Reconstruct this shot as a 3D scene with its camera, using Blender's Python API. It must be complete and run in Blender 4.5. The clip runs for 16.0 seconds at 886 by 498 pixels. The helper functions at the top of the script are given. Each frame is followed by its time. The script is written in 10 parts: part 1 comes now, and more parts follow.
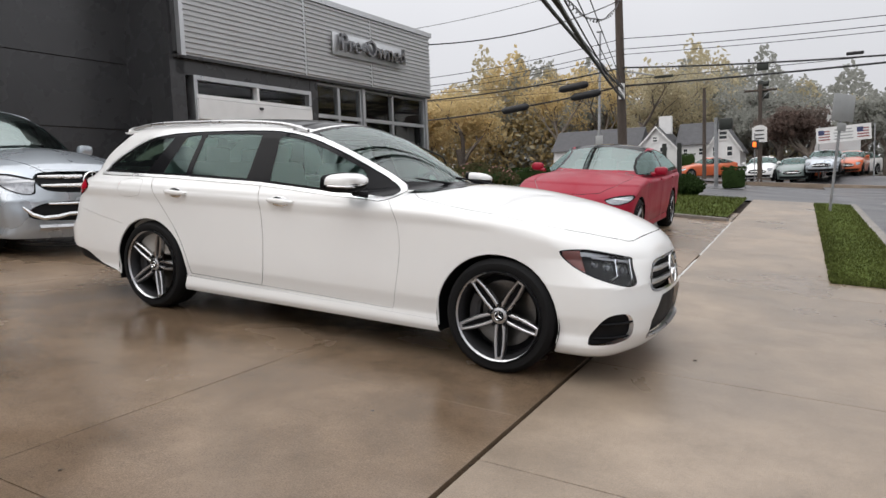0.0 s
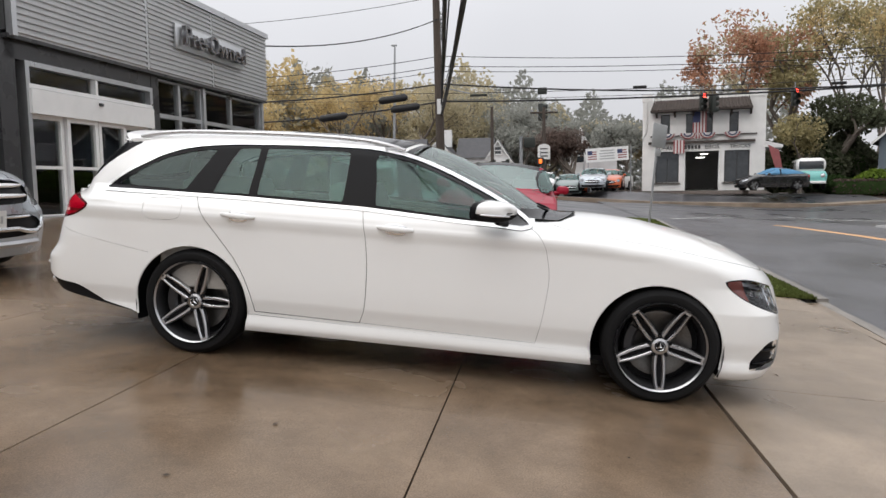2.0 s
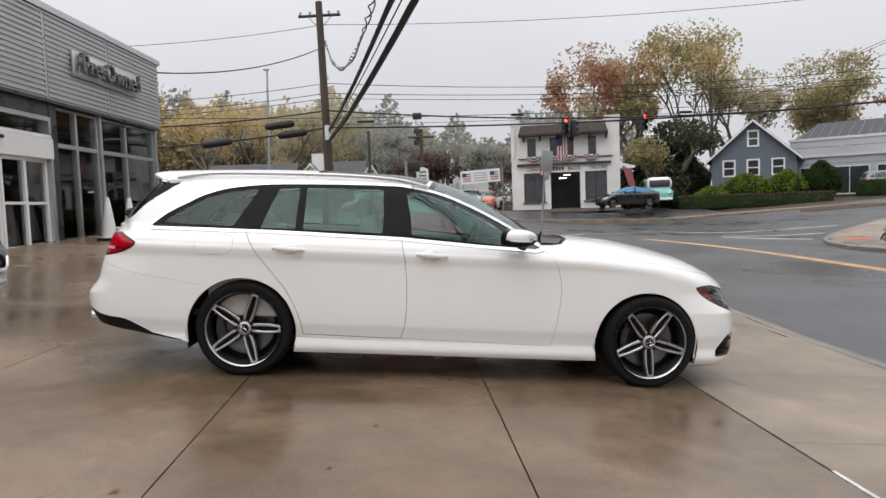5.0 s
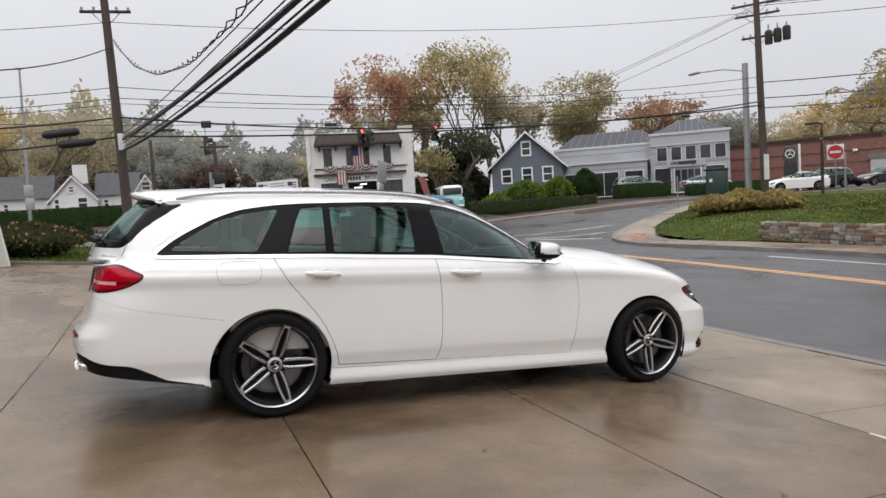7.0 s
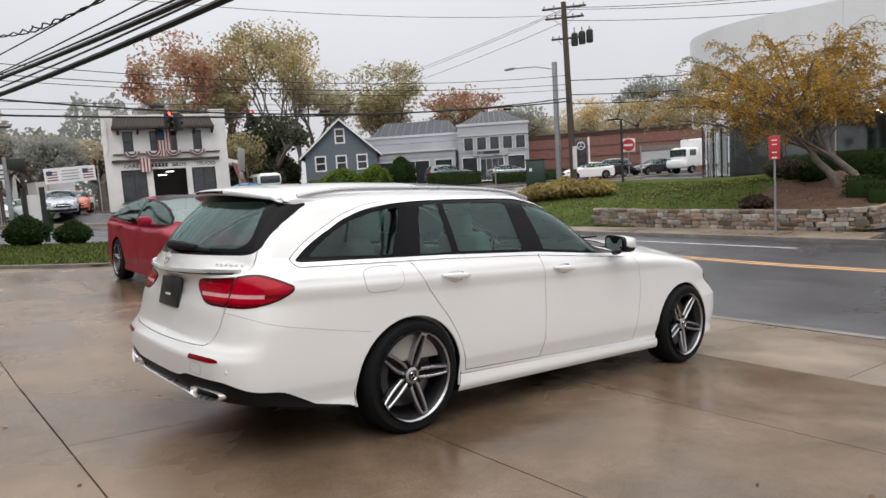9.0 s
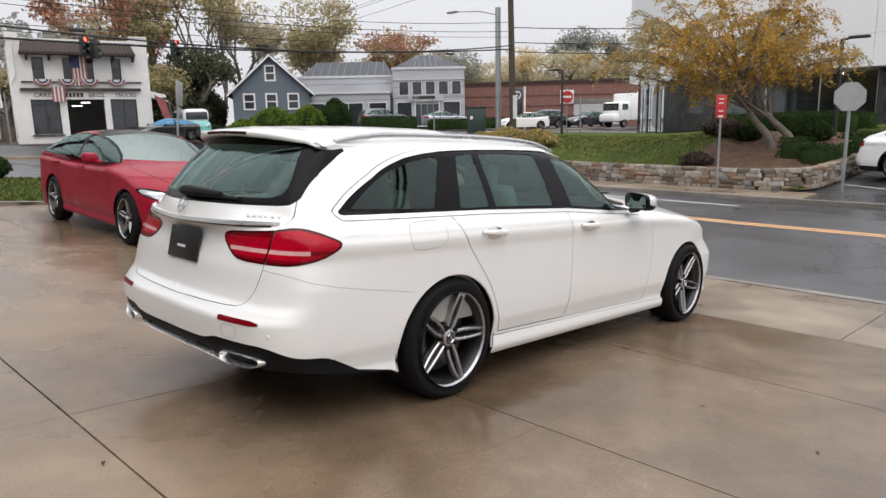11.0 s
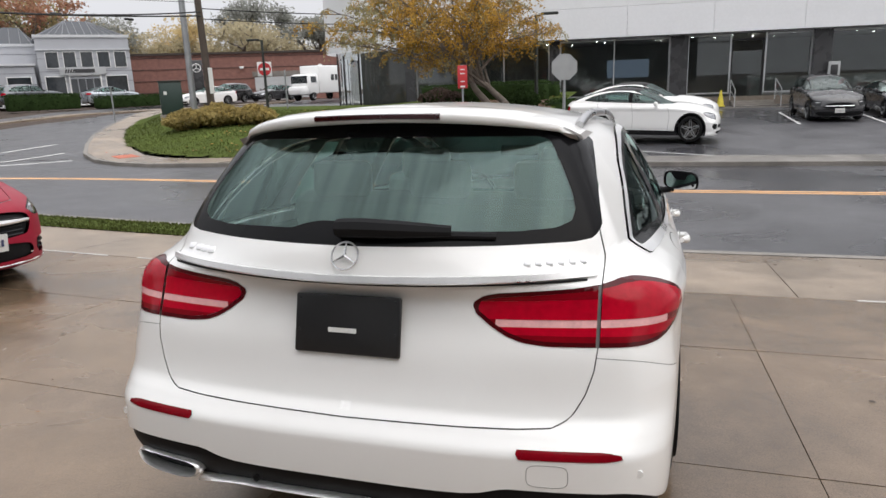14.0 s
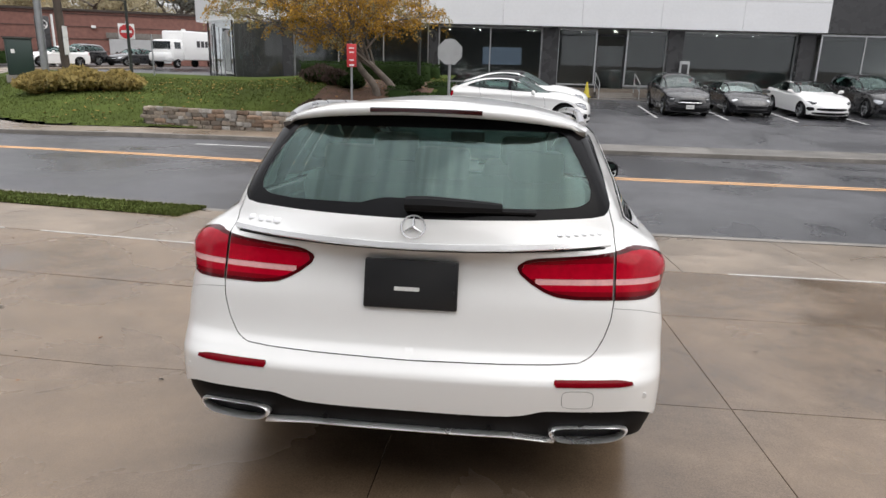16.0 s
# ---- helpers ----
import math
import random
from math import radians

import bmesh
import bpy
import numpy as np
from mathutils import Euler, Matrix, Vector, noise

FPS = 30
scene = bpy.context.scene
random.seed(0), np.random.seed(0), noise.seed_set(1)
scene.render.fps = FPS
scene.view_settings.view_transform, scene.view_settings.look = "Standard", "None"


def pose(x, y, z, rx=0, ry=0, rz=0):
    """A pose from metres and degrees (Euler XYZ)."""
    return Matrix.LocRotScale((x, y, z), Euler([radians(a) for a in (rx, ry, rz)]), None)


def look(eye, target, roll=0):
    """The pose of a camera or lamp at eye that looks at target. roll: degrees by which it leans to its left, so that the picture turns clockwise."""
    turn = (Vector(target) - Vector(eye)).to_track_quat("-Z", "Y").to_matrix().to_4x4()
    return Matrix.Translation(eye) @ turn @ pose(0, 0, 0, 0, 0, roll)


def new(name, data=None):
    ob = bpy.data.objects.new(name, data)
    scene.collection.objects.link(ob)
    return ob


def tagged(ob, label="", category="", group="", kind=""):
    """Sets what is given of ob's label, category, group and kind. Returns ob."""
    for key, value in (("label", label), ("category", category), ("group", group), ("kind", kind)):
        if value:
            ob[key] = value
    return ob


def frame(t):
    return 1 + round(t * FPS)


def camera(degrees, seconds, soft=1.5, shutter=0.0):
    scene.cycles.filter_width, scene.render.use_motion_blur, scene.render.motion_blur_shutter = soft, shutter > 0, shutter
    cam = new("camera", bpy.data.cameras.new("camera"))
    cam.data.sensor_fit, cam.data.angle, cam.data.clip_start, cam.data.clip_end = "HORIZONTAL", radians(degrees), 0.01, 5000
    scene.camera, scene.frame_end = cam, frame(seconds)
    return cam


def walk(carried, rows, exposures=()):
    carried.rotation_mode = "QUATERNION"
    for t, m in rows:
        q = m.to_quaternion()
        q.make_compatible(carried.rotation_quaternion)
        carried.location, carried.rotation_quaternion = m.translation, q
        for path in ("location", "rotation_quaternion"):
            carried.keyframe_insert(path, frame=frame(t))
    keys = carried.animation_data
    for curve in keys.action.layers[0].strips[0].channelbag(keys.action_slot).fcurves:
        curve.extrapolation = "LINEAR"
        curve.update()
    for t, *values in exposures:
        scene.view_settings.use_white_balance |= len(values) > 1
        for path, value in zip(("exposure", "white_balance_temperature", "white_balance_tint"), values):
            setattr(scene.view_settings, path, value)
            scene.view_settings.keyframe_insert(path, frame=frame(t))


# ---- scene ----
cam = camera(66.3, 16.0)
PATH = [
    (0, (4.503, -4.485, 0.871), (3.57, -2.726, 0.683), -2.1),
    (0.5, (3.919, -4.607, 0.942), (3.126, -2.777, 0.79), -2.7),
    (1, (3.363, -4.805, 0.988), (2.752, -2.906, 0.841), -1.9),
    (1.5, (2.802, -4.837, 1.0), (2.36, -2.895, 0.817), -0.4),
    (2, (2.245, -4.957, 1.061), (1.963, -2.986, 0.875), -0.8),
    (2.5, (1.807, -4.981, 1.098), (1.7, -2.993, 0.91), -2.1),
    (3, (1.452, -5.135, 1.137), (1.399, -3.145, 0.94), -3.5),
    (3.2, (1.387, -5.229, 1.154), (1.341, -3.239, 0.956), -3.8),
    (5.3, (1.066, -5.722, 1.17), (1.264, -3.736, 1.046), -1.3),
    (5.5, (0.889, -5.712, 1.177), (1.169, -3.735, 1.055), -1.3),
    (6, (0.45, -5.573, 1.189), (0.879, -3.624, 1.064), -2.0),
    (6.5, (-0.015, -5.392, 1.245), (0.549, -3.477, 1.134), -2.7),
    (7, (-0.549, -5.238, 1.302), (0.204, -3.391, 1.163), -3.6),
    (7.5, (-1.042, -4.966, 1.358), (-0.176, -3.168, 1.232), -4.0),
    (8, (-1.551, -4.72, 1.425), (-0.491, -3.033, 1.252), -4.0),
    (8.5, (-1.915, -4.349, 1.453), (-0.729, -2.749, 1.27), -3.4),
    (9, (-2.279, -4.029, 1.494), (-1.014, -2.495, 1.28), -3.6),
    (9.2, (-2.488, -3.952, 1.535), (-1.205, -2.436, 1.298), -3.7),
    (11.3, (-2.569, -3.239, 1.534), (-1.129, -1.909, 1.134), -0.7),
    (11.5, (-2.57, -3.129, 1.501), (-1.103, -1.833, 1.091), -0.5),
    (12, (-2.568, -2.665, 1.519), (-1.017, -1.466, 1.127), -1.1),
    (12.5, (-2.55, -2.184, 1.537), (-0.909, -1.111, 1.142), -2.0),
    (13, (-2.519, -1.697, 1.538), (-0.801, -0.762, 1.117), -0.9),
    (13.5, (-2.61, -1.23, 1.579), (-0.799, -0.511, 1.129), -1.1),
    (14, (-2.656, -0.785, 1.578), (-0.8, -0.213, 1.099), -2.1),
    (14.5, (-2.901, -0.475, 1.621), (-0.978, -0.173, 1.163), -1.7),
    (15, (-3.113, -0.337, 1.661), (-1.199, -0.082, 1.141), 0.3),
    (15.5, (-3.172, -0.31, 1.66), (-1.26, -0.086, 1.119), 0.9),
    (16, (-3.166, -0.307, 1.661), (-1.249, -0.122, 1.121), 1.5),
]
walk(cam, [(t, look(eye, target, roll)) for t, eye, target, roll in PATH], [(0, 0.08), (3, 0.08), (6, 0.0), (9, 0.08), (11.5, 0.25), (14, 0.22), (16, 0.27)])

# ---- light: a dull overcast sky, brightest overhead, with a weak wide sun behind it ----
world = bpy.data.worlds.new("overcast")
scene.world = world
world.use_nodes = True
wn, wl = world.node_tree.nodes, world.node_tree.links
wn.clear()
sky = wn.new("ShaderNodeTexSky")
sky.sky_type, sky.sun_disc = "NISHITA", False
sky.sun_elevation, sky.sun_rotation = radians(42), radians(200)
sky.air_density, sky.dust_density, sky.ozone_density = 1.0, 8.0, 1.0
geo = wn.new("ShaderNodeTexCoord")
sep = wn.new("ShaderNodeSeparateXYZ")
wl.new(geo.outputs["Generated"], sep.inputs[0])
lift = wn.new("ShaderNodeMath")
lift.operation = "MAXIMUM"
lift.inputs[1].default_value = 0.0
wl.new(sep.outputs["Z"], lift.inputs[0])
powr = wn.new("ShaderNodeMath")
powr.operation = "POWER"
powr.inputs[1].default_value = 1.7
wl.new(lift.outputs[0], powr.inputs[0])
cloud = wn.new("ShaderNodeMixRGB")
cloud.inputs["Color1"].default_value = (0.68, 0.685, 0.72, 1)
cloud.inputs["Color2"].default_value = (2.05, 2.05, 2.10, 1)
wl.new(powr.outputs[0], cloud.inputs["Fac"])
veil = wn.new("ShaderNodeTexNoise")
veil.inputs["Scale"].default_value, veil.inputs["Detail"].default_value = 2.2, 3
wl.new(geo.outputs["Generated"], veil.inputs["Vector"])
vr = wn.new("ShaderNodeMapRange")
vr.inputs["From Min"].default_value, vr.inputs["From Max"].default_value = 0.3, 0.7
vr.inputs["To Min"].default_value, vr.inputs["To Max"].default_value = 0.95, 1.04
wl.new(veil.outputs["Fac"], vr.inputs["Value"])
tone = wn.new("ShaderNodeVectorMath")
tone.operation = "SCALE"
wl.new(cloud.outputs[0], tone.inputs[0])
wl.new(vr.outputs[0], tone.inputs["Scale"])
haze = wn.new("ShaderNodeMixRGB")
haze.inputs["Fac"].default_value = 0.94
dim = wn.new("ShaderNodeVectorMath")
dim.operation = "SCALE"
dim.inputs["Scale"].default_value = 0.12
wl.new(sky.outputs[0], dim.inputs[0])
wl.new(dim.outputs[0], haze.inputs["Color1"])
wl.new(tone.outputs[0], haze.inputs["Color2"])
bgn = wn.new("ShaderNodeBackground")
bgn.inputs["Strength"].default_value = 1.0
wl.new(haze.outputs[0], bgn.inputs["Color"])
wout = wn.new("ShaderNodeOutputWorld")
wl.new(bgn.outputs[0], wout.inputs["Surface"])
sun = new("sun", bpy.data.lights.new("sun", "SUN"))
sun.data.energy, sun.data.angle, sun.data.color = 0.8, radians(60), (1.0, 0.97, 0.93)
sun.matrix_basis = look((0, 0, 20), (6, 9, 2))

# ---- small builders ----
class Mesh:
    """Gathers faces, then becomes one mesh object."""

    def __init__(self):
        self.v, self.f = [], []

    def add(self, verts, faces):
        n = len(self.v)
        self.v += [tuple(p) for p in verts]
        self.f += [tuple(i + n for i in f) for f in faces]
        return self

    def box(self, c, s, rz=0.0, m=None):
        x, y, z = (k / 2 for k in s)
        p = [Vector((i * x, j * y, k * z)) for i in (-1, 1) for j in (-1, 1) for k in (-1, 1)]
        t = Matrix.Translation(c) @ Matrix.Rotation(radians(rz), 4, "Z")
        if m is not None:
            t = m @ t
        return self.add([t @ q for q in p], [(0, 1, 3, 2), (4, 6, 7, 5), (0, 4, 5, 1), (2, 3, 7, 6), (0, 2, 6, 4), (1, 5, 7, 3)])

    def round_box(self, c, s, r=0.02, n=3, m=None, rz=0.0):
        """A box with its upright edges rounded and its top and bottom edges chamfered."""
        x, y, z = (k / 2 for k in s)
        r = min(r, x * 0.99, y * 0.99, z * 0.99)
        ring = []
        for cx, cy, a0 in ((x - r, y - r, 0), (r - x, y - r, 90), (r - x, r - y, 180), (x - r, r - y, 270)):
            for i in range(n + 1):
                a = radians(a0 + 90 * i / n)
                ring.append((cx, cy, math.cos(a), math.sin(a)))
        t = Matrix.Translation(c) @ Matrix.Rotation(radians(rz), 4, "Z")
        if m is not None:
            t = m @ t
        levels = [(-z, 0.0), (-z + r * 0.3, 0.72), (-z + r, 1.0), (z - r, 1.0), (z - r * 0.3, 0.72), (z, 0.0)]
        verts = [t @ Vector((cx + r * k * ca, cy + r * k * sa, h)) for h, k in levels for cx, cy, ca, sa in ring]
        return self.add(verts, loft_faces(len(levels), len(ring), True, True))

    def cyl(self, a, b, r0, r1=None, n=12):
        r1 = r0 if r1 is None else r1
        a, b = Vector(a), Vector(b)
        q = (b - a).to_track_quat("Z", "Y").to_matrix()
        verts = [p + q @ Vector((r * math.cos(6.2832 * i / n), r * math.sin(6.2832 * i / n), 0)) for p, r in ((a, r0), (b, r1)) for i in range(n)]
        return self.add(verts, loft_faces(2, n, True, True))

    def tube(self, pts, r, n=6, caps=True):
        """A round bar along points; r is a number or one number for each point."""
        pts = [Vector(p) for p in pts]
        rs = r if isinstance(r, (list, tuple)) else [r] * len(pts)
        verts = []
        side = None
        for i, p in enumerate(pts):
            d = (pts[min(i + 1, len(pts) - 1)] - pts[max(i - 1, 0)]).normalized()
            if side is None:
                side = d.cross(Vector((0, 0, 1)) if abs(d.z) < 0.9 else Vector((1, 0, 0))).normalized()
            side = (side - d * side.dot(d)).normalized()
            up = d.cross(side)
            verts += [p + rs[i] * (math.cos(6.2832 * k / n) * side + math.sin(6.2832 * k / n) * up) for k in range(n)]
        return self.add(verts, loft_faces(len(pts), n, True, caps))

    def lathe(self, profile, n=48, axis="Y", at=(0, 0, 0), m=None):
        """Turns (radius, along) pairs round an axis."""
        verts = []
        for r, h in profile:
            for i in range(n):
                a = 6.283185 * i / n
                p = {"Y": (r * math.cos(a), h, r * math.sin(a)), "Z": (r * math.cos(a), r * math.sin(a), h), "X": (h, r * math.cos(a), r * math.sin(a))}[axis]
                p = Vector(p) + Vector(at)
                verts.append(m @ p if m is not None else p)
        return self.add(verts, loft_faces(len(profile), n, True, False))

    def prism(self, poly, axis, a, b, m=None):
        """A polygon given in the two other axes, drawn out along an axis from a to b."""
        def put(u, v, h):
            p = {"X": (h, u, v), "Y": (u, h, v), "Z": (u, v, h)}[axis]
            return m @ Vector(p) if m is not None else p
        n = len(poly)
        verts = [put(u, v, a) for u, v in poly] + [put(u, v, b) for u, v in poly]
        return self.add(verts, [(i, (i + 1) % n, n + (i + 1) % n, n + i) for i in range(n)] + [tuple(range(n))[::-1], tuple(range(n, 2 * n))])

    def mesh(self, name, mat, smooth=30.0, fix=True):
        me = bpy.data.meshes.new(name)
        me.from_pydata(self.v, [], self.f)
        if fix:
            bm = bmesh.new()
            bm.from_mesh(me)
            bmesh.ops.recalc_face_normals(bm, faces=bm.faces)
            bm.to_mesh(me)
            bm.free()
        me.materials.append(mat)
        if smooth:
            me.polygons.foreach_set("use_smooth", [True] * len(me.polygons))
            me.set_sharp_from_angle(angle=radians(smooth))
        return me


def loft_faces(rows, n, closed=True, caps=False):
    k = n if closed else n - 1
    f = [(r * n + i, r * n + (i + 1) % n, (r + 1) * n + (i + 1) % n, (r + 1) * n + i) for r in range(rows - 1) for i in range(k)]
    if caps:
        f += [tuple(range(n))[::-1], tuple(range((rows - 1) * n, rows * n))]
    return f


def part(name, me, mat, parent, label="", smooth=30.0):
    """Links a Mesh, or finished mesh data, as one object under a thing or a part."""
    ob = new(name, me.mesh(name, mat, smooth) if isinstance(me, Mesh) else me)
    ob.parent = parent
    return tagged(ob, label)


def thing(name, m, label, category, group="", kind=""):
    ob = new(name)
    ob.empty_display_size = 0.1
    ob.matrix_basis = m
    return tagged(ob, label, category, group, kind)


def solid(name, me, mat, label, category, group="", kind="", m=None, smooth=30.0):
    """A thing that is one mesh."""
    ob = new(name, me.mesh(name, mat, smooth) if isinstance(me, Mesh) else me)
    if m is not None:
        ob.matrix_basis = m
    return tagged(ob, label, category, group, kind)


def text_mesh(body, size, depth, mat, name="lettering"):
    """Raised letters in the built-in font, in the xz plane, facing -y, from x = 0."""
    cu = bpy.data.curves.new(name, "FONT")
    cu.body, cu.size, cu.extrude, cu.resolution_u = body, size, depth / 2, 2
    ob = bpy.data.objects.new(name, cu)
    scene.collection.objects.link(ob)
    bpy.context.view_layer.update()
    me = bpy.data.meshes.new_from_object(ob.evaluated_get(bpy.context.evaluated_depsgraph_get()))
    bpy.data.objects.remove(ob)
    me.transform(Matrix.Rotation(radians(90), 4, "X"))
    me.materials.clear()
    me.materials.append(mat)
    me.name = name
    return me

# ---- materials ----
def nodes_of(name):
    m = bpy.data.materials.new(name)
    m.use_nodes = True
    n, l = m.node_tree.nodes, m.node_tree.links
    return m, n, l, n["Principled BSDF"]


def paint(name, color, rough=0.5, metal=0.0, coat=0.0, vary=0.08, scale=3.0, fine=60.0, bump=0.0, island=0.0, spec=None, rvary=0.08, stretch=None, obj_rand=0.0):
    """A surface with variation at two scales, in metres, and fine relief."""
    m, n, l, b = nodes_of(name)
    co = n.new("ShaderNodeTexCoord")
    src = co.outputs["Object"]
    if stretch:
        mp = n.new("ShaderNodeMapping")
        mp.inputs["Scale"].default_value = stretch
        l.new(src, mp.inputs["Vector"])
        src = mp.outputs[0]
    a, c = n.new("ShaderNodeTexNoise"), n.new("ShaderNodeTexNoise")
    a.inputs["Scale"].default_value, a.inputs["Detail"].default_value = scale, 5
    c.inputs["Scale"].default_value, c.inputs["Detail"].default_value = fine, 3
    for q in (a, c):
        l.new(src, q.inputs["Vector"])
    mix = n.new("ShaderNodeMath")
    mix.operation = "MULTIPLY_ADD"
    mix.inputs[1].default_value = 0.45
    l.new(c.outputs["Fac"], mix.inputs[0])
    half = n.new("ShaderNodeMath")
    half.operation = "MULTIPLY"
    half.inputs[1].default_value = 0.55
    l.new(a.outputs["Fac"], half.inputs[0])
    l.new(half.outputs[0], mix.inputs[2])
    val = n.new("ShaderNodeMapRange")
    val.inputs["From Min"].default_value, val.inputs["From Max"].default_value = 0.3, 0.7
    val.inputs["To Min"].default_value, val.inputs["To Max"].default_value = 1 - 2 * vary, 1 + 2 * vary
    l.new(mix.outputs[0], val.inputs["Value"])
    out = val.outputs[0]
    for amount, node, sock in ((island, "ShaderNodeNewGeometry", "Random Per Island"), (obj_rand, "ShaderNodeObjectInfo", "Random")):
        if amount:
            g = n.new(node)
            r = n.new("ShaderNodeMapRange")
            r.inputs["To Min"].default_value, r.inputs["To Max"].default_value = 1 - amount, 1 + amount
            l.new(g.outputs[sock], r.inputs["Value"])
            k = n.new("ShaderNodeMath")
            k.operation = "MULTIPLY"
            l.new(out, k.inputs[0])
            l.new(r.outputs[0], k.inputs[1])
            out = k.outputs[0]
    col = n.new("ShaderNodeVectorMath")
    col.operation = "SCALE"
    col.inputs[0].default_value = color
    l.new(out, col.inputs["Scale"])
    l.new(col.outputs[0], b.inputs["Base Color"])
    rr = n.new("ShaderNodeMapRange")
    rr.inputs["From Min"].default_value, rr.inputs["From Max"].default_value = 0.3, 0.7
    rr.inputs["To Min"].default_value, rr.inputs["To Max"].default_value = max(0.02, rough - rvary), min(1, rough + rvary)
    l.new(a.outputs["Fac"], rr.inputs["Value"])
    l.new(rr.outputs[0], b.inputs["Roughness"])
    b.inputs["Metallic"].default_value = metal
    if spec is not None:
        b.inputs["Specular IOR Level"].default_value = spec
    if coat:
        b.inputs["Coat Weight"].default_value, b.inputs["Coat Roughness"].default_value = coat, 0.03
    if bump:
        bp = n.new("ShaderNodeBump")
        bp.inputs["Strength"].default_value, bp.inputs["Distance"].default_value = 1.0, bump
        l.new(mix.outputs[0], bp.inputs["Height"])
        l.new(bp.outputs[0], b.inputs["Normal"])
    return m


def pane(name, tint, rough=0.02, ior=1.5, sheen=(1, 1, 1), streak=0.0):
    """Clear or tinted glass: what lies behind shows through, dimmed, under a gloss that grows at grazing angles."""
    m, n, l, b = nodes_of(name)
    n.remove(b)
    t, g, x, fr = n.new("ShaderNodeBsdfTransparent"), n.new("ShaderNodeBsdfGlossy"), n.new("ShaderNodeMixShader"), n.new("ShaderNodeFresnel")
    t.inputs["Color"].default_value = (*tint, 1)
    g.inputs["Roughness"].default_value = rough
    g.inputs["Color"].default_value = (*sheen, 1)
    fr.inputs["IOR"].default_value = ior
    if streak:
        # rain running down the glass
        co, mp, tx, va, ro = n.new("ShaderNodeTexCoord"), n.new("ShaderNodeMapping"), n.new("ShaderNodeTexNoise"), n.new("ShaderNodeMapRange"), n.new("ShaderNodeMapRange")
        mp.inputs["Scale"].default_value = (0.6, 26, 0.6)
        tx.inputs["Scale"].default_value, tx.inputs["Detail"].default_value = 1.0, 5
        va.inputs["From Min"].default_value, va.inputs["From Max"].default_value = 0.38, 0.62
        va.inputs["To Min"].default_value, va.inputs["To Max"].default_value = 1 - streak, 1.0
        ro.inputs["From Min"].default_value, ro.inputs["From Max"].default_value = 0.45, 0.68
        ro.inputs["To Min"].default_value, ro.inputs["To Max"].default_value = rough, rough + 0.22
        sc, sh = n.new("ShaderNodeVectorMath"), n.new("ShaderNodeVectorMath")
        l.new(co.outputs["Object"], mp.inputs["Vector"])
        l.new(mp.outputs[0], tx.inputs["Vector"])
        for q, c, sk in ((sc, tint, t), (sh, sheen, g)):
            q.operation = "SCALE"
            q.inputs[0].default_value = c
            l.new(va.outputs[0], q.inputs["Scale"])
            l.new(q.outputs[0], sk.inputs["Color"])
        l.new(tx.outputs["Fac"], va.inputs["Value"])
        l.new(tx.outputs["Fac"], ro.inputs["Value"])
        l.new(ro.outputs[0], g.inputs["Roughness"])
    l.new(fr.outputs[0], x.inputs["Fac"])
    l.new(t.outputs[0], x.inputs[1])
    l.new(g.outputs[0], x.inputs[2])
    l.new(x.outputs[0], n["Material Output"].inputs["Surface"])
    return m


def glow(name, color, strength):
    m, n, l, b = nodes_of(name)
    b.inputs["Base Color"].default_value = (*color, 1)
    b.inputs["Emission Color"].default_value = (*color, 1)
    b.inputs["Emission Strength"].default_value = strength
    return m


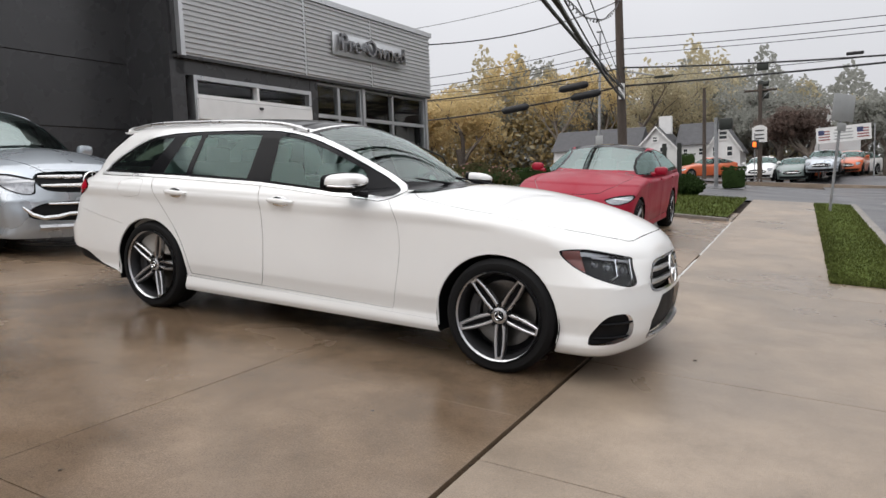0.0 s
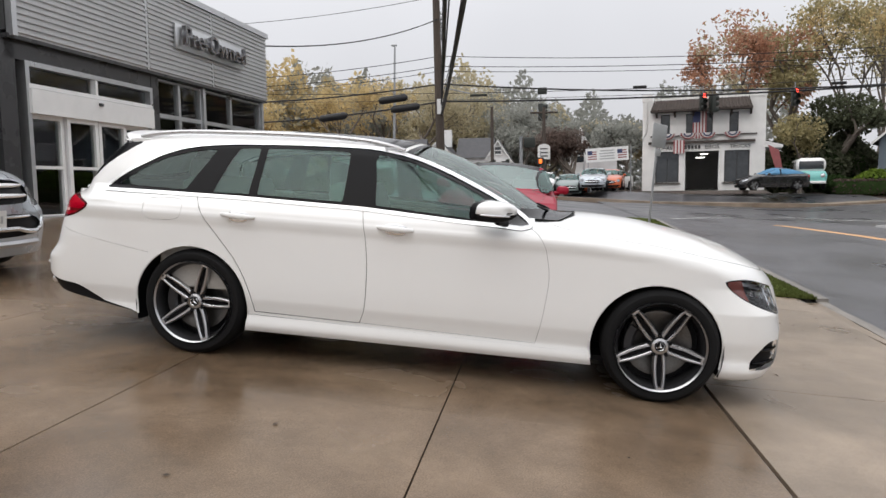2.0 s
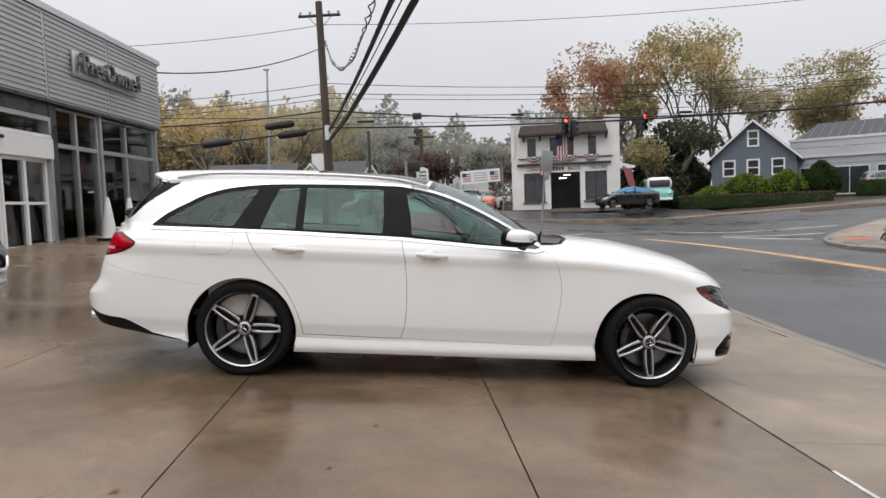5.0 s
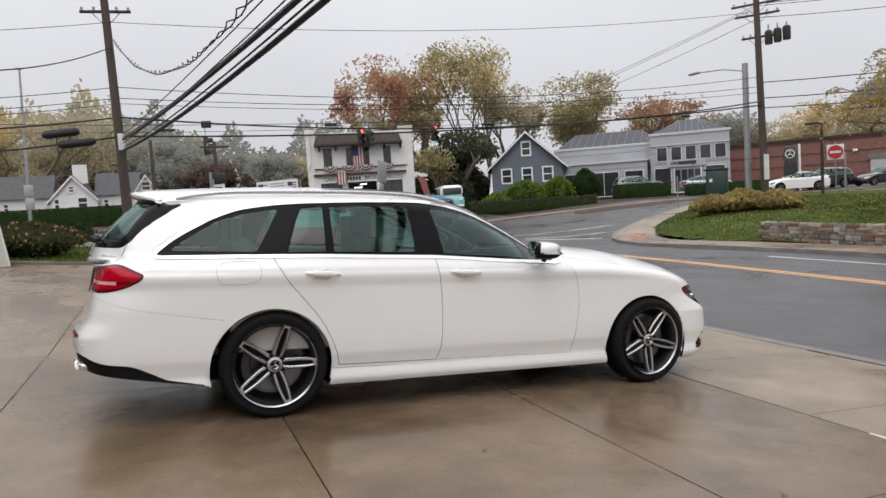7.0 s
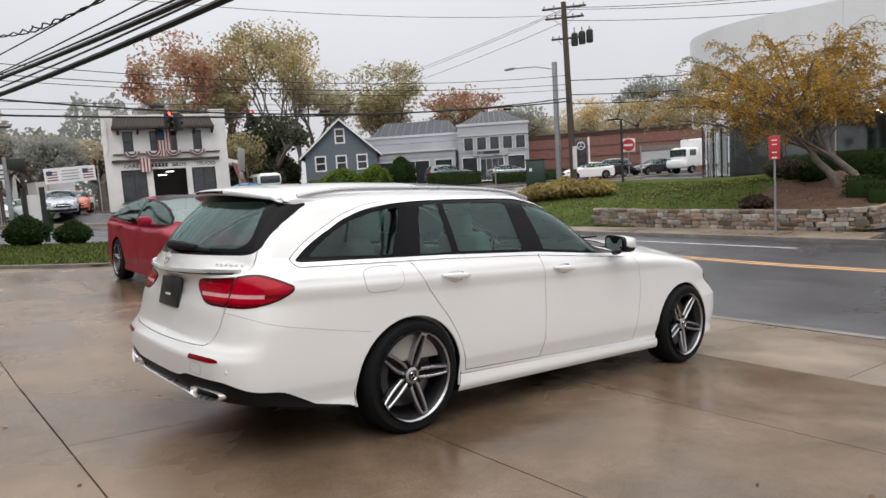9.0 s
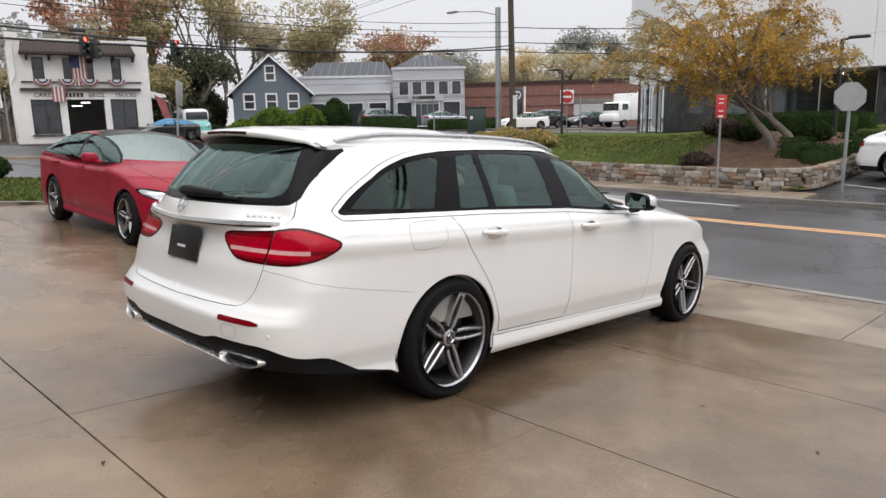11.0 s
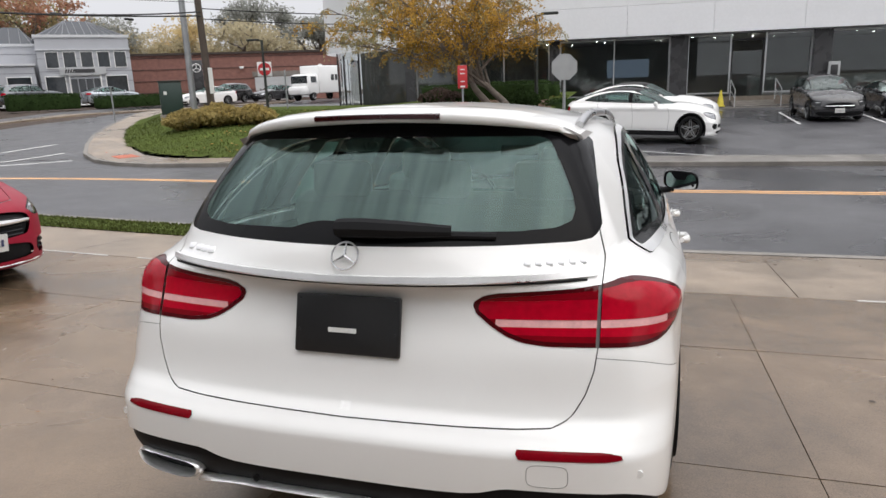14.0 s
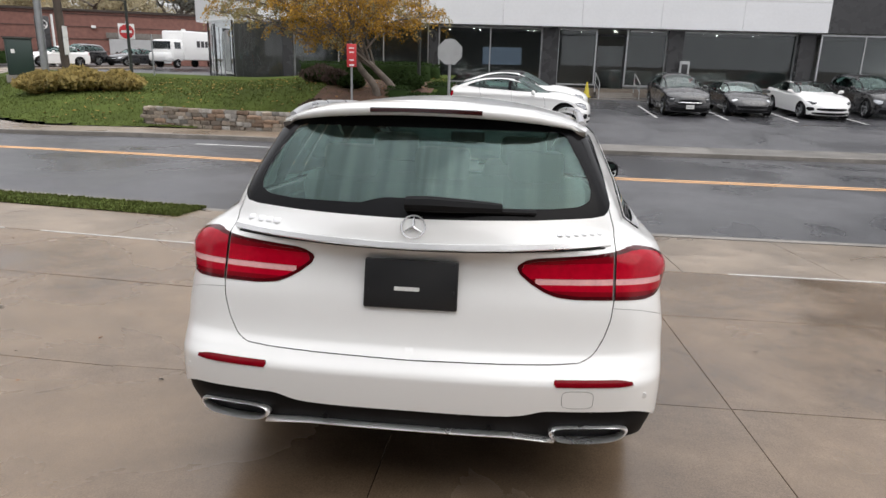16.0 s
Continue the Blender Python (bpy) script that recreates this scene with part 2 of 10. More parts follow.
def wet_ground(name, dry, wet, scale, r_dry, r_wet, bump, fine=120.0, obj_rand=0.0, spots=0.0):
    """Paving that is wet in patches: darker and glossier where the water stands, with stains and grain."""
    m, n, l, b = nodes_of(name)
    geo = n.new("ShaderNodeNewGeometry")
    a, s, g = (n.new("ShaderNodeTexNoise") for _ in range(3))
    for q, k, d in ((a, scale, 6), (s, scale * 0.28, 4), (g, fine, 4)):
        q.inputs["Scale"].default_value, q.inputs["Detail"].default_value = k, d
        l.new(geo.outputs["Position"], q.inputs["Vector"])
    a.inputs["Distortion"].default_value = 0.6
    f1 = n.new("ShaderNodeMapRange")
    f1.inputs["From Min"].default_value, f1.inputs["From Max"].default_value = 0.40, 0.60
    add = n.new("ShaderNodeMath")
    add.operation = "MULTIPLY_ADD"
    add.inputs[1].default_value = 0.5
    l.new(a.outputs["Fac"], add.inputs[0])
    h = n.new("ShaderNodeMath")
    h.operation = "MULTIPLY"
    h.inputs[1].default_value = 0.5
    l.new(s.outputs["Fac"], h.inputs[0])
    l.new(h.outputs[0], add.inputs[2])
    l.new(add.outputs[0], f1.inputs["Value"])
    cm = n.new("ShaderNodeMixRGB")
    cm.inputs["Color1"].default_value, cm.inputs["Color2"].default_value = (*dry, 1), (*wet, 1)
    l.new(f1.outputs[0], cm.inputs["Fac"])
    gr = n.new("ShaderNodeMapRange")
    gr.inputs["From Min"].default_value, gr.inputs["From Max"].default_value = 0.3, 0.7
    gr.inputs["To Min"].default_value, gr.inputs["To Max"].default_value = 0.8, 1.2
    l.new(g.outputs["Fac"], gr.inputs["Value"])
    out = gr.outputs[0]
    st, sr = n.new("ShaderNodeTexNoise"), n.new("ShaderNodeMapRange")
    st.inputs["Scale"].default_value, st.inputs["Detail"].default_value, st.inputs["Roughness"].default_value = scale * 3.1, 9, 0.72
    l.new(geo.outputs["Position"], st.inputs["Vector"])
    sr.inputs["From Min"].default_value, sr.inputs["From Max"].default_value = 0.34, 0.66
    sr.inputs["To Min"].default_value, sr.inputs["To Max"].default_value = 0.80, 1.18
    l.new(st.outputs["Fac"], sr.inputs["Value"])
    sm = n.new("ShaderNodeMath")
    sm.operation = "MULTIPLY"
    l.new(out, sm.inputs[0])
    l.new(sr.outputs[0], sm.inputs[1])
    out = sm.outputs[0]
    if obj_rand:
        oi = n.new("ShaderNodeObjectInfo")
        r = n.new("ShaderNodeMapRange")
        r.inputs["To Min"].default_value, r.inputs["To Max"].default_value = 1 - obj_rand, 1 + obj_rand
        l.new(oi.outputs["Random"], r.inputs["Value"])
        k = n.new("ShaderNodeMath")
        k.operation = "MULTIPLY"
        l.new(out, k.inputs[0])
        l.new(r.outputs[0], k.inputs[1])
        out = k.outputs[0]
    if spots:
        v = n.new("ShaderNodeTexVoronoi")
        v.inputs["Scale"].default_value = 2.3
        l.new(geo.outputs["Position"], v.inputs["Vector"])
        vr2 = n.new("ShaderNodeMapRange")
        vr2.inputs["From Min"].default_value, vr2.inputs["From Max"].default_value = 0.012, 0.03
        vr2.inputs["To Min"].default_value, vr2.inputs["To Max"].default_value = 1 - spots, 1.0
        l.new(v.outputs["Distance"], vr2.inputs["Value"])
        k = n.new("ShaderNodeMath")
        k.operation = "MULTIPLY"
        l.new(out, k.inputs[0])
        l.new(vr2.outputs[0], k.inputs[1])
        out = k.outputs[0]
    cs = n.new("ShaderNodeVectorMath")
    cs.operation = "SCALE"
    l.new(cm.outputs[0], cs.inputs[0])
    l.new(out, cs.inputs["Scale"])
    l.new(cs.outputs[0], b.inputs["Base Color"])
    rm = n.new("ShaderNodeMapRange")
    rm.inputs["To Min"].default_value, rm.inputs["To Max"].default_value = r_dry, r_wet
    l.new(f1.outputs[0], rm.inputs["Value"])
    l.new(rm.outputs[0], b.inputs["Roughness"])
    bp = n.new("ShaderNodeBump")
    bp.inputs["Distance"].default_value = bump
    l.new(g.outputs["Fac"], bp.inputs["Height"])
    bs = n.new("ShaderNodeMapRange")
    bs.inputs["To Min"].default_value, bs.inputs["To Max"].default_value = 0.9, 0.25
    l.new(f1.outputs[0], bs.inputs["Value"])
    l.new(bs.outputs[0], bp.inputs["Strength"])
    l.new(bp.outputs[0], b.inputs["Normal"])
    return m


M_CONC = wet_ground("wet_concrete", (0.238, 0.172, 0.117), (0.125, 0.086, 0.055), 0.75, 0.36, 0.13, 0.002, 140, 0.06, 0.5)
M_WALK = wet_ground("damp_concrete", (0.285, 0.226, 0.172), (0.18, 0.139, 0.102), 0.8, 0.48, 0.26, 0.003, 150, 0.06, 0.45)
M_DRIVE = wet_ground("grey_damp_concrete", (0.20, 0.185, 0.168), (0.13, 0.12, 0.108), 0.8, 0.5, 0.3, 0.003, 150, 0.06, 0.45)
M_ASPH = wet_ground("wet_asphalt", (0.075, 0.074, 0.08), (0.045, 0.045, 0.05), 0.35, 0.5, 0.22, 0.004, 90)
M_KERB = wet_ground("kerb_concrete", (0.23, 0.21, 0.19), (0.15, 0.138, 0.122), 1.2, 0.7, 0.5, 0.004, 90)
M_JOINT = paint("joint_filler", (0.085, 0.066, 0.052), 0.8, vary=0.2)
M_SOIL = paint("dark_soil", (0.055, 0.038, 0.028), 0.95, vary=0.25, scale=2, fine=40, bump=0.03)
M_GRASSBASE = paint("turf", (0.068, 0.090, 0.023), 0.95, spec=0.05, vary=0.22, scale=0.7, fine=25, bump=0.04)
M_BLADE = paint("grass_blade", (0.083, 0.100, 0.028), 0.8, spec=0.08, vary=0.2, scale=0.5, fine=6, island=0.35)
M_YELLOW = paint("road_paint_yellow", (0.60, 0.34, 0.16), 0.6, vary=0.15, scale=1.5, fine=50)
M_WHITELINE = paint("road_paint_white", (0.55, 0.55, 0.54), 0.6, vary=0.18, scale=1.5, fine=50)
M_BODYWHITE = paint("white_car_paint", (0.80, 0.80, 0.79), 0.3, coat=0.8, vary=0.008, scale=0.6, fine=3, rvary=0.03)
M_GAP = paint("panel_gap", (0.20, 0.20, 0.195), 0.7, vary=0.05)
M_CLADD = paint("black_plastic", (0.008, 0.008, 0.009), 0.6, vary=0.1, scale=4, fine=300, bump=0.0004, spec=0.16)
M_GLOSSBLK = paint("gloss_black", (0.006, 0.006, 0.007), 0.15, vary=0.05, spec=0.09)
M_CHROME = paint("chrome", (0.82, 0.83, 0.84), 0.12, metal=1.0, vary=0.02, scale=4, fine=40, rvary=0.05)
M_SATIN = paint("satin_alloy", (0.52, 0.52, 0.53), 0.3, metal=1.0, vary=0.03, scale=5, fine=90)
M_GUNMET = paint("gunmetal_alloy", (0.045, 0.045, 0.048), 0.38, metal=0.75, vary=0.06, scale=5, fine=90)
M_DISC = paint("brake_steel", (0.13, 0.125, 0.12), 0.4, metal=1.0, vary=0.12, scale=12, fine=80)
M_TYRE = paint("tyre_rubber", (0.007, 0.007, 0.0075), 0.75, vary=0.12, scale=6, fine=120, bump=0.0008, spec=0.2)
M_CARGLASS = pane("tinted_car_glass", (0.40, 0.60, 0.56), 0.02, 1.58, (0.78, 1.0, 0.95))
M_PRIVACY = pane("dark_car_glass", (0.27, 0.38, 0.36), 0.02, 1.48, (0.85, 1.0, 0.97))
M_CLEARGLASS = pane("light_green_glass", (0.62, 0.83, 0.78), 0.02, 1.95, (0.92, 1.0, 0.98))
M_SCREEN = pane("pale_green_windscreen", (0.45, 0.62, 0.57), 0.02, 3.0, (0.86, 1.0, 0.96))
M_REDLAMP = paint("red_lamp_lens", (0.37, 0.001, 0.014), 0.15, spec=0.22, vary=0.12, scale=9, fine=60, rvary=0.04)
M_DARKRED = paint("dark_red_lens", (0.17, 0.001, 0.006), 0.15, spec=0.22, vary=0.1, scale=9, fine=60)
M_LAMPRIM = paint("black_red_lamp_rim", (0.06, 0.002, 0.004), 0.15, spec=0.25, vary=0.1)
M_PINKLAMP = paint("clear_lamp_band", (0.66, 0.36, 0.36), 0.2, spec=0.3, vary=0.08, scale=30, fine=150)
M_LAMPGLASS = pane("headlamp_cover", (0.86, 0.88, 0.9), 0.02, 1.30)
M_LAMPIN = paint("headlamp_bowl", (0.018, 0.019, 0.021), 0.5, spec=0.15, vary=0.2, scale=14, fine=60)
M_AMBER = paint("amber_marker", (0.30, 0.085, 0.065), 0.3, coat=0.3, vary=0.08)
M_SEAT = paint("grey_seat_hide", (0.36, 0.345, 0.32), 0.55, vary=0.08, scale=6, fine=120, bump=0.001)
M_CABIN = paint("dark_cabin_trim", (0.06, 0.06, 0.06), 0.7, vary=0.1, scale=5, fine=90)
M_LINER = paint("grey_headlining", (0.50, 0.49, 0.47), 0.85, vary=0.05)
M_PLATE = paint("black_plate_blank", (0.014, 0.014, 0.015), 0.4, vary=0.1, scale=8, fine=200)
M_STICK = paint("pale_sticker", (0.62, 0.62, 0.60), 0.5, vary=0.08)
M_LAMPEYE = paint("headlamp_lens_glass", (0.30, 0.31, 0.33), 0.08, metal=0.6, coat=1.0, vary=0.2, scale=20, fine=80)
M_MIRROR = paint("mirror_glass", (0.75, 0.77, 0.78), 0.03, metal=1.0, vary=0.01, rvary=0.01)
M_INTRIM = paint("pale_cabin_trim", (0.40, 0.385, 0.36), 0.65, vary=0.08, scale=5, fine=90)
M_REARGLASS = pane("rear_window_glass", (0.58, 0.80, 0.75), 0.03, 1.70, (0.74, 1.0, 0.95), 0.24)
M_BADGE = paint("pale_satin_badge", (0.75, 0.75, 0.76), 0.45, metal=0.6, vary=0.03)
M_BRIGHT = paint("polished_trim", (0.90, 0.90, 0.90), 0.32, metal=0.85, vary=0.02)

# ---- car bodies: one smooth shell from profile curves, cut into its panels along their real outlines ----
def curve(pairs):
    """A smooth monotone curve through (u, v) pairs."""
    u, v = (np.array(c, float) for c in zip(*pairs))
    h, d = np.diff(u), np.diff(v) / np.diff(u)
    s = np.zeros(len(u))
    s[0], s[-1] = d[0], d[-1]
    for i in range(1, len(u) - 1):
        if d[i - 1] * d[i] > 0:
            w1, w2 = 2 * h[i] + h[i - 1], h[i] + 2 * h[i - 1]
            s[i] = (w1 + w2) / (w1 / d[i - 1] + w2 / d[i])

    def at(q):
        q = np.clip(q, u[0], u[-1])
        k = np.clip(np.searchsorted(u, q) - 1, 0, len(u) - 2)
        t = (q - u[k]) / h[k]
        return (1 + 2 * t) * (1 - t) ** 2 * v[k] + t * (1 - t) ** 2 * h[k] * s[k] + t * t * (3 - 2 * t) * v[k + 1] + t * t * (t - 1) * h[k] * s[k + 1]
    return at


def smax(a, b, k):
    h = np.maximum(k - np.abs(a - b), 0) / k
    return np.maximum(a, b) + h * h * k / 4


def smin(a, b, k):
    return -smax(-a, -b, k)


def body_field(s):
    """The inside (< 0) and outside (> 0) of a body made from the curves in s."""
    side, taper, hood, roof, tail, nose, hatch, cabin = (curve(s[k]) for k in ("side", "taper", "hood", "roof", "tail", "nose", "hatch", "cabin"))
    pinch = curve(s.get("pinch", [(-2, 0.0), (5, 0.0)]))
    bow_r, bow_f = s["bow_r"], s["bow_f"]
    pz, pr = s.get("pinch_z", (0.98, 0.2))

    def f(p):
        x, y, z = p[:, 0], np.abs(p[:, 1]), p[:, 2]
        deep = np.clip((0.70 - z) / 0.14, 0, 1)
        t = taper(x) - s.get("low_taper", 0) * deep * np.clip((x - 3.05) / 0.35, 0, 1)
        t = t + s.get("rear_pinch", 0) * np.clip((z - 0.70) / 0.12, 0, 1) * np.clip((-0.55 - x) / 0.35, 0, 1)
        low = y - side(z) + t
        low = smax(low, z - hood(x) + (s["crown"] + s.get("crown_front", 0) * np.clip((x - 2.2) / 0.5, 0, 1)) * (y / 0.8) ** 2, s["r_top"])
        low = smax(low, tail(z) + bow_r * (y / 0.9) ** 3 - x, s["r_end"])
        low = smax(low, x - nose(z) + (bow_f - s.get("low_bow", 0) * deep) * (y / 0.85) ** 2.6, s.get("r_nose", s["r_end"]))
        low = smax(low, s["floor"] - z, 0.05)
        top = (y - cabin(z) + 0.75 * t + pinch(x) * np.clip((z - pz) / pr, 0, 1)) * 0.88
        xe = np.where(x > s["arc_x"], x + s["arc"] * (y / 0.7) ** 2, x)
        top = smax(top, (z - roof(xe) + s["roofcrown"] * (y / 0.65) ** 2) * np.where(x > s["arc_x"] + 0.3, 0.9, 1.0), 0.07)
        top = smax(top, (hatch(z) + s.get("bow_h", 0.10) * (y / 0.7) ** 2 - x) * 0.75, 0.05)
        top = smax(top, s.get("waist", 0.965) - z, 0.02)
        return smin(low, top, s.get("blend", 0.035))
    return f


def shell(s, step):
    """The right half (y < 0) of the body's skin: points, outward normals and triangles."""
    f = body_field(s)
    a, b, zc = s["axis"]
    hw, lo, hi = 0.9, 0.42, 0.8
    n1, n2, n3 = (max(4, int(q / step)) for q in (hw, lo + hi, hw))
    ring = [(hw * i / n1, -lo) for i in range(n1)] + [(hw, -lo + (lo + hi) * i / n2) for i in range(n2)] + [(hw * (1 - i / n3), hi) for i in range(n3 + 1)]
    ring = np.array(ring)
    na, nf = int((b - a) / step), max(6, int(1.05 / step))
    rows = [(a, -math.sin(math.pi / 2 * (1 - i / nf)), math.cos(math.pi / 2 * (1 - i / nf))) for i in range(nf)]
    rows += [(a + (b - a) * i / na, 0.0, 1.0) for i in range(na + 1)]
    rows += [(b, math.sin(math.pi / 2 * (i + 1) / nf), math.cos(math.pi / 2 * (i + 1) / nf)) for i in range(nf)]
    o = np.array([(r[0], 0.0, zc) for r in rows])[:, None, :].repeat(len(ring), 1).reshape(-1, 3)
    d = np.zeros((len(rows), len(ring), 3))
    lens = np.hypot(ring[:, 0], ring[:, 1])
    for i, (_, sx, k) in enumerate(rows):
        d[i, :, 0] = sx * 0.9
        d[i, :, 1] = -ring[:, 0] * k
        d[i, :, 2] = ring[:, 1] * k
    d = d.reshape(-1, 3)
    d /= np.maximum(np.linalg.norm(d, axis=1), 1e-9)[:, None]
    t0, t1 = np.zeros(len(o)), np.full(len(o), 2.2)
    for _ in range(24):
        tm = (t0 + t1) / 2
        inside = f(o + d * tm[:, None]) < 0
        t0, t1 = np.where(inside, tm, t0), np.where(inside, t1, tm)
    v = o + d * t0[:, None]
    v[:, 1] = np.minimum(v[:, 1], 0)
    n = normals_at(f, v)
    c = len(ring)
    i, j = np.meshgrid(np.arange(len(rows) - 1), np.arange(c - 1), indexing="ij")
    q = (i * c + j).ravel()
    tri = np.concatenate([np.stack([q, q + c + 1, q + 1], 1), np.stack([q, q + c, q + c + 1], 1)])
    return f, v, n, tri


def normals_at(f, v):
    e = 0.004
    n = np.zeros_like(v)
    for k in range(3):
        o = np.zeros(3)
        o[k] = e
        n[:, k] = f(v + o) - f(v - o)
    return n / np.maximum(np.linalg.norm(n, axis=1), 1e-9)[:, None]


def split(skin, g):
    """Cuts a skin (points, normals, triangles) along g = 0: the part with g < 0 and the rest."""
    v, n, t = skin
    s = g < 0
    k = s[t].sum(1)
    ins, out = [t[k == 3]], [t[k == 0]]
    v2, n2 = [v], [n]
    size = len(v)
    for lone, m in ((True, k == 1), (False, k == 2)):
        tt = t[m]
        if not len(tt):
            continue
        st = s[tt] if lone else ~s[tt]
        r = st.argmax(1)
        i0, i1, i2 = (tt[np.arange(len(tt)), (r + q) % 3] for q in range(3))
        w1, w2 = g[i0] / (g[i0] - g[i1]), g[i0] / (g[i0] - g[i2])
        w1, w2 = w1[:, None], w2[:, None]
        v2 += [v[i0] * (1 - w1) + v[i1] * w1, v[i0] * (1 - w2) + v[i2] * w2]
        n2 += [n[i0] * (1 - w1) + n[i1] * w1, n[i0] * (1 - w2) + n[i2] * w2]
        a = size + np.arange(len(tt))
        b = a + len(tt)
        size += 2 * len(tt)
        one = np.stack([i0, a, b], 1)
        two = np.concatenate([np.stack([a, i1, i2], 1), np.stack([a, i2, b], 1)])
        (ins if lone else out).append(one)
        (out if lone else ins).append(two)
    v2, n2 = np.concatenate(v2), np.concatenate(n2)
    return tidy(v2, n2, np.concatenate(ins)), tidy(v2, n2, np.concatenate(out))


def tidy(v, n, t):
    u, inv = np.unique(t, return_inverse=True)
    return v[u], n[u], inv.reshape(-1, 3)


def outline(pts, a, b, closed=True):
    """Signed distance (< 0 inside) to a polygon, for points given by two coordinates."""
    p = np.array(pts, float)
    q = np.roll(p, -1, 0)
    d2 = np.full(len(a), 1e9)
    odd = np.zeros(len(a), bool)
    for (x0, y0), (x1, y1) in zip(p, q):
        ex, ey = x1 - x0, y1 - y0
        t = np.clip(((a - x0) * ex + (b - y0) * ey) / (ex * ex + ey * ey + 1e-12), 0, 1)
        d2 = np.minimum(d2, (a - x0 - t * ex) ** 2 + (b - y0 - t * ey) ** 2)
        if y0 != y1:
            odd ^= ((y0 > b) != (y1 > b)) & (a < ex * (b - y0) / (y1 - y0) + x0)
    return np.sqrt(d2) * np.where(odd, -1, 1)


def rounded(pts, n=5, k=0.5):
    """A polygon with its corners rounded off by cutting them again and again."""
    p = [Vector(q) for q in pts]
    for _ in range(n):
        r = []
        for i in range(len(p)):
            a, b = p[i], p[(i + 1) % len(p)]
            r += [a + (b - a) * 0.25 * k * 2, a + (b - a) * (1 - 0.25 * k * 2)]
        p = r
        if len(p) > 120:
            break
    return [tuple(q) for q in p]


def flow(pts, n=6):
    """A smooth open or closed chain through points (Catmull-Rom), for outlines."""
    out = []
    m = len(pts)
    for i in range(m - 1):
        p0, p1, p2, p3 = (Vector(pts[min(max(i + k, 0), m - 1)]) for k in (-1, 0, 1, 2))
        for j in range(n):
            t = j / n
            out.append(tuple(0.5 * (2 * p1 + (p2 - p0) * t + (2 * p0 - 5 * p1 + 4 * p2 - p3) * t * t + (3 * p1 - p0 - 3 * p2 + p3) * t ** 3)))
    return out + [tuple(pts[-1])]


def skin_mesh(name, skin, mat, off=0.0, both=True, left=False):
    """A piece of skin as mesh data, moved off along its normals; both: with its mirror image; left: the mirror image alone."""
    v, n, t = skin
    v = v + n * off
    if left or both:
        vm, nm, tm = v * (1, -1, 1), n * (1, -1, 1), t[:, ::-1]
        v, n, t = (vm, nm, tm) if left else (np.concatenate([v, vm]), np.concatenate([n, nm]), np.concatenate([t, tm + len(v)]))
    me = bpy.data.meshes.new(name)
    me.from_pydata(v.tolist(), [], t.tolist())
    me.materials.append(mat)
    me.polygons.foreach_set("use_smooth", [True] * len(me.polygons))
    if len(n):
        me.normals_split_custom_set_from_vertices((n / np.maximum(np.linalg.norm(n, axis=1), 1e-9)[:, None]).tolist())
    return me


def loose(skin, least=12):
    """The separate pieces of a skin; those of a few triangles only are left out."""
    v, n, t = skin
    mark = np.arange(len(v))
    key = np.unique(np.round(v, 5), axis=0, return_inverse=True)[1].ravel()
    while True:
        low = mark[t].min(1)
        fresh = mark.copy()
        for k in range(3):
            np.minimum.at(fresh, t[:, k], low)
        best = np.full(key.max() + 1, len(v))
        np.minimum.at(best, key, fresh)
        fresh = best[key]
        if (fresh == mark).all():
            break
        mark = fresh
    return [tidy(v, n, t[mark[t[:, 0]] == q]) for q in np.unique(mark[t[:, 0]]) if (mark[t[:, 0]] == q).sum() >= least]


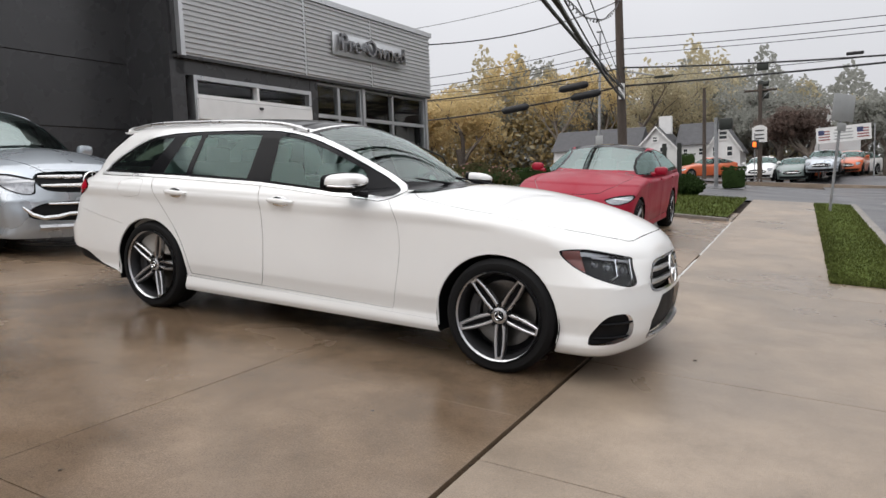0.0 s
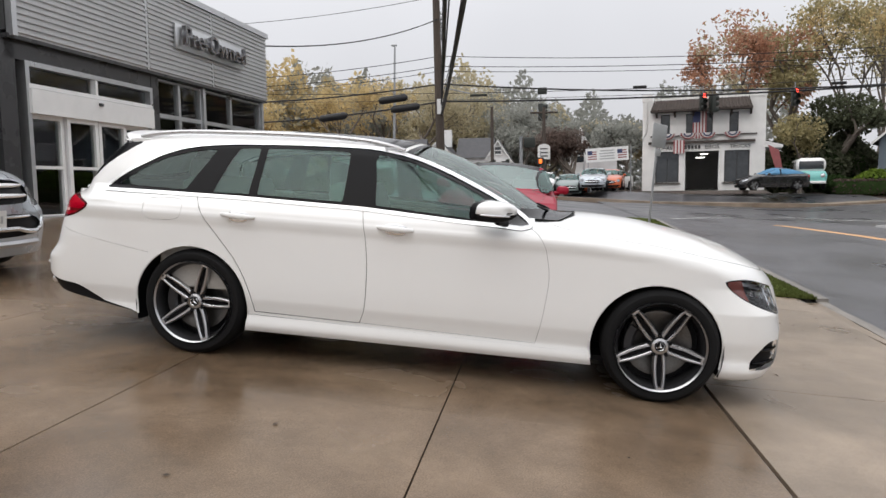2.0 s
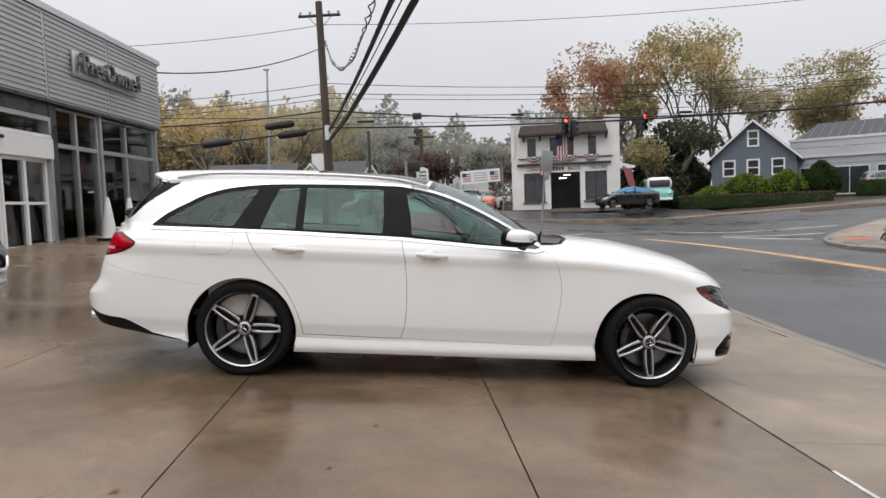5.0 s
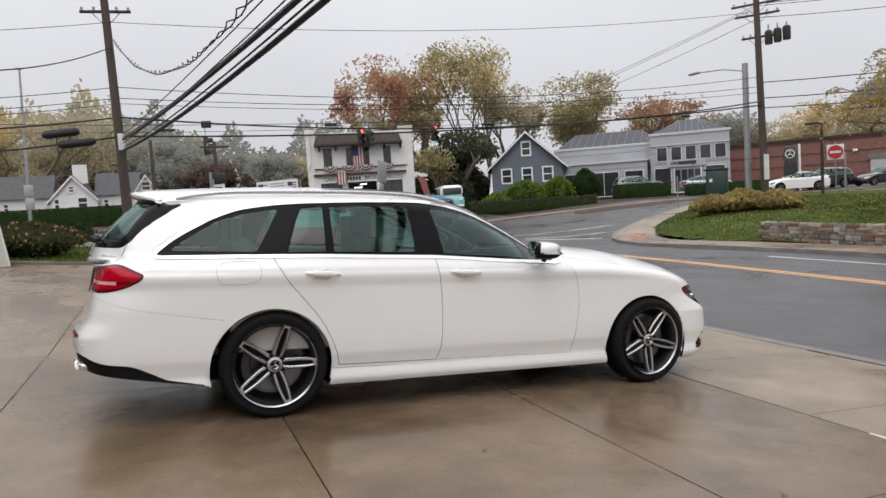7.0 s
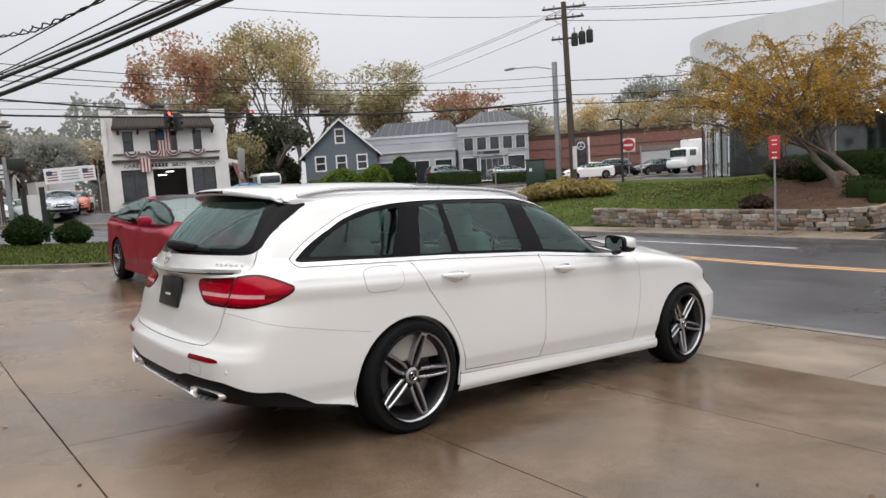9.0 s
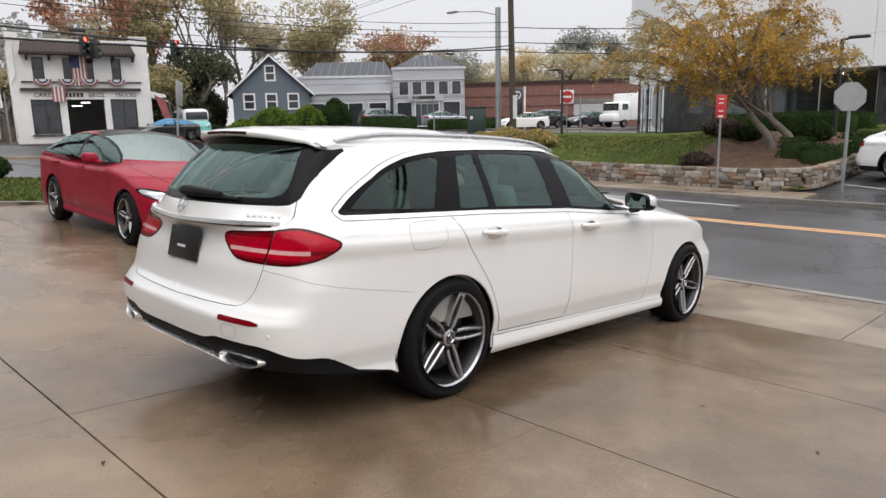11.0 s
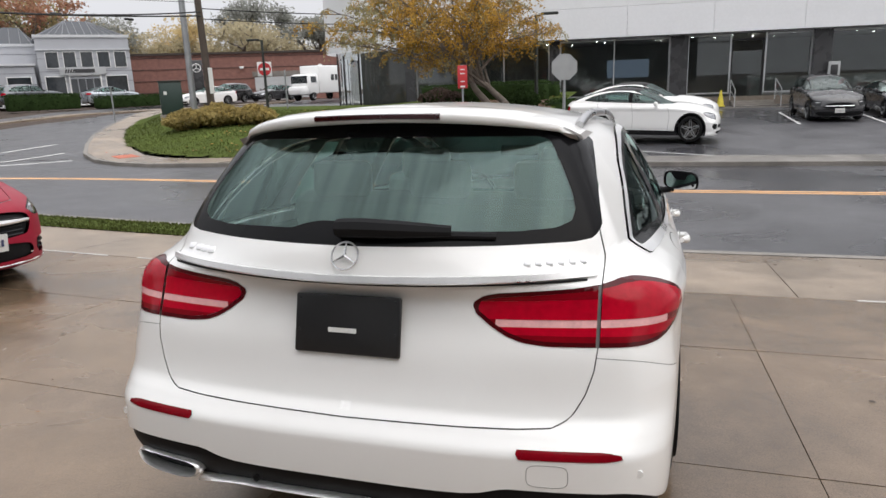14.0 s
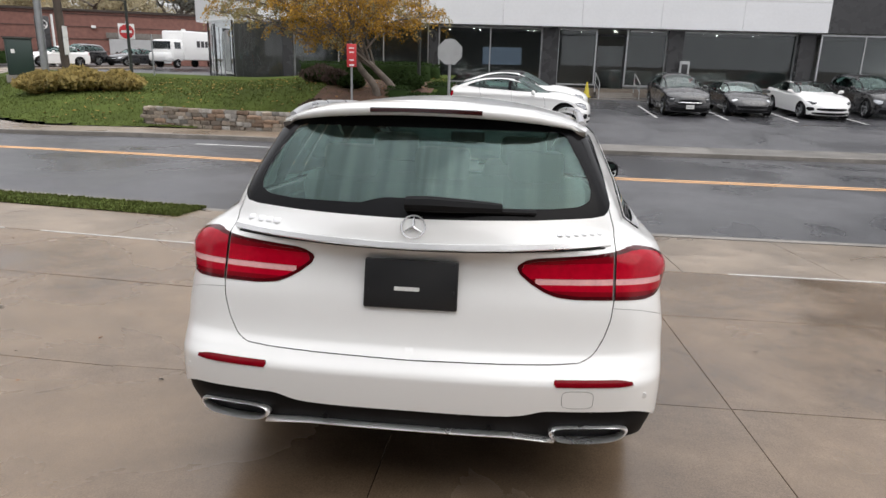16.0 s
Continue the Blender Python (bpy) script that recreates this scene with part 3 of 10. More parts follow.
# ---- wheels ----
def wheel(parent, at, radius, side, rim=0.80, spokes=5, twin=True, turn=0.0, width=0.24, rich=True, face=None, dark=None):
    """A wheel whose outer face looks along y * side; its tyre, rim and brake are parts."""
    face, dark = face or M_SATIN, dark or M_GUNMET
    R, Ri = radius, radius * rim
    m = Matrix.Rotation(math.pi if side > 0 else 0, 4, "Z")
    hub = new("wheel")
    hub.parent = parent
    hub.location = at
    hub.rotation_euler = (0, 0, math.pi if side > 0 else 0)
    w = width
    seg = 72 if rich else 32
    t = Mesh().lathe([(Ri * 0.98, -0.02), (Ri * 1.0, 0.004), (Ri + (R - Ri) * 0.25, -0.010 + 0.004), (Ri + (R - Ri) * 0.6, -0.004), (R * 0.985, 0.022), (R, 0.045),
                      (R, w * 0.33), (R * 0.982, w * 0.34), (R * 0.982, w * 0.36), (R, w * 0.37), (R, w * 0.62), (R * 0.982, w * 0.63), (R * 0.982, w * 0.65), (R, w * 0.66),
                      (R, w - 0.045), (R * 0.975, w - 0.02), (Ri * 1.02, w), (Ri * 0.98, w - 0.02)], seg)
    tyre = part("tyre", t, M_TYRE, hub, smooth=40)
    r = Mesh().lathe([(Ri * 0.985, 0.0), (Ri * 1.0, -0.004), (Ri * 1.0, 0.002), (Ri * 0.97, 0.006), (Ri * 0.962, 0.012)], seg)
    part("rim", r, face, hub, "machined alloy rim edge", smooth=50)
    b = Mesh().lathe([(Ri * 0.964, 0.010), (Ri * 0.90, 0.035), (Ri * 0.88, 0.12), (Ri * 0.9, w - 0.03)], seg)
    part("rim_barrel", b, dark, hub, smooth=50)
    back = Mesh().lathe([(0.0, 0.125), (Ri * 0.52, 0.125), (Ri * 0.6, 0.115), (Ri * 0.74, 0.115), (Ri * 0.745, 0.14), (0.0, 0.15)], 40)
    part("brake_disc", back, M_DISC, hub, "grey steel brake disc", smooth=40)
    shade = Mesh().lathe([(0.0, 0.16), (Ri * 0.89, 0.16)], 40)
    part("dust_shield", shade, M_CLADD, hub)
    cal = Mesh()
    cv = []
    for k in range(7):
        a = radians(148 + 10.5 * k)
        for q, h in ((0.54, 0.075), (0.60, 0.062), (0.76, 0.062), (0.80, 0.078), (0.80, 0.13), (0.54, 0.13)):
            cv.append((math.cos(a) * Ri * q, h, math.sin(a) * Ri * q))
    cal.add(cv, loft_faces(7, 6, True, True))
    part("brake_caliper", cal, M_GUNMET, hub)

    def y_at(q):
        return 0.038 - 0.034 * (q / Ri) ** 1.5

    for i in range(spokes):
        a0 = radians(turn + 360 / spokes * i)
        pk, fc = Mesh(), Mesh()
        if twin:
            r0, r1 = Ri * 0.20, Ri * 0.965
            bars = []
            for sg in (-1, 1):
                # an inner and an outer rail that bow together towards the hub
                rails = []
                for k in range(7):
                    u = k / 6
                    q = r0 + (r1 - r0) * u
                    mid = sg * Ri * (0.082 + 0.085 * u - 0.108 * u * u)
                    wd = Ri * (0.040 - 0.010 * u)
                    rails.append((q, mid - wd, mid + wd))
                bars.append(rails)
                vs = []
                for q, lo, hi in rails:
                    ed = 0.006
                    vs += [(q, y_at(q) + 0.030, lo - 0.004), (q, y_at(q) + ed, lo), (q, y_at(q), lo + ed), (q, y_at(q), hi - ed), (q, y_at(q) + ed, hi), (q, y_at(q) + 0.030, hi + 0.004)]
                fs = loft_faces(7, 6, True, True)
                pts = [rot_y(p, a0) for p in vs]
                fc.add(pts, fs)
            # dark floor of the pocket between the rails
            vs = []
            for (q, l0, h0), (_, l1, h1) in zip(bars[0], bars[1]):
                vs += [(q, y_at(q) + 0.026, min(l0, l1)), (q, y_at(q) + 0.026, max(h0, h1))]
            pk.add([rot_y(p, a0) for p in vs], loft_faces(7, 2, False, False))
            tip = []
            q = Ri * 0.955
            wv = Ri * 0.088
            tip = [(q - Ri * 0.05, y_at(q) + 0.001, -wv * 0.8), (q, y_at(q), -wv), (q, y_at(q), wv), (q - Ri * 0.05, y_at(q) + 0.001, wv * 0.8)]
            fc.add([rot_y(p, a0) for p in tip] + [rot_y((p[0], p[1] + 0.03, p[2]), a0) for p in tip], [(0, 1, 2, 3), (0, 3, 7, 4), (1, 5, 6, 2), (0, 4, 5, 1), (3, 2, 6, 7)])
            part("spoke_pocket", pk, M_GLOSSBLK, hub)
        else:
            r0, r1 = Ri * 0.15, Ri * 0.97
            vs = []
            for k in range(5):
                u = k / 4
                q = r0 + (r1 - r0) * u
                wd = Ri * (0.11 - 0.03 * u)
                vs += [(q, y_at(q) + 0.03, -wd), (q, y_at(q), -wd * 0.8), (q, y_at(q), wd * 0.8), (q, y_at(q) + 0.03, wd)]
            fc.add([rot_y(p, a0) for p in vs], loft_faces(5, 4, True, True))
        part("spoke", fc, face, hub, smooth=25)
        if rich:
            a1 = a0 + radians(180 / spokes)
            bo = Mesh().lathe([(0.0, 0.012), (0.010, 0.012), (0.012, 0.016), (0.012, 0.05)], 10, at=(math.cos(a1) * Ri * 0.23, 0.012, math.sin(a1) * Ri * 0.23))
            part("wheel_bolt", bo, M_CLADD, hub)
    hb = Mesh().lathe([(Ri * 0.12, 0.024), (Ri * 0.18, 0.029), (Ri * 0.195, 0.04), (Ri * 0.21, 0.085)], 40)
    part("hub", hb, face, hub, smooth=40)
    cap = Mesh().lathe([(0.0, 0.020), (Ri * 0.10, 0.021), (Ri * 0.125, 0.025), (Ri * 0.13, 0.05)], 32)
    part("centre_cap", cap, M_GLOSSBLK, hub)
    if rich:
        em = Mesh().lathe([(Ri * 0.082, 0.019), (Ri * 0.092, 0.016), (Ri * 0.10, 0.019)], 28)
        for k in range(3):
            a = radians(90 + 120 * k)
            em.tube([(0, 0.0185, 0), (math.cos(a) * Ri * 0.085, 0.0185, math.sin(a) * Ri * 0.085)], [0.0045, 0.002], 5)
        part("cap_emblem", em, M_CHROME, hub)
    return hub


def rot_y(p, a):
    x, y, z = p
    return (x * math.cos(a) - z * math.sin(a), y, x * math.sin(a) + z * math.cos(a))

# ---- the white estate car ----
LOT = Matrix.Rotation(math.atan(0.0817), 4, "Y")      # the lot falls towards the road
estate = thing("estate_car", LOT, "white wet estate car with tinted windows and grey twin-spoke wheels", "car")
EST = dict(
    side=[(0.12, 0.80), (0.18, 0.868), (0.225, 0.889), (0.255, 0.886), (0.285, 0.881), (0.33, 0.889), (0.40, 0.905), (0.52, 0.911), (0.70, 0.913), (0.83, 0.915), (0.88, 0.923), (0.905, 0.925), (0.935, 0.918), (1.00, 0.896), (1.06, 0.868)],
    taper=[(-1.20, 0.066), (-0.95, 0.040), (-0.6, 0.014), (-0.2, 0.0), (0.4, 0.003), (1.4, 0.006), (2.4, 0.004), (2.9, 0.006), (3.2, 0.035), (3.5, 0.10), (3.8, 0.20)],
    hood=[(-1.2, 1.03), (-0.9, 1.045), (-0.4, 1.058), (0.1, 1.072), (1.4, 1.066), (1.8, 1.055), (2.0, 1.048), (2.2, 1.057), (2.45, 1.064), (2.75, 1.049), (3.05, 1.005), (3.35, 0.935), (3.52, 0.875), (3.63, 0.82), (3.71, 0.745), (3.76, 0.66), (3.80, 0.56)],
    roof=[(-1.0, 1.440), (-0.7, 1.458), (-0.5, 1.472), (-0.3, 1.484), (0.1, 1.502), (0.6, 1.512), (0.95, 1.508), (1.2, 1.490), (1.4, 1.454), (1.6, 1.392), (1.8, 1.300), (2.0, 1.190), (2.2, 1.070), (2.4, 0.955), (2.5, 0.80), (2.8, 0.3)],
    tail=[(0.12, -0.98), (0.22, -1.05), (0.34, -1.145), (0.43, -1.190), (0.54, -1.194), (0.59, -1.165), (0.64, -1.130), (0.78, -1.100), (0.90, -1.068), (0.945, -1.080), (0.975, -1.100), (1.03, -1.102), (1.08, -1.08)],
    nose=[(0.12, 3.64), (0.2, 3.715), (0.30, 3.755), (0.42, 3.76), (0.55, 3.74), (0.66, 3.732), (0.73, 3.715), (0.80, 3.665), (0.90, 3.5)],
    hatch=[(0.7, -1.13), (0.96, -1.116), (1.03, -1.104), (1.10, -1.072), (1.19, -1.005), (1.27, -0.93), (1.34, -0.855), (1.42, -0.77)], bow_h=0.23,
    cabin=[(0.7, 0.99), (0.95, 0.893), (1.03, 0.868), (1.15, 0.812), (1.28, 0.738), (1.36, 0.690), (1.43, 0.635)],
    bow_r=0.115, pinch=[(-1.0, 0.125), (-0.8, 0.112), (-0.5, 0.072), (-0.1, 0.026), (0.3, 0.008), (1.0, 0.0), (3.0, 0.0)], pinch_z=(0.95, 0.10), blend=0.05, rear_pinch=0.020, low_taper=0.045, low_bow=0.15, r_nose=0.10, bow_f=0.34, crown=0.075, crown_front=0.03, r_top=0.07, r_end=0.16, floor=0.145, arc_x=1.15, arc=0.17, roofcrown=0.095, axis=(-0.45, 3.05, 0.62))

field, sv, sn, st = shell(EST, 0.0165)
skin = (sv, sn, st)


def X(s): return s[0][:, 0]
def Y(s): return -s[0][:, 1]
def Z(s): return s[0][:, 2]


def cut(s, g):
    return split(s, g)


# wheel arches and the open underside
for hx in (-0.015, 2.905):
    arch = np.maximum(np.hypot(X(skin) - hx, Z(skin) - 0.318) - 0.386, 0.55 - Y(skin))
    _, skin = cut(skin, arch)
_, skin = cut(skin, Z(skin) - 0.186 + 0.032 * np.clip((X(skin) - 3.2) / 0.1, 0, 1))
_, skin = cut(skin, np.maximum(Z(skin) - (0.24 - 0.14 * (X(skin) + 0.44)), X(skin) + 0.30))

# side windows: chrome surround, black pillars, glass
DLO = flow([(-0.694, 1.040), (-0.62, 1.104), (-0.54, 1.159), (-0.445, 1.212), (-0.37, 1.254), (-0.26, 1.298), (-0.165, 1.324), (0.0, 1.350), (0.21, 1.368), (0.58, 1.384), (0.95, 1.391), (1.12, 1.384), (1.32, 1.350), (1.50, 1.293), (1.687, 1.216), (1.871, 1.128), (1.99, 1.063), (2.11, 0.985)], 5)
DLO += [(2.06, 0.974), (1.68, 0.994), (1.08, 1.027), (0.26, 1.038), (-0.2, 1.035), (-0.685, 1.028)]
g = np.maximum(outline(DLO, X(skin), Z(skin)), 0.45 - Y(skin))
ring, skin = cut(skin, g - 0.021)
seam, skin = cut(skin, np.maximum.reduce([outline(DLO, X(skin), Z(skin)) - 0.0255, 1.045 - Z(skin), 0.45 - Y(skin)]))
g = outline(DLO, X(ring), Z(ring))
dlo, chrome = cut(ring, g)
panes = []
for poly in ([(-0.615, 1.060), (-0.555, 1.112), (-0.44, 1.190), (-0.33, 1.247), (-0.165, 1.298), (0.01, 1.328), (0.040, 1.322), (-0.105, 1.062), (-0.13, 1.056)],
             [(0.085, 1.052), (0.150, 1.25), (0.195, 1.343), (0.335, 1.355), (0.330, 1.056)],
             [(0.385, 1.056), (0.385, 1.356), (0.58, 1.364), (0.90, 1.368), (0.938, 1.360), (0.948, 1.20), (0.948, 1.05)],
             [(1.160, 1.043), (1.140, 1.2), (1.112, 1.33), (1.125, 1.360), (1.31, 1.332), (1.49, 1.275), (1.68, 1.197), (1.80, 1.137), (1.835, 1.10), (1.815, 1.003)]):
    g = outline(poly, X(dlo), Z(dlo))
    p, dlo = cut(dlo, g)
    panes.append(p)
for left in (False, True):
    part("window_surround", skin_mesh("window_surround", chrome, M_BRIGHT, 0.005, False, left), None, estate, "bright chrome window strip")
for left in (False, True):
    part("window_seam", skin_mesh("window_seam", seam, M_GAP, -0.004, False, left), None, estate)
for left in (False, True):
    part("pillar_trim", skin_mesh("pillar_trim", dlo, M_GLOSSBLK, -0.001, False, left), None, estate, "gloss black pillars between the windows")
for nm, p in zip(("quarter_window", "rear_door_vent_window", "rear_door_window", "front_door_window"), panes):
    for left in (False, True):
        part(nm, skin_mesh(nm, p, M_PRIVACY if nm == "quarter_window" else M_CARGLASS, -0.004, False, left), None, estate)

# windscreen and glass roof
ws = np.maximum.reduce([1.02 - Z(skin), 1.33 - X(skin) - 0.10 * (Y(skin) / 0.7) ** 2, Y(skin) - (0.795 - 0.62 * (Z(skin) - 1.02)), X(skin) - 2.40 + 0.17 * (Y(skin) / 0.7) ** 2])
wscr, skin = cut(skin, ws)
inner = np.maximum.reduce([1.075 - Z(wscr), 1.37 - X(wscr) - 0.10 * (Y(wscr) / 0.7) ** 2, Y(wscr) - (0.755 - 0.62 * (Z(wscr) - 1.02)), X(wscr) - 2.32 + 0.17 * (Y(wscr) / 0.7) ** 2])
glassw, frit = cut(wscr, inner)
part("windscreen", skin_mesh("windscreen", glassw, M_CLEARGLASS, -0.002), None, estate, "clear windscreen wet with rain")
for left in (False, True):
    for piece in loose(frit):
        part("windscreen_border", skin_mesh("windscreen_border", piece, M_GLOSSBLK, -0.001, False, left), None, estate)
rf = np.maximum.reduce([1.37 - Z(skin), X(skin) - 1.30 + 0.10 * (Y(skin) / 0.7) ** 2, 0.42 - X(skin), Y(skin) - 0.50])
pano, skin = cut(skin, rf)
part("glass_roof", skin_mesh("glass_roof", pano, M_GLOSSBLK, -0.001), None, estate, "black panoramic glass roof")

# rear window with its black border, and the hatch seam
hg = np.maximum.reduce([outline([(0.0, 1.064), (0.40, 1.066), (0.60, 1.070), (0.650, 1.078), (0.668, 1.108), (0.648, 1.20), (0.624, 1.30), (0.600, 1.385), (0.0, 1.41), (-0.3, 1.41), (-0.3, 1.064)], Y(skin), Z(skin)), X(skin) + 0.55])
rwin, skin = cut(skin, hg)
g = outline([(-0.8, 1.128), (0.10, 1.128), (0.145, 1.120), (0.19, 1.106), (0.45, 1.102), (0.55, 1.108), (0.588, 1.125), (0.596, 1.155), (0.582, 1.20), (0.545, 1.275), (0.505, 1.345), (0.47, 1.356), (-0.8, 1.362)], Y(rwin), Z(rwin))
rglass, rblack = cut(rwin, g)
part("rear_window", skin_mesh("rear_window", rglass, M_REARGLASS, -0.003), None, estate, "rain-streaked rear window")
part("rear_window_border", skin_mesh("rear_window_border", rblack, M_GLOSSBLK, -0.001), None, estate)

# tail lamps, wrapped round the corner of the body
def round_corner(s):
    return Y(s) + np.maximum(0, X(s) + 1.03) * 0.95


LAMP = rounded([(0.335, 0.905), (0.375, 0.944), (0.50, 0.952), (0.68, 0.962), (0.85, 0.982), (0.97, 0.970), (1.075, 0.945), (1.150, 0.918), (1.13, 0.886), (1.02, 0.838), (0.86, 0.812), (0.68, 0.812), (0.50, 0.812), (0.42, 0.840)], 1)
g = np.maximum(outline(LAMP, round_corner(skin), Z(skin)), X(skin) + 0.70)
lamp, skin = cut(skin, g)
inner_l, outer_l = cut(lamp, Y(lamp) - 0.675)
for lamp, tag in ((inner_l, "inner"), (outer_l, "outer")):
    lamp, gapl = cut(lamp, (Y(lamp) - 0.670) if tag == "inner" else (0.680 - Y(lamp)))
    rim_l, lamp = cut(lamp, -outline(LAMP, round_corner(lamp), Z(lamp)) - 0.011)
    mid = 0.868 + 0.012 * (round_corner(lamp) - 0.6)
    upper, lower = cut(lamp, mid + 0.010 - Z(lamp))
    brow, upper = cut(upper, 0.925 + 0.02 * (round_corner(upper) - 0.4) - Z(upper))
    band, lower = cut(lower, 0.868 + 0.012 * (round_corner(lower) - 0.6) - 0.009 - Z(lower))
    band, band_end = cut(band, np.maximum(0.41 - round_corner(band), round_corner(band) - 0.96))
    glint, lower = cut(lower, 0.838 - Z(lower))
    for nm, p, mt, of in (("lamp_gap", gapl, M_GAP, -0.006), ("tail_lamp_edge", rim_l, M_LAMPRIM, 0.002), ("tail_lamp_brow", brow, M_DARKRED if tag == "inner" else M_REDLAMP, 0.003), ("tail_lamp_band", band, M_PINKLAMP, 0.003), ("tail_lamp_tip", band_end, M_DARKRED, 0.003),
                          ("tail_lamp_lower_lens", lower, M_DARKRED, 0.003), ("tail_lamp_middle_lens", glint, M_REDLAMP, 0.003), ("tail_lamp_lens", upper, M_REDLAMP, 0.004)):
        for left in (False, True):
            if len(p[2]):
                part(nm, skin_mesh(nm, p, mt, of, False, left), None, estate)

# hatch panel and its gap
HATCH = [(-1, 1.45), (0.62, 1.45), (0.655, 1.12), (0.680, 1.03), (0.678, 0.90), (0.677, 0.82), (0.668, 0.75), (0.648, 0.69), (0.615, 0.635), (0.572, 0.612), (0.48, 0.606), (0.33, 0.602), (0.0, 0.597), (-1, 0.597)]
hatchp, skin = cut(skin, np.maximum(outline(HATCH, Y(skin), Z(skin)) - 0.0017, X(skin) + 0.72))
hatchp, line = cut(hatchp, outline(HATCH, Y(hatchp), Z(hatchp)) + 0.0017)
for left in (False, True):
    for piece in loose(line):
        part("hatch_gap", skin_mesh("hatch_gap", piece, M_GAP, -0.008, False, left), None, estate)
part("hatch", skin_mesh("hatch", hatchp, M_BODYWHITE), None, estate)

# diffuser, reflectors
BLK = flow([(-0.3, 0.431), (0.0, 0.431), (0.34, 0.434), (0.46, 0.458), (0.60, 0.465), (0.70, 0.464), (0.80, 0.443), (0.87, 0.388)], 4) + [(0.93, 0.10), (-0.3, 0.10)]
g = np.maximum.reduce([outline(BLK, Y(skin), Z(skin)), Z(skin) - 0.458 + 0.52 * np.maximum(0, X(skin) + 0.97), X(skin) + 0.55])
diff, skin = cut(skin, g)
g2 = np.maximum(Z(skin) - (0.247 - 0.19 * (X(skin) + 0.44)), X(skin) + 0.42)
diff2, skin = cut(skin, g2)
part("rear_diffuser", skin_mesh("rear_diffuser", diff, M_CLADD, -0.012), None, estate, "black plastic rear diffuser")
for left in (False, True):
    part("rear_bumper_lower_edge", skin_mesh("rear_bumper_lower_edge", diff2, M_CLADD, -0.002, False, left), None, estate)
g = np.maximum(outline([(0.488, 0.543), (0.482, 0.565), (0.70, 0.566), (0.758, 0.560), (0.755, 0.549), (0.70, 0.544)], Y(skin), Z(skin)), X(skin) + 0.9)
refl, skin = cut(skin, g)
for left in (False, True):
    part("rear_reflector", skin_mesh("rear_reflector", refl, M_DARKRED, 0.003, False, left), None, estate)

# front lamps, air intakes, grille
def around(s):
    """The angle round the nose, in degrees from straight ahead, mirrored."""
    return np.degrees(np.arctan2(Y(s), X(s) - 3.0))


HL = flow([(73.5, 0.745), (71.0, 0.758), (64.0, 0.764), (56.3, 0.749), (46.5, 0.722), (43.2, 0.712), (43.6, 0.66), (43.0, 0.592), (44.2, 0.568), (48.5, 0.563), (54.8, 0.584), (61.4, 0.617), (66.7, 0.656), (70.8, 0.700), (73.5, 0.745)], 4)[:-1]


def in_lamp(s):
    return outline([(u * 0.014, z) for u, z in HL], around(s) * 0.014, Z(s))


hl, skin = cut(skin, np.maximum(in_lamp(skin), 3.0 - X(skin)))
edge, bowl = cut(hl, -0.007 - in_lamp(hl))
amber, bowl = cut(bowl, 0.90 - around(bowl) * 0.014 + 0.25 * (Z(bowl) - 0.67))
strip, bowl = cut(bowl, np.maximum(np.abs(Z(bowl) - 0.722 + 0.0016 * (62 - around(bowl))) - 0.006, around(bowl) - 62))
upper, bowl = cut(bowl, 0.725 - Z(bowl))
for left in (False, True):
    part("headlamp_edge", skin_mesh("headlamp_edge", edge, M_GLOSSBLK, -0.002, False, left), None, estate)
    part("headlamp_bowl", skin_mesh("headlamp_bowl", bowl, M_LAMPIN, -0.03, False, left), None, estate)
    part("headlamp_reflector", skin_mesh("headlamp_reflector", upper, M_SATIN, -0.022, False, left), None, estate)
    part("headlamp_strip", skin_mesh("headlamp_strip", strip, M_SATIN, -0.012, False, left), None, estate)
    part("headlamp_marker", skin_mesh("headlamp_marker", amber, M_AMBER, -0.004, False, left), None, estate)
    part("headlamp_cover", skin_mesh("headlamp_cover", hl, M_LAMPGLASS, 0.001, False, left), None, estate)


def nose_at(deg, z, off=0.0):
    """The point of the skin at an angle round the nose and a height."""
    a = radians(deg)
    lo, hi = 0.2, 1.2
    for _ in range(22):
        mid = (lo + hi) / 2
        lo, hi = (mid, hi) if field(np.array([[3.0 + mid * math.cos(a), abs(mid * math.sin(a)), z]]))[0] < 0 else (lo, mid)
    return (3.0 + (lo + off) * math.cos(a), (lo + off) * math.sin(a), z)


for deg, z, r in ((48.5, 0.640, 0.030), (55.0, 0.655, 0.028), (60.5, 0.675, 0.020)):
    for sg in (-1, 1):
        at = Vector(nose_at(sg * deg, z, -0.036))
        m = Matrix.Translation(at) @ Matrix.Rotation(radians(sg * deg * 0.6), 4, "Z")
        part("headlamp_lens", Mesh().lathe([(0.0, 0.018), (r * 0.6, 0.012), (r * 0.85, 0.0), (r * 0.9, -0.02)], 20, "X", (0, 0, 0), m), M_LAMPEYE, estate)
        part("headlamp_ring", Mesh().lathe([(r * 0.86, -0.006), (r * 0.95, 0.010), (r * 1.12, 0.012), (r * 1.2, -0.02)], 20, "X", (0, 0, 0), m), M_CHROME, estate, "bright ring of a headlamp lens")
for sg in (-1, 1):
    for pts in ([(44.2, 0.702), (44.6, 0.672), (45.0, 0.600), (47.5, 0.580)], [(51.5, 0.706), (51.8, 0.670), (52.0, 0.618), (55.0, 0.604)]):
        part("light_guide", Mesh().tube([nose_at(sg * u, z, -0.012) for u, z in pts], 0.005, 6), M_CHROME, estate, "thin bright light guide")
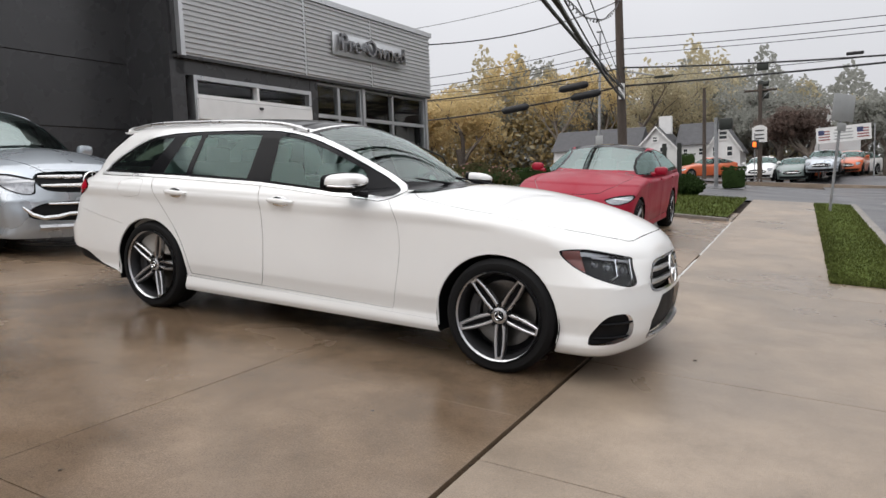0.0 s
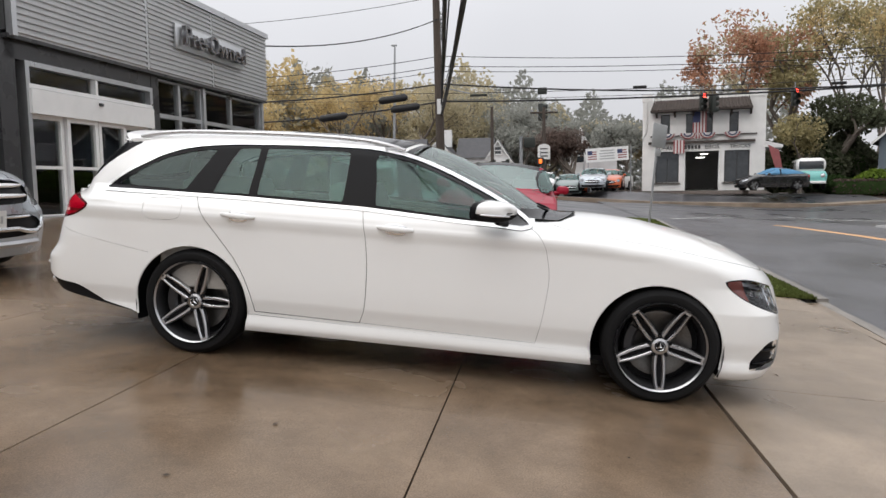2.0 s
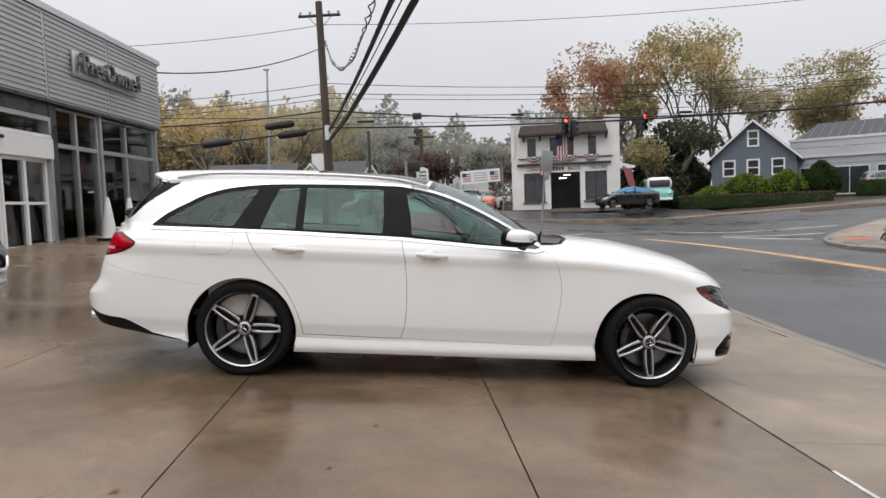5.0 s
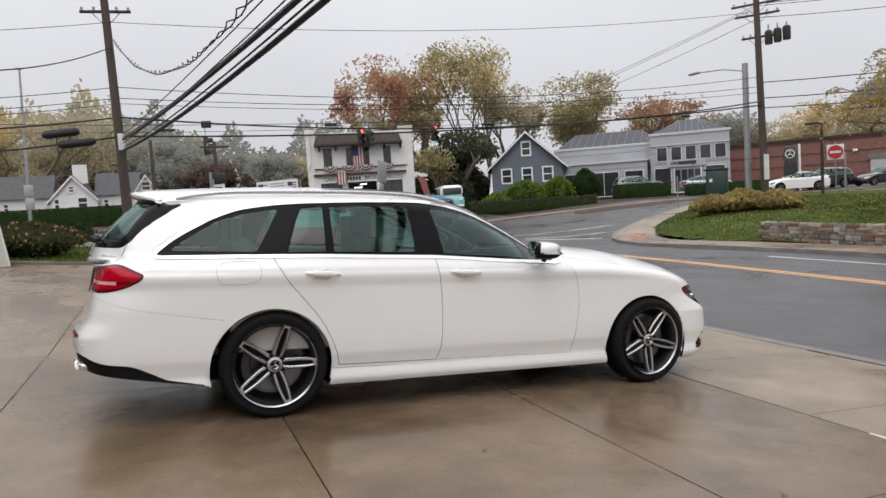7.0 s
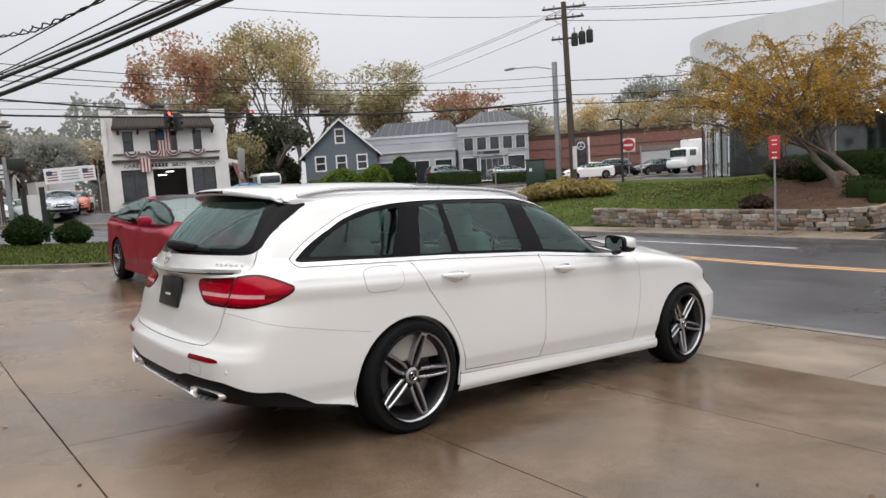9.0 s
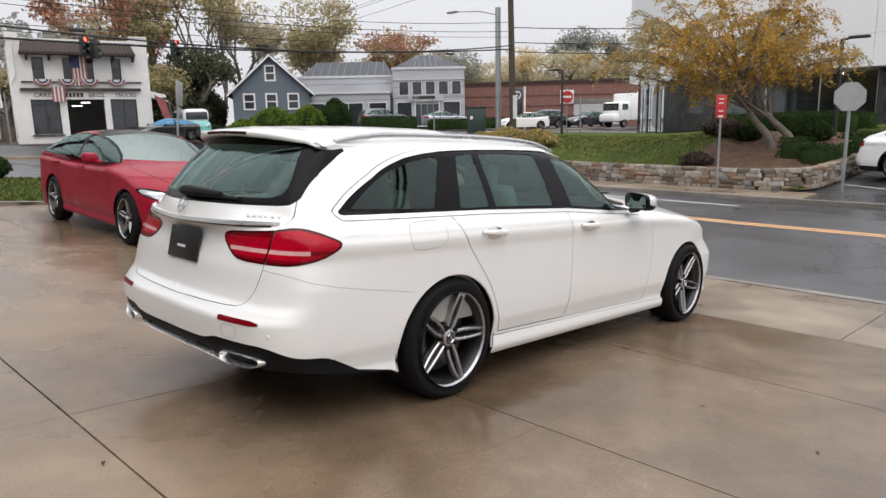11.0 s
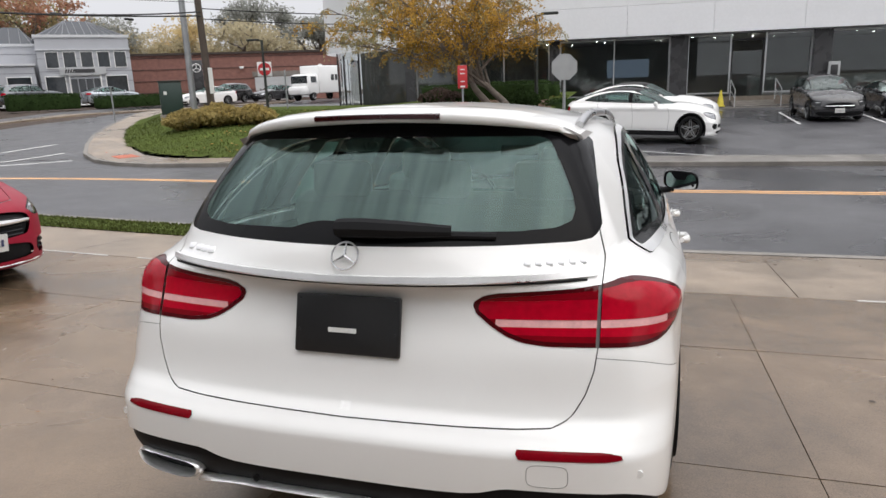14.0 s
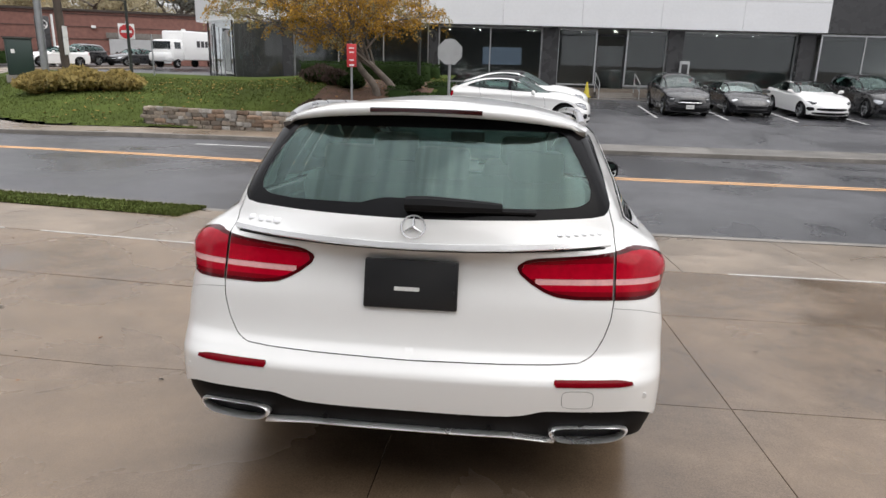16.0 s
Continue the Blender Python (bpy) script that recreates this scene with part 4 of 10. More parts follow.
IN = flow([(61.8, 0.236), (61.3, 0.29), (57.9, 0.380), (55.5, 0.408), (52.0, 0.418), (48.7, 0.413), (46.4, 0.388), (45.2, 0.352), (45.2, 0.315), (45.8, 0.288), (47.6, 0.266), (52.2, 0.247), (57.0, 0.238), (61.8, 0.236)], 3)[:-1]
intake, skin = cut(skin, np.maximum(outline([(u * 0.014, z) for u, z in IN], around(skin) * 0.014, Z(skin)), 3.2 - X(skin)))
for left in (False, True):
    part("side_intake", skin_mesh("side_intake", intake, M_CLADD, -0.028, False, left), None, estate, "black front side air intake")
for z0, z1, u1 in ((0.352, 0.366, 42.5), (0.272, 0.286, 44.5)):
    for sg in (-1, 1):
        pts = [nose_at(sg * u, z0 + (z1 - z0) * (60 - u) / (60 - u1), -0.016) for u in (60, 56, 52, 48, u1 + 2)]
        part("intake_fin", Mesh().tube(pts, [0.008, 0.010, 0.010, 0.009, 0.003], 6), M_GLOSSBLK, estate)
GR = rounded([(-0.6, 0.700), (0.30, 0.697), (0.40, 0.672), (0.455, 0.60), (0.475, 0.545), (0.44, 0.508), (0.30, 0.497), (-0.6, 0.492)], 2, 0.42)
grille, skin = cut(skin, np.maximum(outline(GR, Y(skin), Z(skin)), 3.5 - X(skin)))
frame_g, grille = cut(grille, -0.014 - outline(GR, Y(grille), Z(grille)))
part("grille_frame", skin_mesh("grille_frame", frame_g, M_CHROME, 0.004), None, estate, "chrome grille surround")
part("grille", skin_mesh("grille", grille, M_CLADD, -0.045), None, estate, "black front grille")
LI = [(-0.5, 0.475), (0.30, 0.472), (0.36, 0.43), (0.455, 0.345), (0.48, 0.25), (0.46, 0.225), (0.36, 0.235), (-0.5, 0.225)]
low_in, skin = cut(skin, np.maximum(outline(LI, Y(skin), Z(skin)), 3.55 - X(skin)))
part("lower_intake", skin_mesh("lower_intake", low_in, M_CLADD, -0.03), None, estate, "black lower air intake")
part("lower_intake_trim", Mesh().tube([nose_at(u, 0.250, 0.004) for u in (-33, -24, -12, 0, 12, 24, 33)], 0.013, 6), M_SATIN, estate)
for zz, yy in ((0.630, 0.40), (0.560, 0.44)):
    part("grille_bar", Mesh().tube([nose_at(math.degrees(math.asin(yy * k / 0.75)), zz, -0.016) for k in (-1, -0.7, -0.35, 0, 0.35, 0.7, 1)], 0.017, 6), M_SATIN, estate, "silver grille louvre")
gs = Matrix.Translation(nose_at(0, 0.595, 0.004)) @ Matrix.Rotation(radians(-12), 4, "Y")
gst = Mesh().tube([gs @ Vector((0, 0.088 * math.cos(6.2832 * k / 36), 0.088 * math.sin(6.2832 * k / 36))) for k in range(37)], 0.008, 6)
for k in range(3):
    a = radians(90 + 120 * k)
    gst.tube([gs @ Vector((0, 0, 0)), gs @ Vector((0, 0.086 * math.cos(a), 0.086 * math.sin(a)))], [0.013, 0.004], 5)
part("grille_ring", gst, M_CHROME, estate, "large chrome ring badge")

# bonnet gap, cowl
BON = [(2.205, 0.655), (2.30, 0.765), (2.36, 0.80), (2.55, 0.842), (2.9, 0.835), (3.15, 0.81), (3.30, 0.735), (3.45, 0.62), (3.555, 0.50), (3.578, 0.44), (3.588, 0.36), (3.598, 0.26), (3.605, 0.12), (3.61, -0.5), (2.42, -0.5), (2.40, 0.35), (2.30, 0.6)]
bonnet, skin = cut(skin, np.maximum(outline(BON, X(skin), Y(skin)) - 0.0022, 0.70 - Z(skin)))
bonnet, line = cut(bonnet, outline(BON, X(bonnet), Y(bonnet)) + 0.0022)
for left in (False, True):
    part("bonnet_gap", skin_mesh("bonnet_gap", line, M_GAP, -0.008, False, left), None, estate)
part("bonnet", skin_mesh("bonnet", bonnet, M_BODYWHITE), None, estate)
cowl, skin = cut(skin, np.maximum.reduce([X(skin) - 2.42, 2.14 - X(skin), Y(skin) - 0.66, 0.95 - Z(skin)]))
part("cowl_panel", skin_mesh("cowl_panel", cowl, M_CLADD, -0.01), None, estate)

# doors, skirt, flap
SC = flow([(0.13, 1.30), (0.0, 1.042), (0.004, 0.996), (0.04, 0.93), (0.091, 0.856), (0.18, 0.752), (0.269, 0.646), (0.335, 0.54), (0.376, 0.450), (0.40, 0.38), (0.414, 0.312)], 4)
SB = flow([(1.075, 1.10), (1.083, 1.027), (1.104, 0.92), (1.121, 0.826), (1.138, 0.649), (1.135, 0.414), (1.102, 0.301)], 4)
SA = flow([(2.06, 1.01), (2.119, 0.976), (2.173, 0.938), (2.212, 0.88), (2.229, 0.834), (2.252, 0.710), (2.250, 0.603), (2.229, 0.424), (2.200, 0.281)], 4)
doors = {"rear_door": SC + SB[::-1], "front_door": SB + SA[::-1]}
for nm, poly in doors.items():
    d, skin = cut(skin, np.maximum(outline(poly, X(skin), Z(skin)) - (0.0022 if nm == "rear_door" else 0.0), 0.55 - Y(skin)))
    d, line = cut(d, outline(poly, X(d), Z(d)) + 0.0022)
    for left in (False, True):
        for piece in loose(line):
            part("door_gap", skin_mesh("door_gap", piece, M_GAP, -0.007, False, left), None, estate)
        part(nm, skin_mesh(nm, d, M_BODYWHITE, 0.0, False, left), None, estate)
FLAP = rounded([(-0.352, 0.99), (-0.105, 1.002), (-0.084, 0.94), (-0.103, 0.862), (-0.32, 0.85), (-0.355, 0.90)], 3, 0.42)
flap, skin = cut(skin, np.maximum(outline(FLAP, X(skin), Z(skin)) - 0.0011, 0.7 - Y(skin)))
flap, line = cut(flap, outline(FLAP, X(flap), Z(flap)) + 0.0011)
part("flap_gap", skin_mesh("flap_gap", line, M_GAP, -0.004, False), None, estate)
part("fuel_flap", skin_mesh("fuel_flap", flap, M_BODYWHITE, 0.0, False), None, estate)
part("fuel_flap_blank", skin_mesh("fuel_flap_blank", flap, M_BODYWHITE, 0.0, False, True), None, estate)
part("flap_blank_edge", skin_mesh("flap_blank_edge", line, M_BODYWHITE, 0.0, False, True), None, estate)
# rear bumper and its joint
BJ = [(-0.30, 0.637), (-0.46, 0.660), (-0.60, 0.681), (-0.80, 0.714), (-0.92, 0.742), (-1.02, 0.778), (-1.1, 0.80), (-1.5, 0.80), (-1.5, 0.0), (-0.30, 0.0)]
bump, skin = cut(skin, np.maximum(outline(BJ, X(skin), Z(skin)) - 0.0008, X(skin) + 0.31))
bump, line = cut(bump, outline(BJ, X(bump), Z(bump)) + 0.0008)
for left in (False, True):
    for piece in loose(line):
        part("bumper_gap", skin_mesh("bumper_gap", piece, M_GAP, -0.004, False, left), None, estate)
part("rear_bumper", skin_mesh("rear_bumper", bump, M_BODYWHITE), None, estate)
sk = np.maximum.reduce([Z(skin) - (0.292 - 0.017 * (X(skin) - 0.4)), X(skin) - 2.6, 0.25 - X(skin), 0.6 - Y(skin)])
skirt, skin = cut(skin, sk)
for left in (False, True):
    part("side_skirt", skin_mesh("side_skirt", skirt, M_BODYWHITE, 0.007, False, left), None, estate)
part("body", skin_mesh("body", skin, M_BODYWHITE), None, estate, "white painted steel body with rain film")

# arch lips and liners
for hx in (-0.015, 2.905):
    for sg in (-1, 1):
        pts = []
        for k in range(25):
            a = radians(-14 + 208 * k / 24)
            x, z = hx + 0.386 * math.cos(a), 0.318 + 0.386 * math.sin(a)
            lo, hi = 0.5, 1.1
            for _ in range(22):
                mid = (lo + hi) / 2
                inside = field(np.array([[x, mid, z]]))[0] < 0
                lo, hi = (mid, hi) if inside else (lo, mid)
            pts.append((x, sg * (lo - 0.006), z))
        part("arch_lip", Mesh().tube(pts, 0.007, 6), M_BODYWHITE, estate)
        ln = Mesh()
        vs = []
        for yy in (0.35, 0.885):
            for k in range(25):
                a = radians(-20 + 220 * k / 24)
                vs.append((hx + 0.39 * math.cos(a), sg * yy, 0.318 + 0.39 * math.sin(a)))
        ln.add(vs, loft_faces(2, 25, False))
        ln.add([(hx - 0.4, sg * 0.35, 0.15), (hx + 0.4, sg * 0.35, 0.15), (hx + 0.4, sg * 0.35, 0.75), (hx - 0.4, sg * 0.35, 0.75)], [(0, 1, 2, 3)])
        part("arch_liner", ln, M_CLADD, estate)
und = Mesh().box((1.55, 0, 0.20), (3.4, 1.5, 0.03)).box((-0.55, 0, 0.33), (0.9, 1.4, 0.03))
part("underbody", und, M_CLADD, estate)

for hx, yy in ((0.0, 0.905), (2.930, 0.915)):
    for sg in (-1, 1):
        wheel(estate, (hx, sg * yy, 0.338), 0.341, sg, 0.785, turn=(73 if hx == 0 else -86) if sg < 0 else 20)

# cabin
for sx, sy in ((1.28, 0.38), (1.28, -0.38)):
    s0 = Mesh().round_box((sx - 0.02, sy, 0.56), (0.52, 0.50, 0.18), 0.06)
    s0.round_box((0, 0, 0.30), (0.14, 0.48, 0.62), 0.06, m=Matrix.Translation((sx - 0.28, sy, 0.58)) @ Matrix.Rotation(radians(-18), 4, "Y"))
    part("front_seat", s0, M_SEAT, estate, "grey front seat")
    part("headrest", Mesh().round_box((sx - 0.50, sy, 1.215), (0.09, 0.27, 0.17), 0.04), M_SEAT, estate)
    part("headrest_post", Mesh().cyl((sx - 0.47, sy - 0.06, 1.05), (sx - 0.50, sy - 0.06, 1.17), 0.007).cyl((sx - 0.47, sy + 0.06, 1.05), (sx - 0.50, sy + 0.06, 1.17), 0.007), M_CHROME, estate)
rb = Mesh().round_box((0.25, 0, 0.58), (0.5, 1.30, 0.16), 0.06)
rb.round_box((0, 0, 0.28), (0.16, 1.30, 0.58), 0.06, m=Matrix.Translation((0.0, 0, 0.60)) @ Matrix.Rotation(radians(-20), 4, "Y"))
part("rear_bench", rb, M_SEAT, estate, "grey rear bench")
for yy in (-0.42, 0, 0.42):
    part("headrest", Mesh().round_box((-0.21, yy, 1.19), (0.08, 0.25, 0.15), 0.035), M_SEAT, estate)
part("load_cover", Mesh().round_box((-0.50, 0, 0.975), (0.52, 1.25, 0.03), 0.012), M_INTRIM, estate)
part("dashboard", Mesh().round_box((1.98, 0, 0.88), (0.48, 1.40, 0.20), 0.07), M_CABIN, estate)
part("cabin_floor", Mesh().box((0.75, 0, 0.42), (3.0, 1.5, 0.04)), M_CABIN, estate)
for sg in (-1, 1):
    part("door_card", Mesh().round_box((0.78, sg * 0.82, 0.70), (2.1, 0.05, 0.56), 0.02), M_INTRIM, estate)
part("headlining", Mesh().box((0.35, 0, 1.385), (1.9, 1.05, 0.015)), M_LINER, estate)
sw = Mesh()
ringp = [(1.70 + 0.06 * math.sin(6.2832 * k / 24), 0.38 + 0.18 * math.cos(6.2832 * k / 24), 0.95 + 0.17 * math.sin(6.2832 * k / 24)) for k in range(25)]
part("steering_wheel", sw.tube(ringp, 0.014, 6).round_box((1.72, 0.38, 0.94), (0.04, 0.16, 0.10), 0.02).tube([(1.72, 0.22, 0.94), (1.72, 0.54, 0.94)], 0.012), M_CABIN, estate)
part("inside_mirror", Mesh().round_box((1.52, 0, 1.27), (0.03, 0.24, 0.07), 0.014), M_CABIN, estate)

# door handles, mirrors, rails, aerial fin
def handle(x, z, sg):
    h = Mesh()
    vs = []
    for k in range(11):
        u = k / 10
        xx = x - 0.112 + 0.224 * u
        bulge = math.sin(math.pi * u)
        yy = 0.926 + 0.030 * min(1, bulge * 1.6) - 0.004 * (u - 0.4)
        hz = 0.011 + 0.008 * bulge
        zz = z - 0.012 * (u - 0.5) * 0.6
        for a in range(8):
            t = 6.2832 * a / 8
            vs.append((xx, sg * (yy + 0.010 * math.cos(t)), zz + hz * math.sin(t)))
    h.add(vs, loft_faces(11, 8, True, True))
    return part("door_handle", h, M_BODYWHITE, estate, "white door handle with bright strip", 50)


for hx, hz in ((0.297, 0.917), (1.305, 0.912)):
    for sg in (-1, 1):
        hd = handle(hx, hz, sg)
        cup = Mesh()
        cup.lathe([(0.0, 0.0), (0.04, 0.0), (0.048, 0.003)], 20, "Y", (0, 0, 0), Matrix.Translation((hx, sg * 0.924, hz - 0.004)) @ Matrix.Diagonal((1.6, -sg, 0.75, 1)))
        part("handle_cup", cup, M_CHROME, hd)
for sg in (-1, 1):
    vs = []
    prof = [(2.015, 0.30), (2.0, 0.62), (1.965, 0.86), (1.91, 0.985), (1.85, 1.0), (1.808, 0.96)]
    for x, k in prof:
        for a in range(20):
            t = 6.2832 * a / 20
            ce, se = math.copysign(abs(math.cos(t)) ** 0.5, math.cos(t)), math.copysign(abs(math.sin(t)) ** 0.55, math.sin(t))
            zz = max(1.062 + (0.061 if se > 0 else 0.052) * k * se, 1.058) - 0.010 * ce
            vs.append((x - 0.05 * max(0, ce) ** 2 + 0.02, sg * (0.985 + 0.104 * k * ce), zz))
    mir = part("door_mirror", Mesh().add(vs, loft_faces(len(prof), 20, True, True)), M_BODYWHITE, estate, "white door mirror with black lower shell", 60)
    vs = []
    for x, k in ((1.83, 1.02), (1.80, 1.0), (1.798, 0.9)):
        for a in range(20):
            t = 6.2832 * a / 20
            ce, se = math.copysign(abs(math.cos(t)) ** 0.5, math.cos(t)), math.copysign(abs(math.sin(t)) ** 0.55, math.sin(t))
            vs.append((x - 0.05 * max(0, ce) ** 2 + 0.02, sg * (0.985 + 0.104 * k * ce), 1.062 + (0.061 if se > 0 else 0.052) * k * se - 0.010 * ce))
    part("mirror_rim", Mesh().add(vs, loft_faces(3, 20, True, True)), M_GLOSSBLK, mir)
    vs = [(x - 0.05 * max(0, ce) ** 2 + 0.017, sg * (0.985 + 0.104 * 0.86 * ce), 1.062 + 0.058 * 0.88 * se - 0.010 * ce) for x in (1.798,) for a in range(20) for ce, se in ((math.copysign(abs(math.cos(6.2832 * a / 20)) ** 0.5, math.cos(6.2832 * a / 20)), math.copysign(abs(math.sin(6.2832 * a / 20)) ** 0.55, math.sin(6.2832 * a / 20))),)]
    part("mirror_glass", Mesh().add(vs, [tuple(range(20))]), M_MIRROR, mir)
    vs = []
    for x, k in prof:
        for a in range(20):
            t = 6.2832 * a / 20
            ce, se = math.copysign(abs(math.cos(t)) ** 0.5, math.cos(t)), math.copysign(abs(math.sin(t)) ** 0.55, math.sin(t))
            vs.append((x - 0.05 * max(0, ce) ** 2 + 0.018, sg * (0.985 + 0.099 * k * ce), min(1.062 + 0.056 * k * se, 1.066) - 0.010 * ce))
    part("mirror_lower_shell", Mesh().add(vs, loft_faces(len(prof), 20, True, True)), M_CLADD, mir, "black lower shell", 60)
    part("mirror_stripe", Mesh().tube([(1.83, sg * 1.090, 1.044), (1.90, sg * 1.088, 1.042), (1.965, sg * 1.062, 1.042), (1.995, sg * 1.03, 1.042)], [0.006, 0.007, 0.007, 0.004], 6), M_SATIN, mir)
    part("mirror_foot", Mesh().tube([(1.92, sg * 0.94, 1.005), (1.95, sg * 0.89, 0.993), (1.97, sg * 0.858, 0.992)], [0.022, 0.020, 0.024], 8), M_CLADD, mir)
    # roof rail
    pts = [(-0.58, 0.572, 1.372), (-0.44, 0.576, 1.400), (-0.20, 0.582, 1.424), (0.3, 0.588, 1.440), (0.7, 0.588, 1.444), (1.0, 0.586, 1.434), (1.15, 0.584, 1.414), (1.27, 0.582, 1.385)]
    pts = flow([(x, sg * y, z + 0.014) for x, y, z in pts], 4)
    part("roof_rail", Mesh().tube(pts, 0.0145, 8), M_SATIN, estate, "satin silver roof rail", 60)

# spoiler over the rear window
M_BRAKEDARK = paint("dark_brake_lens", (0.035, 0.004, 0.004), 0.12, vary=0.02)
vs = []
for k in range(25):
    y = -0.605 + 1.21 * k / 24
    w = abs(y) / 0.605
    back = -0.872 + 0.09 * w ** 2 + 0.13 * w ** 6
    drop = 0.028 * w ** 2 + 0.034 * w ** 6
    thin = 1 - 0.75 * w ** 6
    sec = [(-0.45, 1.455), (-0.60, 1.462), (min(-0.66, back + 0.12), 1.450), (back + 0.03, 1.437), (back + 0.006, 1.430), (back, 1.422), (back + 0.004, 1.425 - 0.021 * thin), (back + 0.012, 1.425 - 0.026 * thin), (min(-0.70, back + 0.13), 1.425 - 0.024 * thin), (-0.60, 1.425 - 0.02 * thin)]
    vs += [(x, y * (1 - 0.10 * min(1, max(0, (-0.55 - x) / 0.3))), z - drop - (0.028 * w ** 2 if x > -0.7 else 0)) for x, z in sec]
part("roof_spoiler", Mesh().add(vs, loft_faces(25, 10, True, True)), M_BODYWHITE, estate, "white roof spoiler", 50)
vs = []
for k in range(9):
    y = -0.20 + 0.4 * k / 8
    back = -0.872 + 0.09 * (abs(y) / 0.605) ** 2
    drop = 0.028 * (abs(y) / 0.605) ** 2
    vs += [(back + dx, y, z - drop) for dx, z in ((0.01, 1.428), (-0.0035, 1.423), (-0.0025, 1.411), (0.01, 1.407))]
part("high_brake_lamp", Mesh().add(vs, loft_faces(9, 4, True, True)), M_BRAKEDARK, estate, "dark red high brake lamp")

# chrome strip across the hatch, badge ring, plate, wiper, exhaust trims
def rear_x(y, z):
    lo, hi = -0.4, -1.4
    for _ in range(22):
        mid = (lo + hi) / 2
        lo, hi = (mid, hi) if field(np.array([[mid, abs(y), z]]))[0] < 0 else (lo, mid)
    return lo


def on_rear(y, z, off=0.0):
    return (rear_x(y, z) - off, y, z)


strip = Mesh()
vs = []
for k in range(33):
    y = -0.665 + 1.33 * k / 32
    z = 0.977 + 0.024 * (abs(y) / 0.79) ** 1.8
    hz = 0.0105 * (1 - 0.5 * (abs(y) / 0.8) ** 6)
    xs = min(rear_x(y, z - hz), rear_x(y, z), rear_x(y, z + hz)) - 0.004
    for dz, off in ((-hz, -0.006), (-hz, 0.006), (-hz * 0.6, 0.010), (hz, 0.004), (hz, -0.006)):
        vs.append((xs - off, y, z + dz))
part("hatch_chrome_strip", strip.add(vs, loft_faces(33, 5, True, True)), M_BRIGHT, estate, "bright chrome strip across the hatch", 35)
# thin black tube that draws the shadow under the chrome strip
lip = [(rear_x(y, 0.9635 + 0.024 * (abs(y) / 0.79) ** 1.8) - 0.006, y, 0.9635 + 0.024 * (abs(y) / 0.79) ** 1.8) for y in [-0.64 + 1.28 * k / 24 for k in range(25)]]
part("strip_shadow_line", Mesh().tube(lip, 0.003, 6), M_CLADD, estate, "black line put in as the chrome strip's shadow")
bx = rear_x(0, 1.040)
ringm = Matrix.Translation((bx - 0.008, 0.0, 1.040)) @ Matrix.Rotation(radians(24), 4, "Y")
bad = Mesh()
bad.tube([ringm @ Vector((0, 0.039 * math.cos(6.2832 * k / 32), 0.039 * math.sin(6.2832 * k / 32))) for k in range(33)], 0.0026, 6)
for k in range(3):
    a = radians(90 + 120 * k)
    bad.tube([ringm @ Vector((-0.002, 0, 0)), ringm @ Vector((0, 0.037 * math.cos(a), 0.037 * math.sin(a)))], [0.0045, 0.0015], 5)
part("round_badge", bad, M_SATIN, estate, "chrome ring badge")
for y0, n, wid, hgt in ((0.61, 4, 0.028, 0.026), (-0.485, 6, 0.022, 0.02)):
    for k in range(n):
        y = y0 - k * (wid + 0.006) - (0.012 if (n == 4 and k > 0) else 0)
        x0 = rear_x(y, 1.022)
        part("badge_bar", Mesh().round_box((0, 0, 0), (0.006, wid * 0.86, hgt * 0.8), 0.002, m=Matrix.Translation((x0 - 0.004, y, 1.022)) @ Matrix.Rotation(radians(32), 4, "Y")), M_BADGE, estate)
pm = Matrix.Translation((-1.096, 0.005, 0.842)) @ Matrix.Rotation(radians(10), 4, "Y")
plate = part("plate_blank", Mesh().round_box((0, 0, 0), (0.014, 0.318, 0.166), 0.006, m=pm), M_PLATE, estate, "black blank number plate holder")
part("plate_sticker", Mesh().box((-0.009, 0.012, -0.016), (0.002, 0.085, 0.013), m=pm), M_STICK, plate)
for yy, zz in ((0.145, 0.07), (-0.145, 0.07), (0.145, -0.02), (-0.145, -0.02)):
    part("plate_screw", Mesh().lathe([(0.0, -0.009), (0.004, -0.0085), (0.005, -0.006)], 8, "X", (0, yy, zz), pm), M_GUNMET, plate)
arm = [(0.03, 1.112, 0.018), (-0.05, 1.115, 0.032), (-0.16, 1.112, 0.028), (-0.285, 1.106, 0.016)]
wp = part("rear_wiper", Mesh().tube([on_rear(y, z, off) for y, z, off in arm], [0.026, 0.028, 0.024, 0.016], 8), M_CLADD, estate, "black rear wiper arm and blade")
part("wiper_blade", Mesh().tube([on_rear(y, 1.104 + 0.03 * y, 0.010) for y in (0.03, -0.07, -0.17, -0.27, -0.40)], 0.010, 6), M_CLADD, wp)
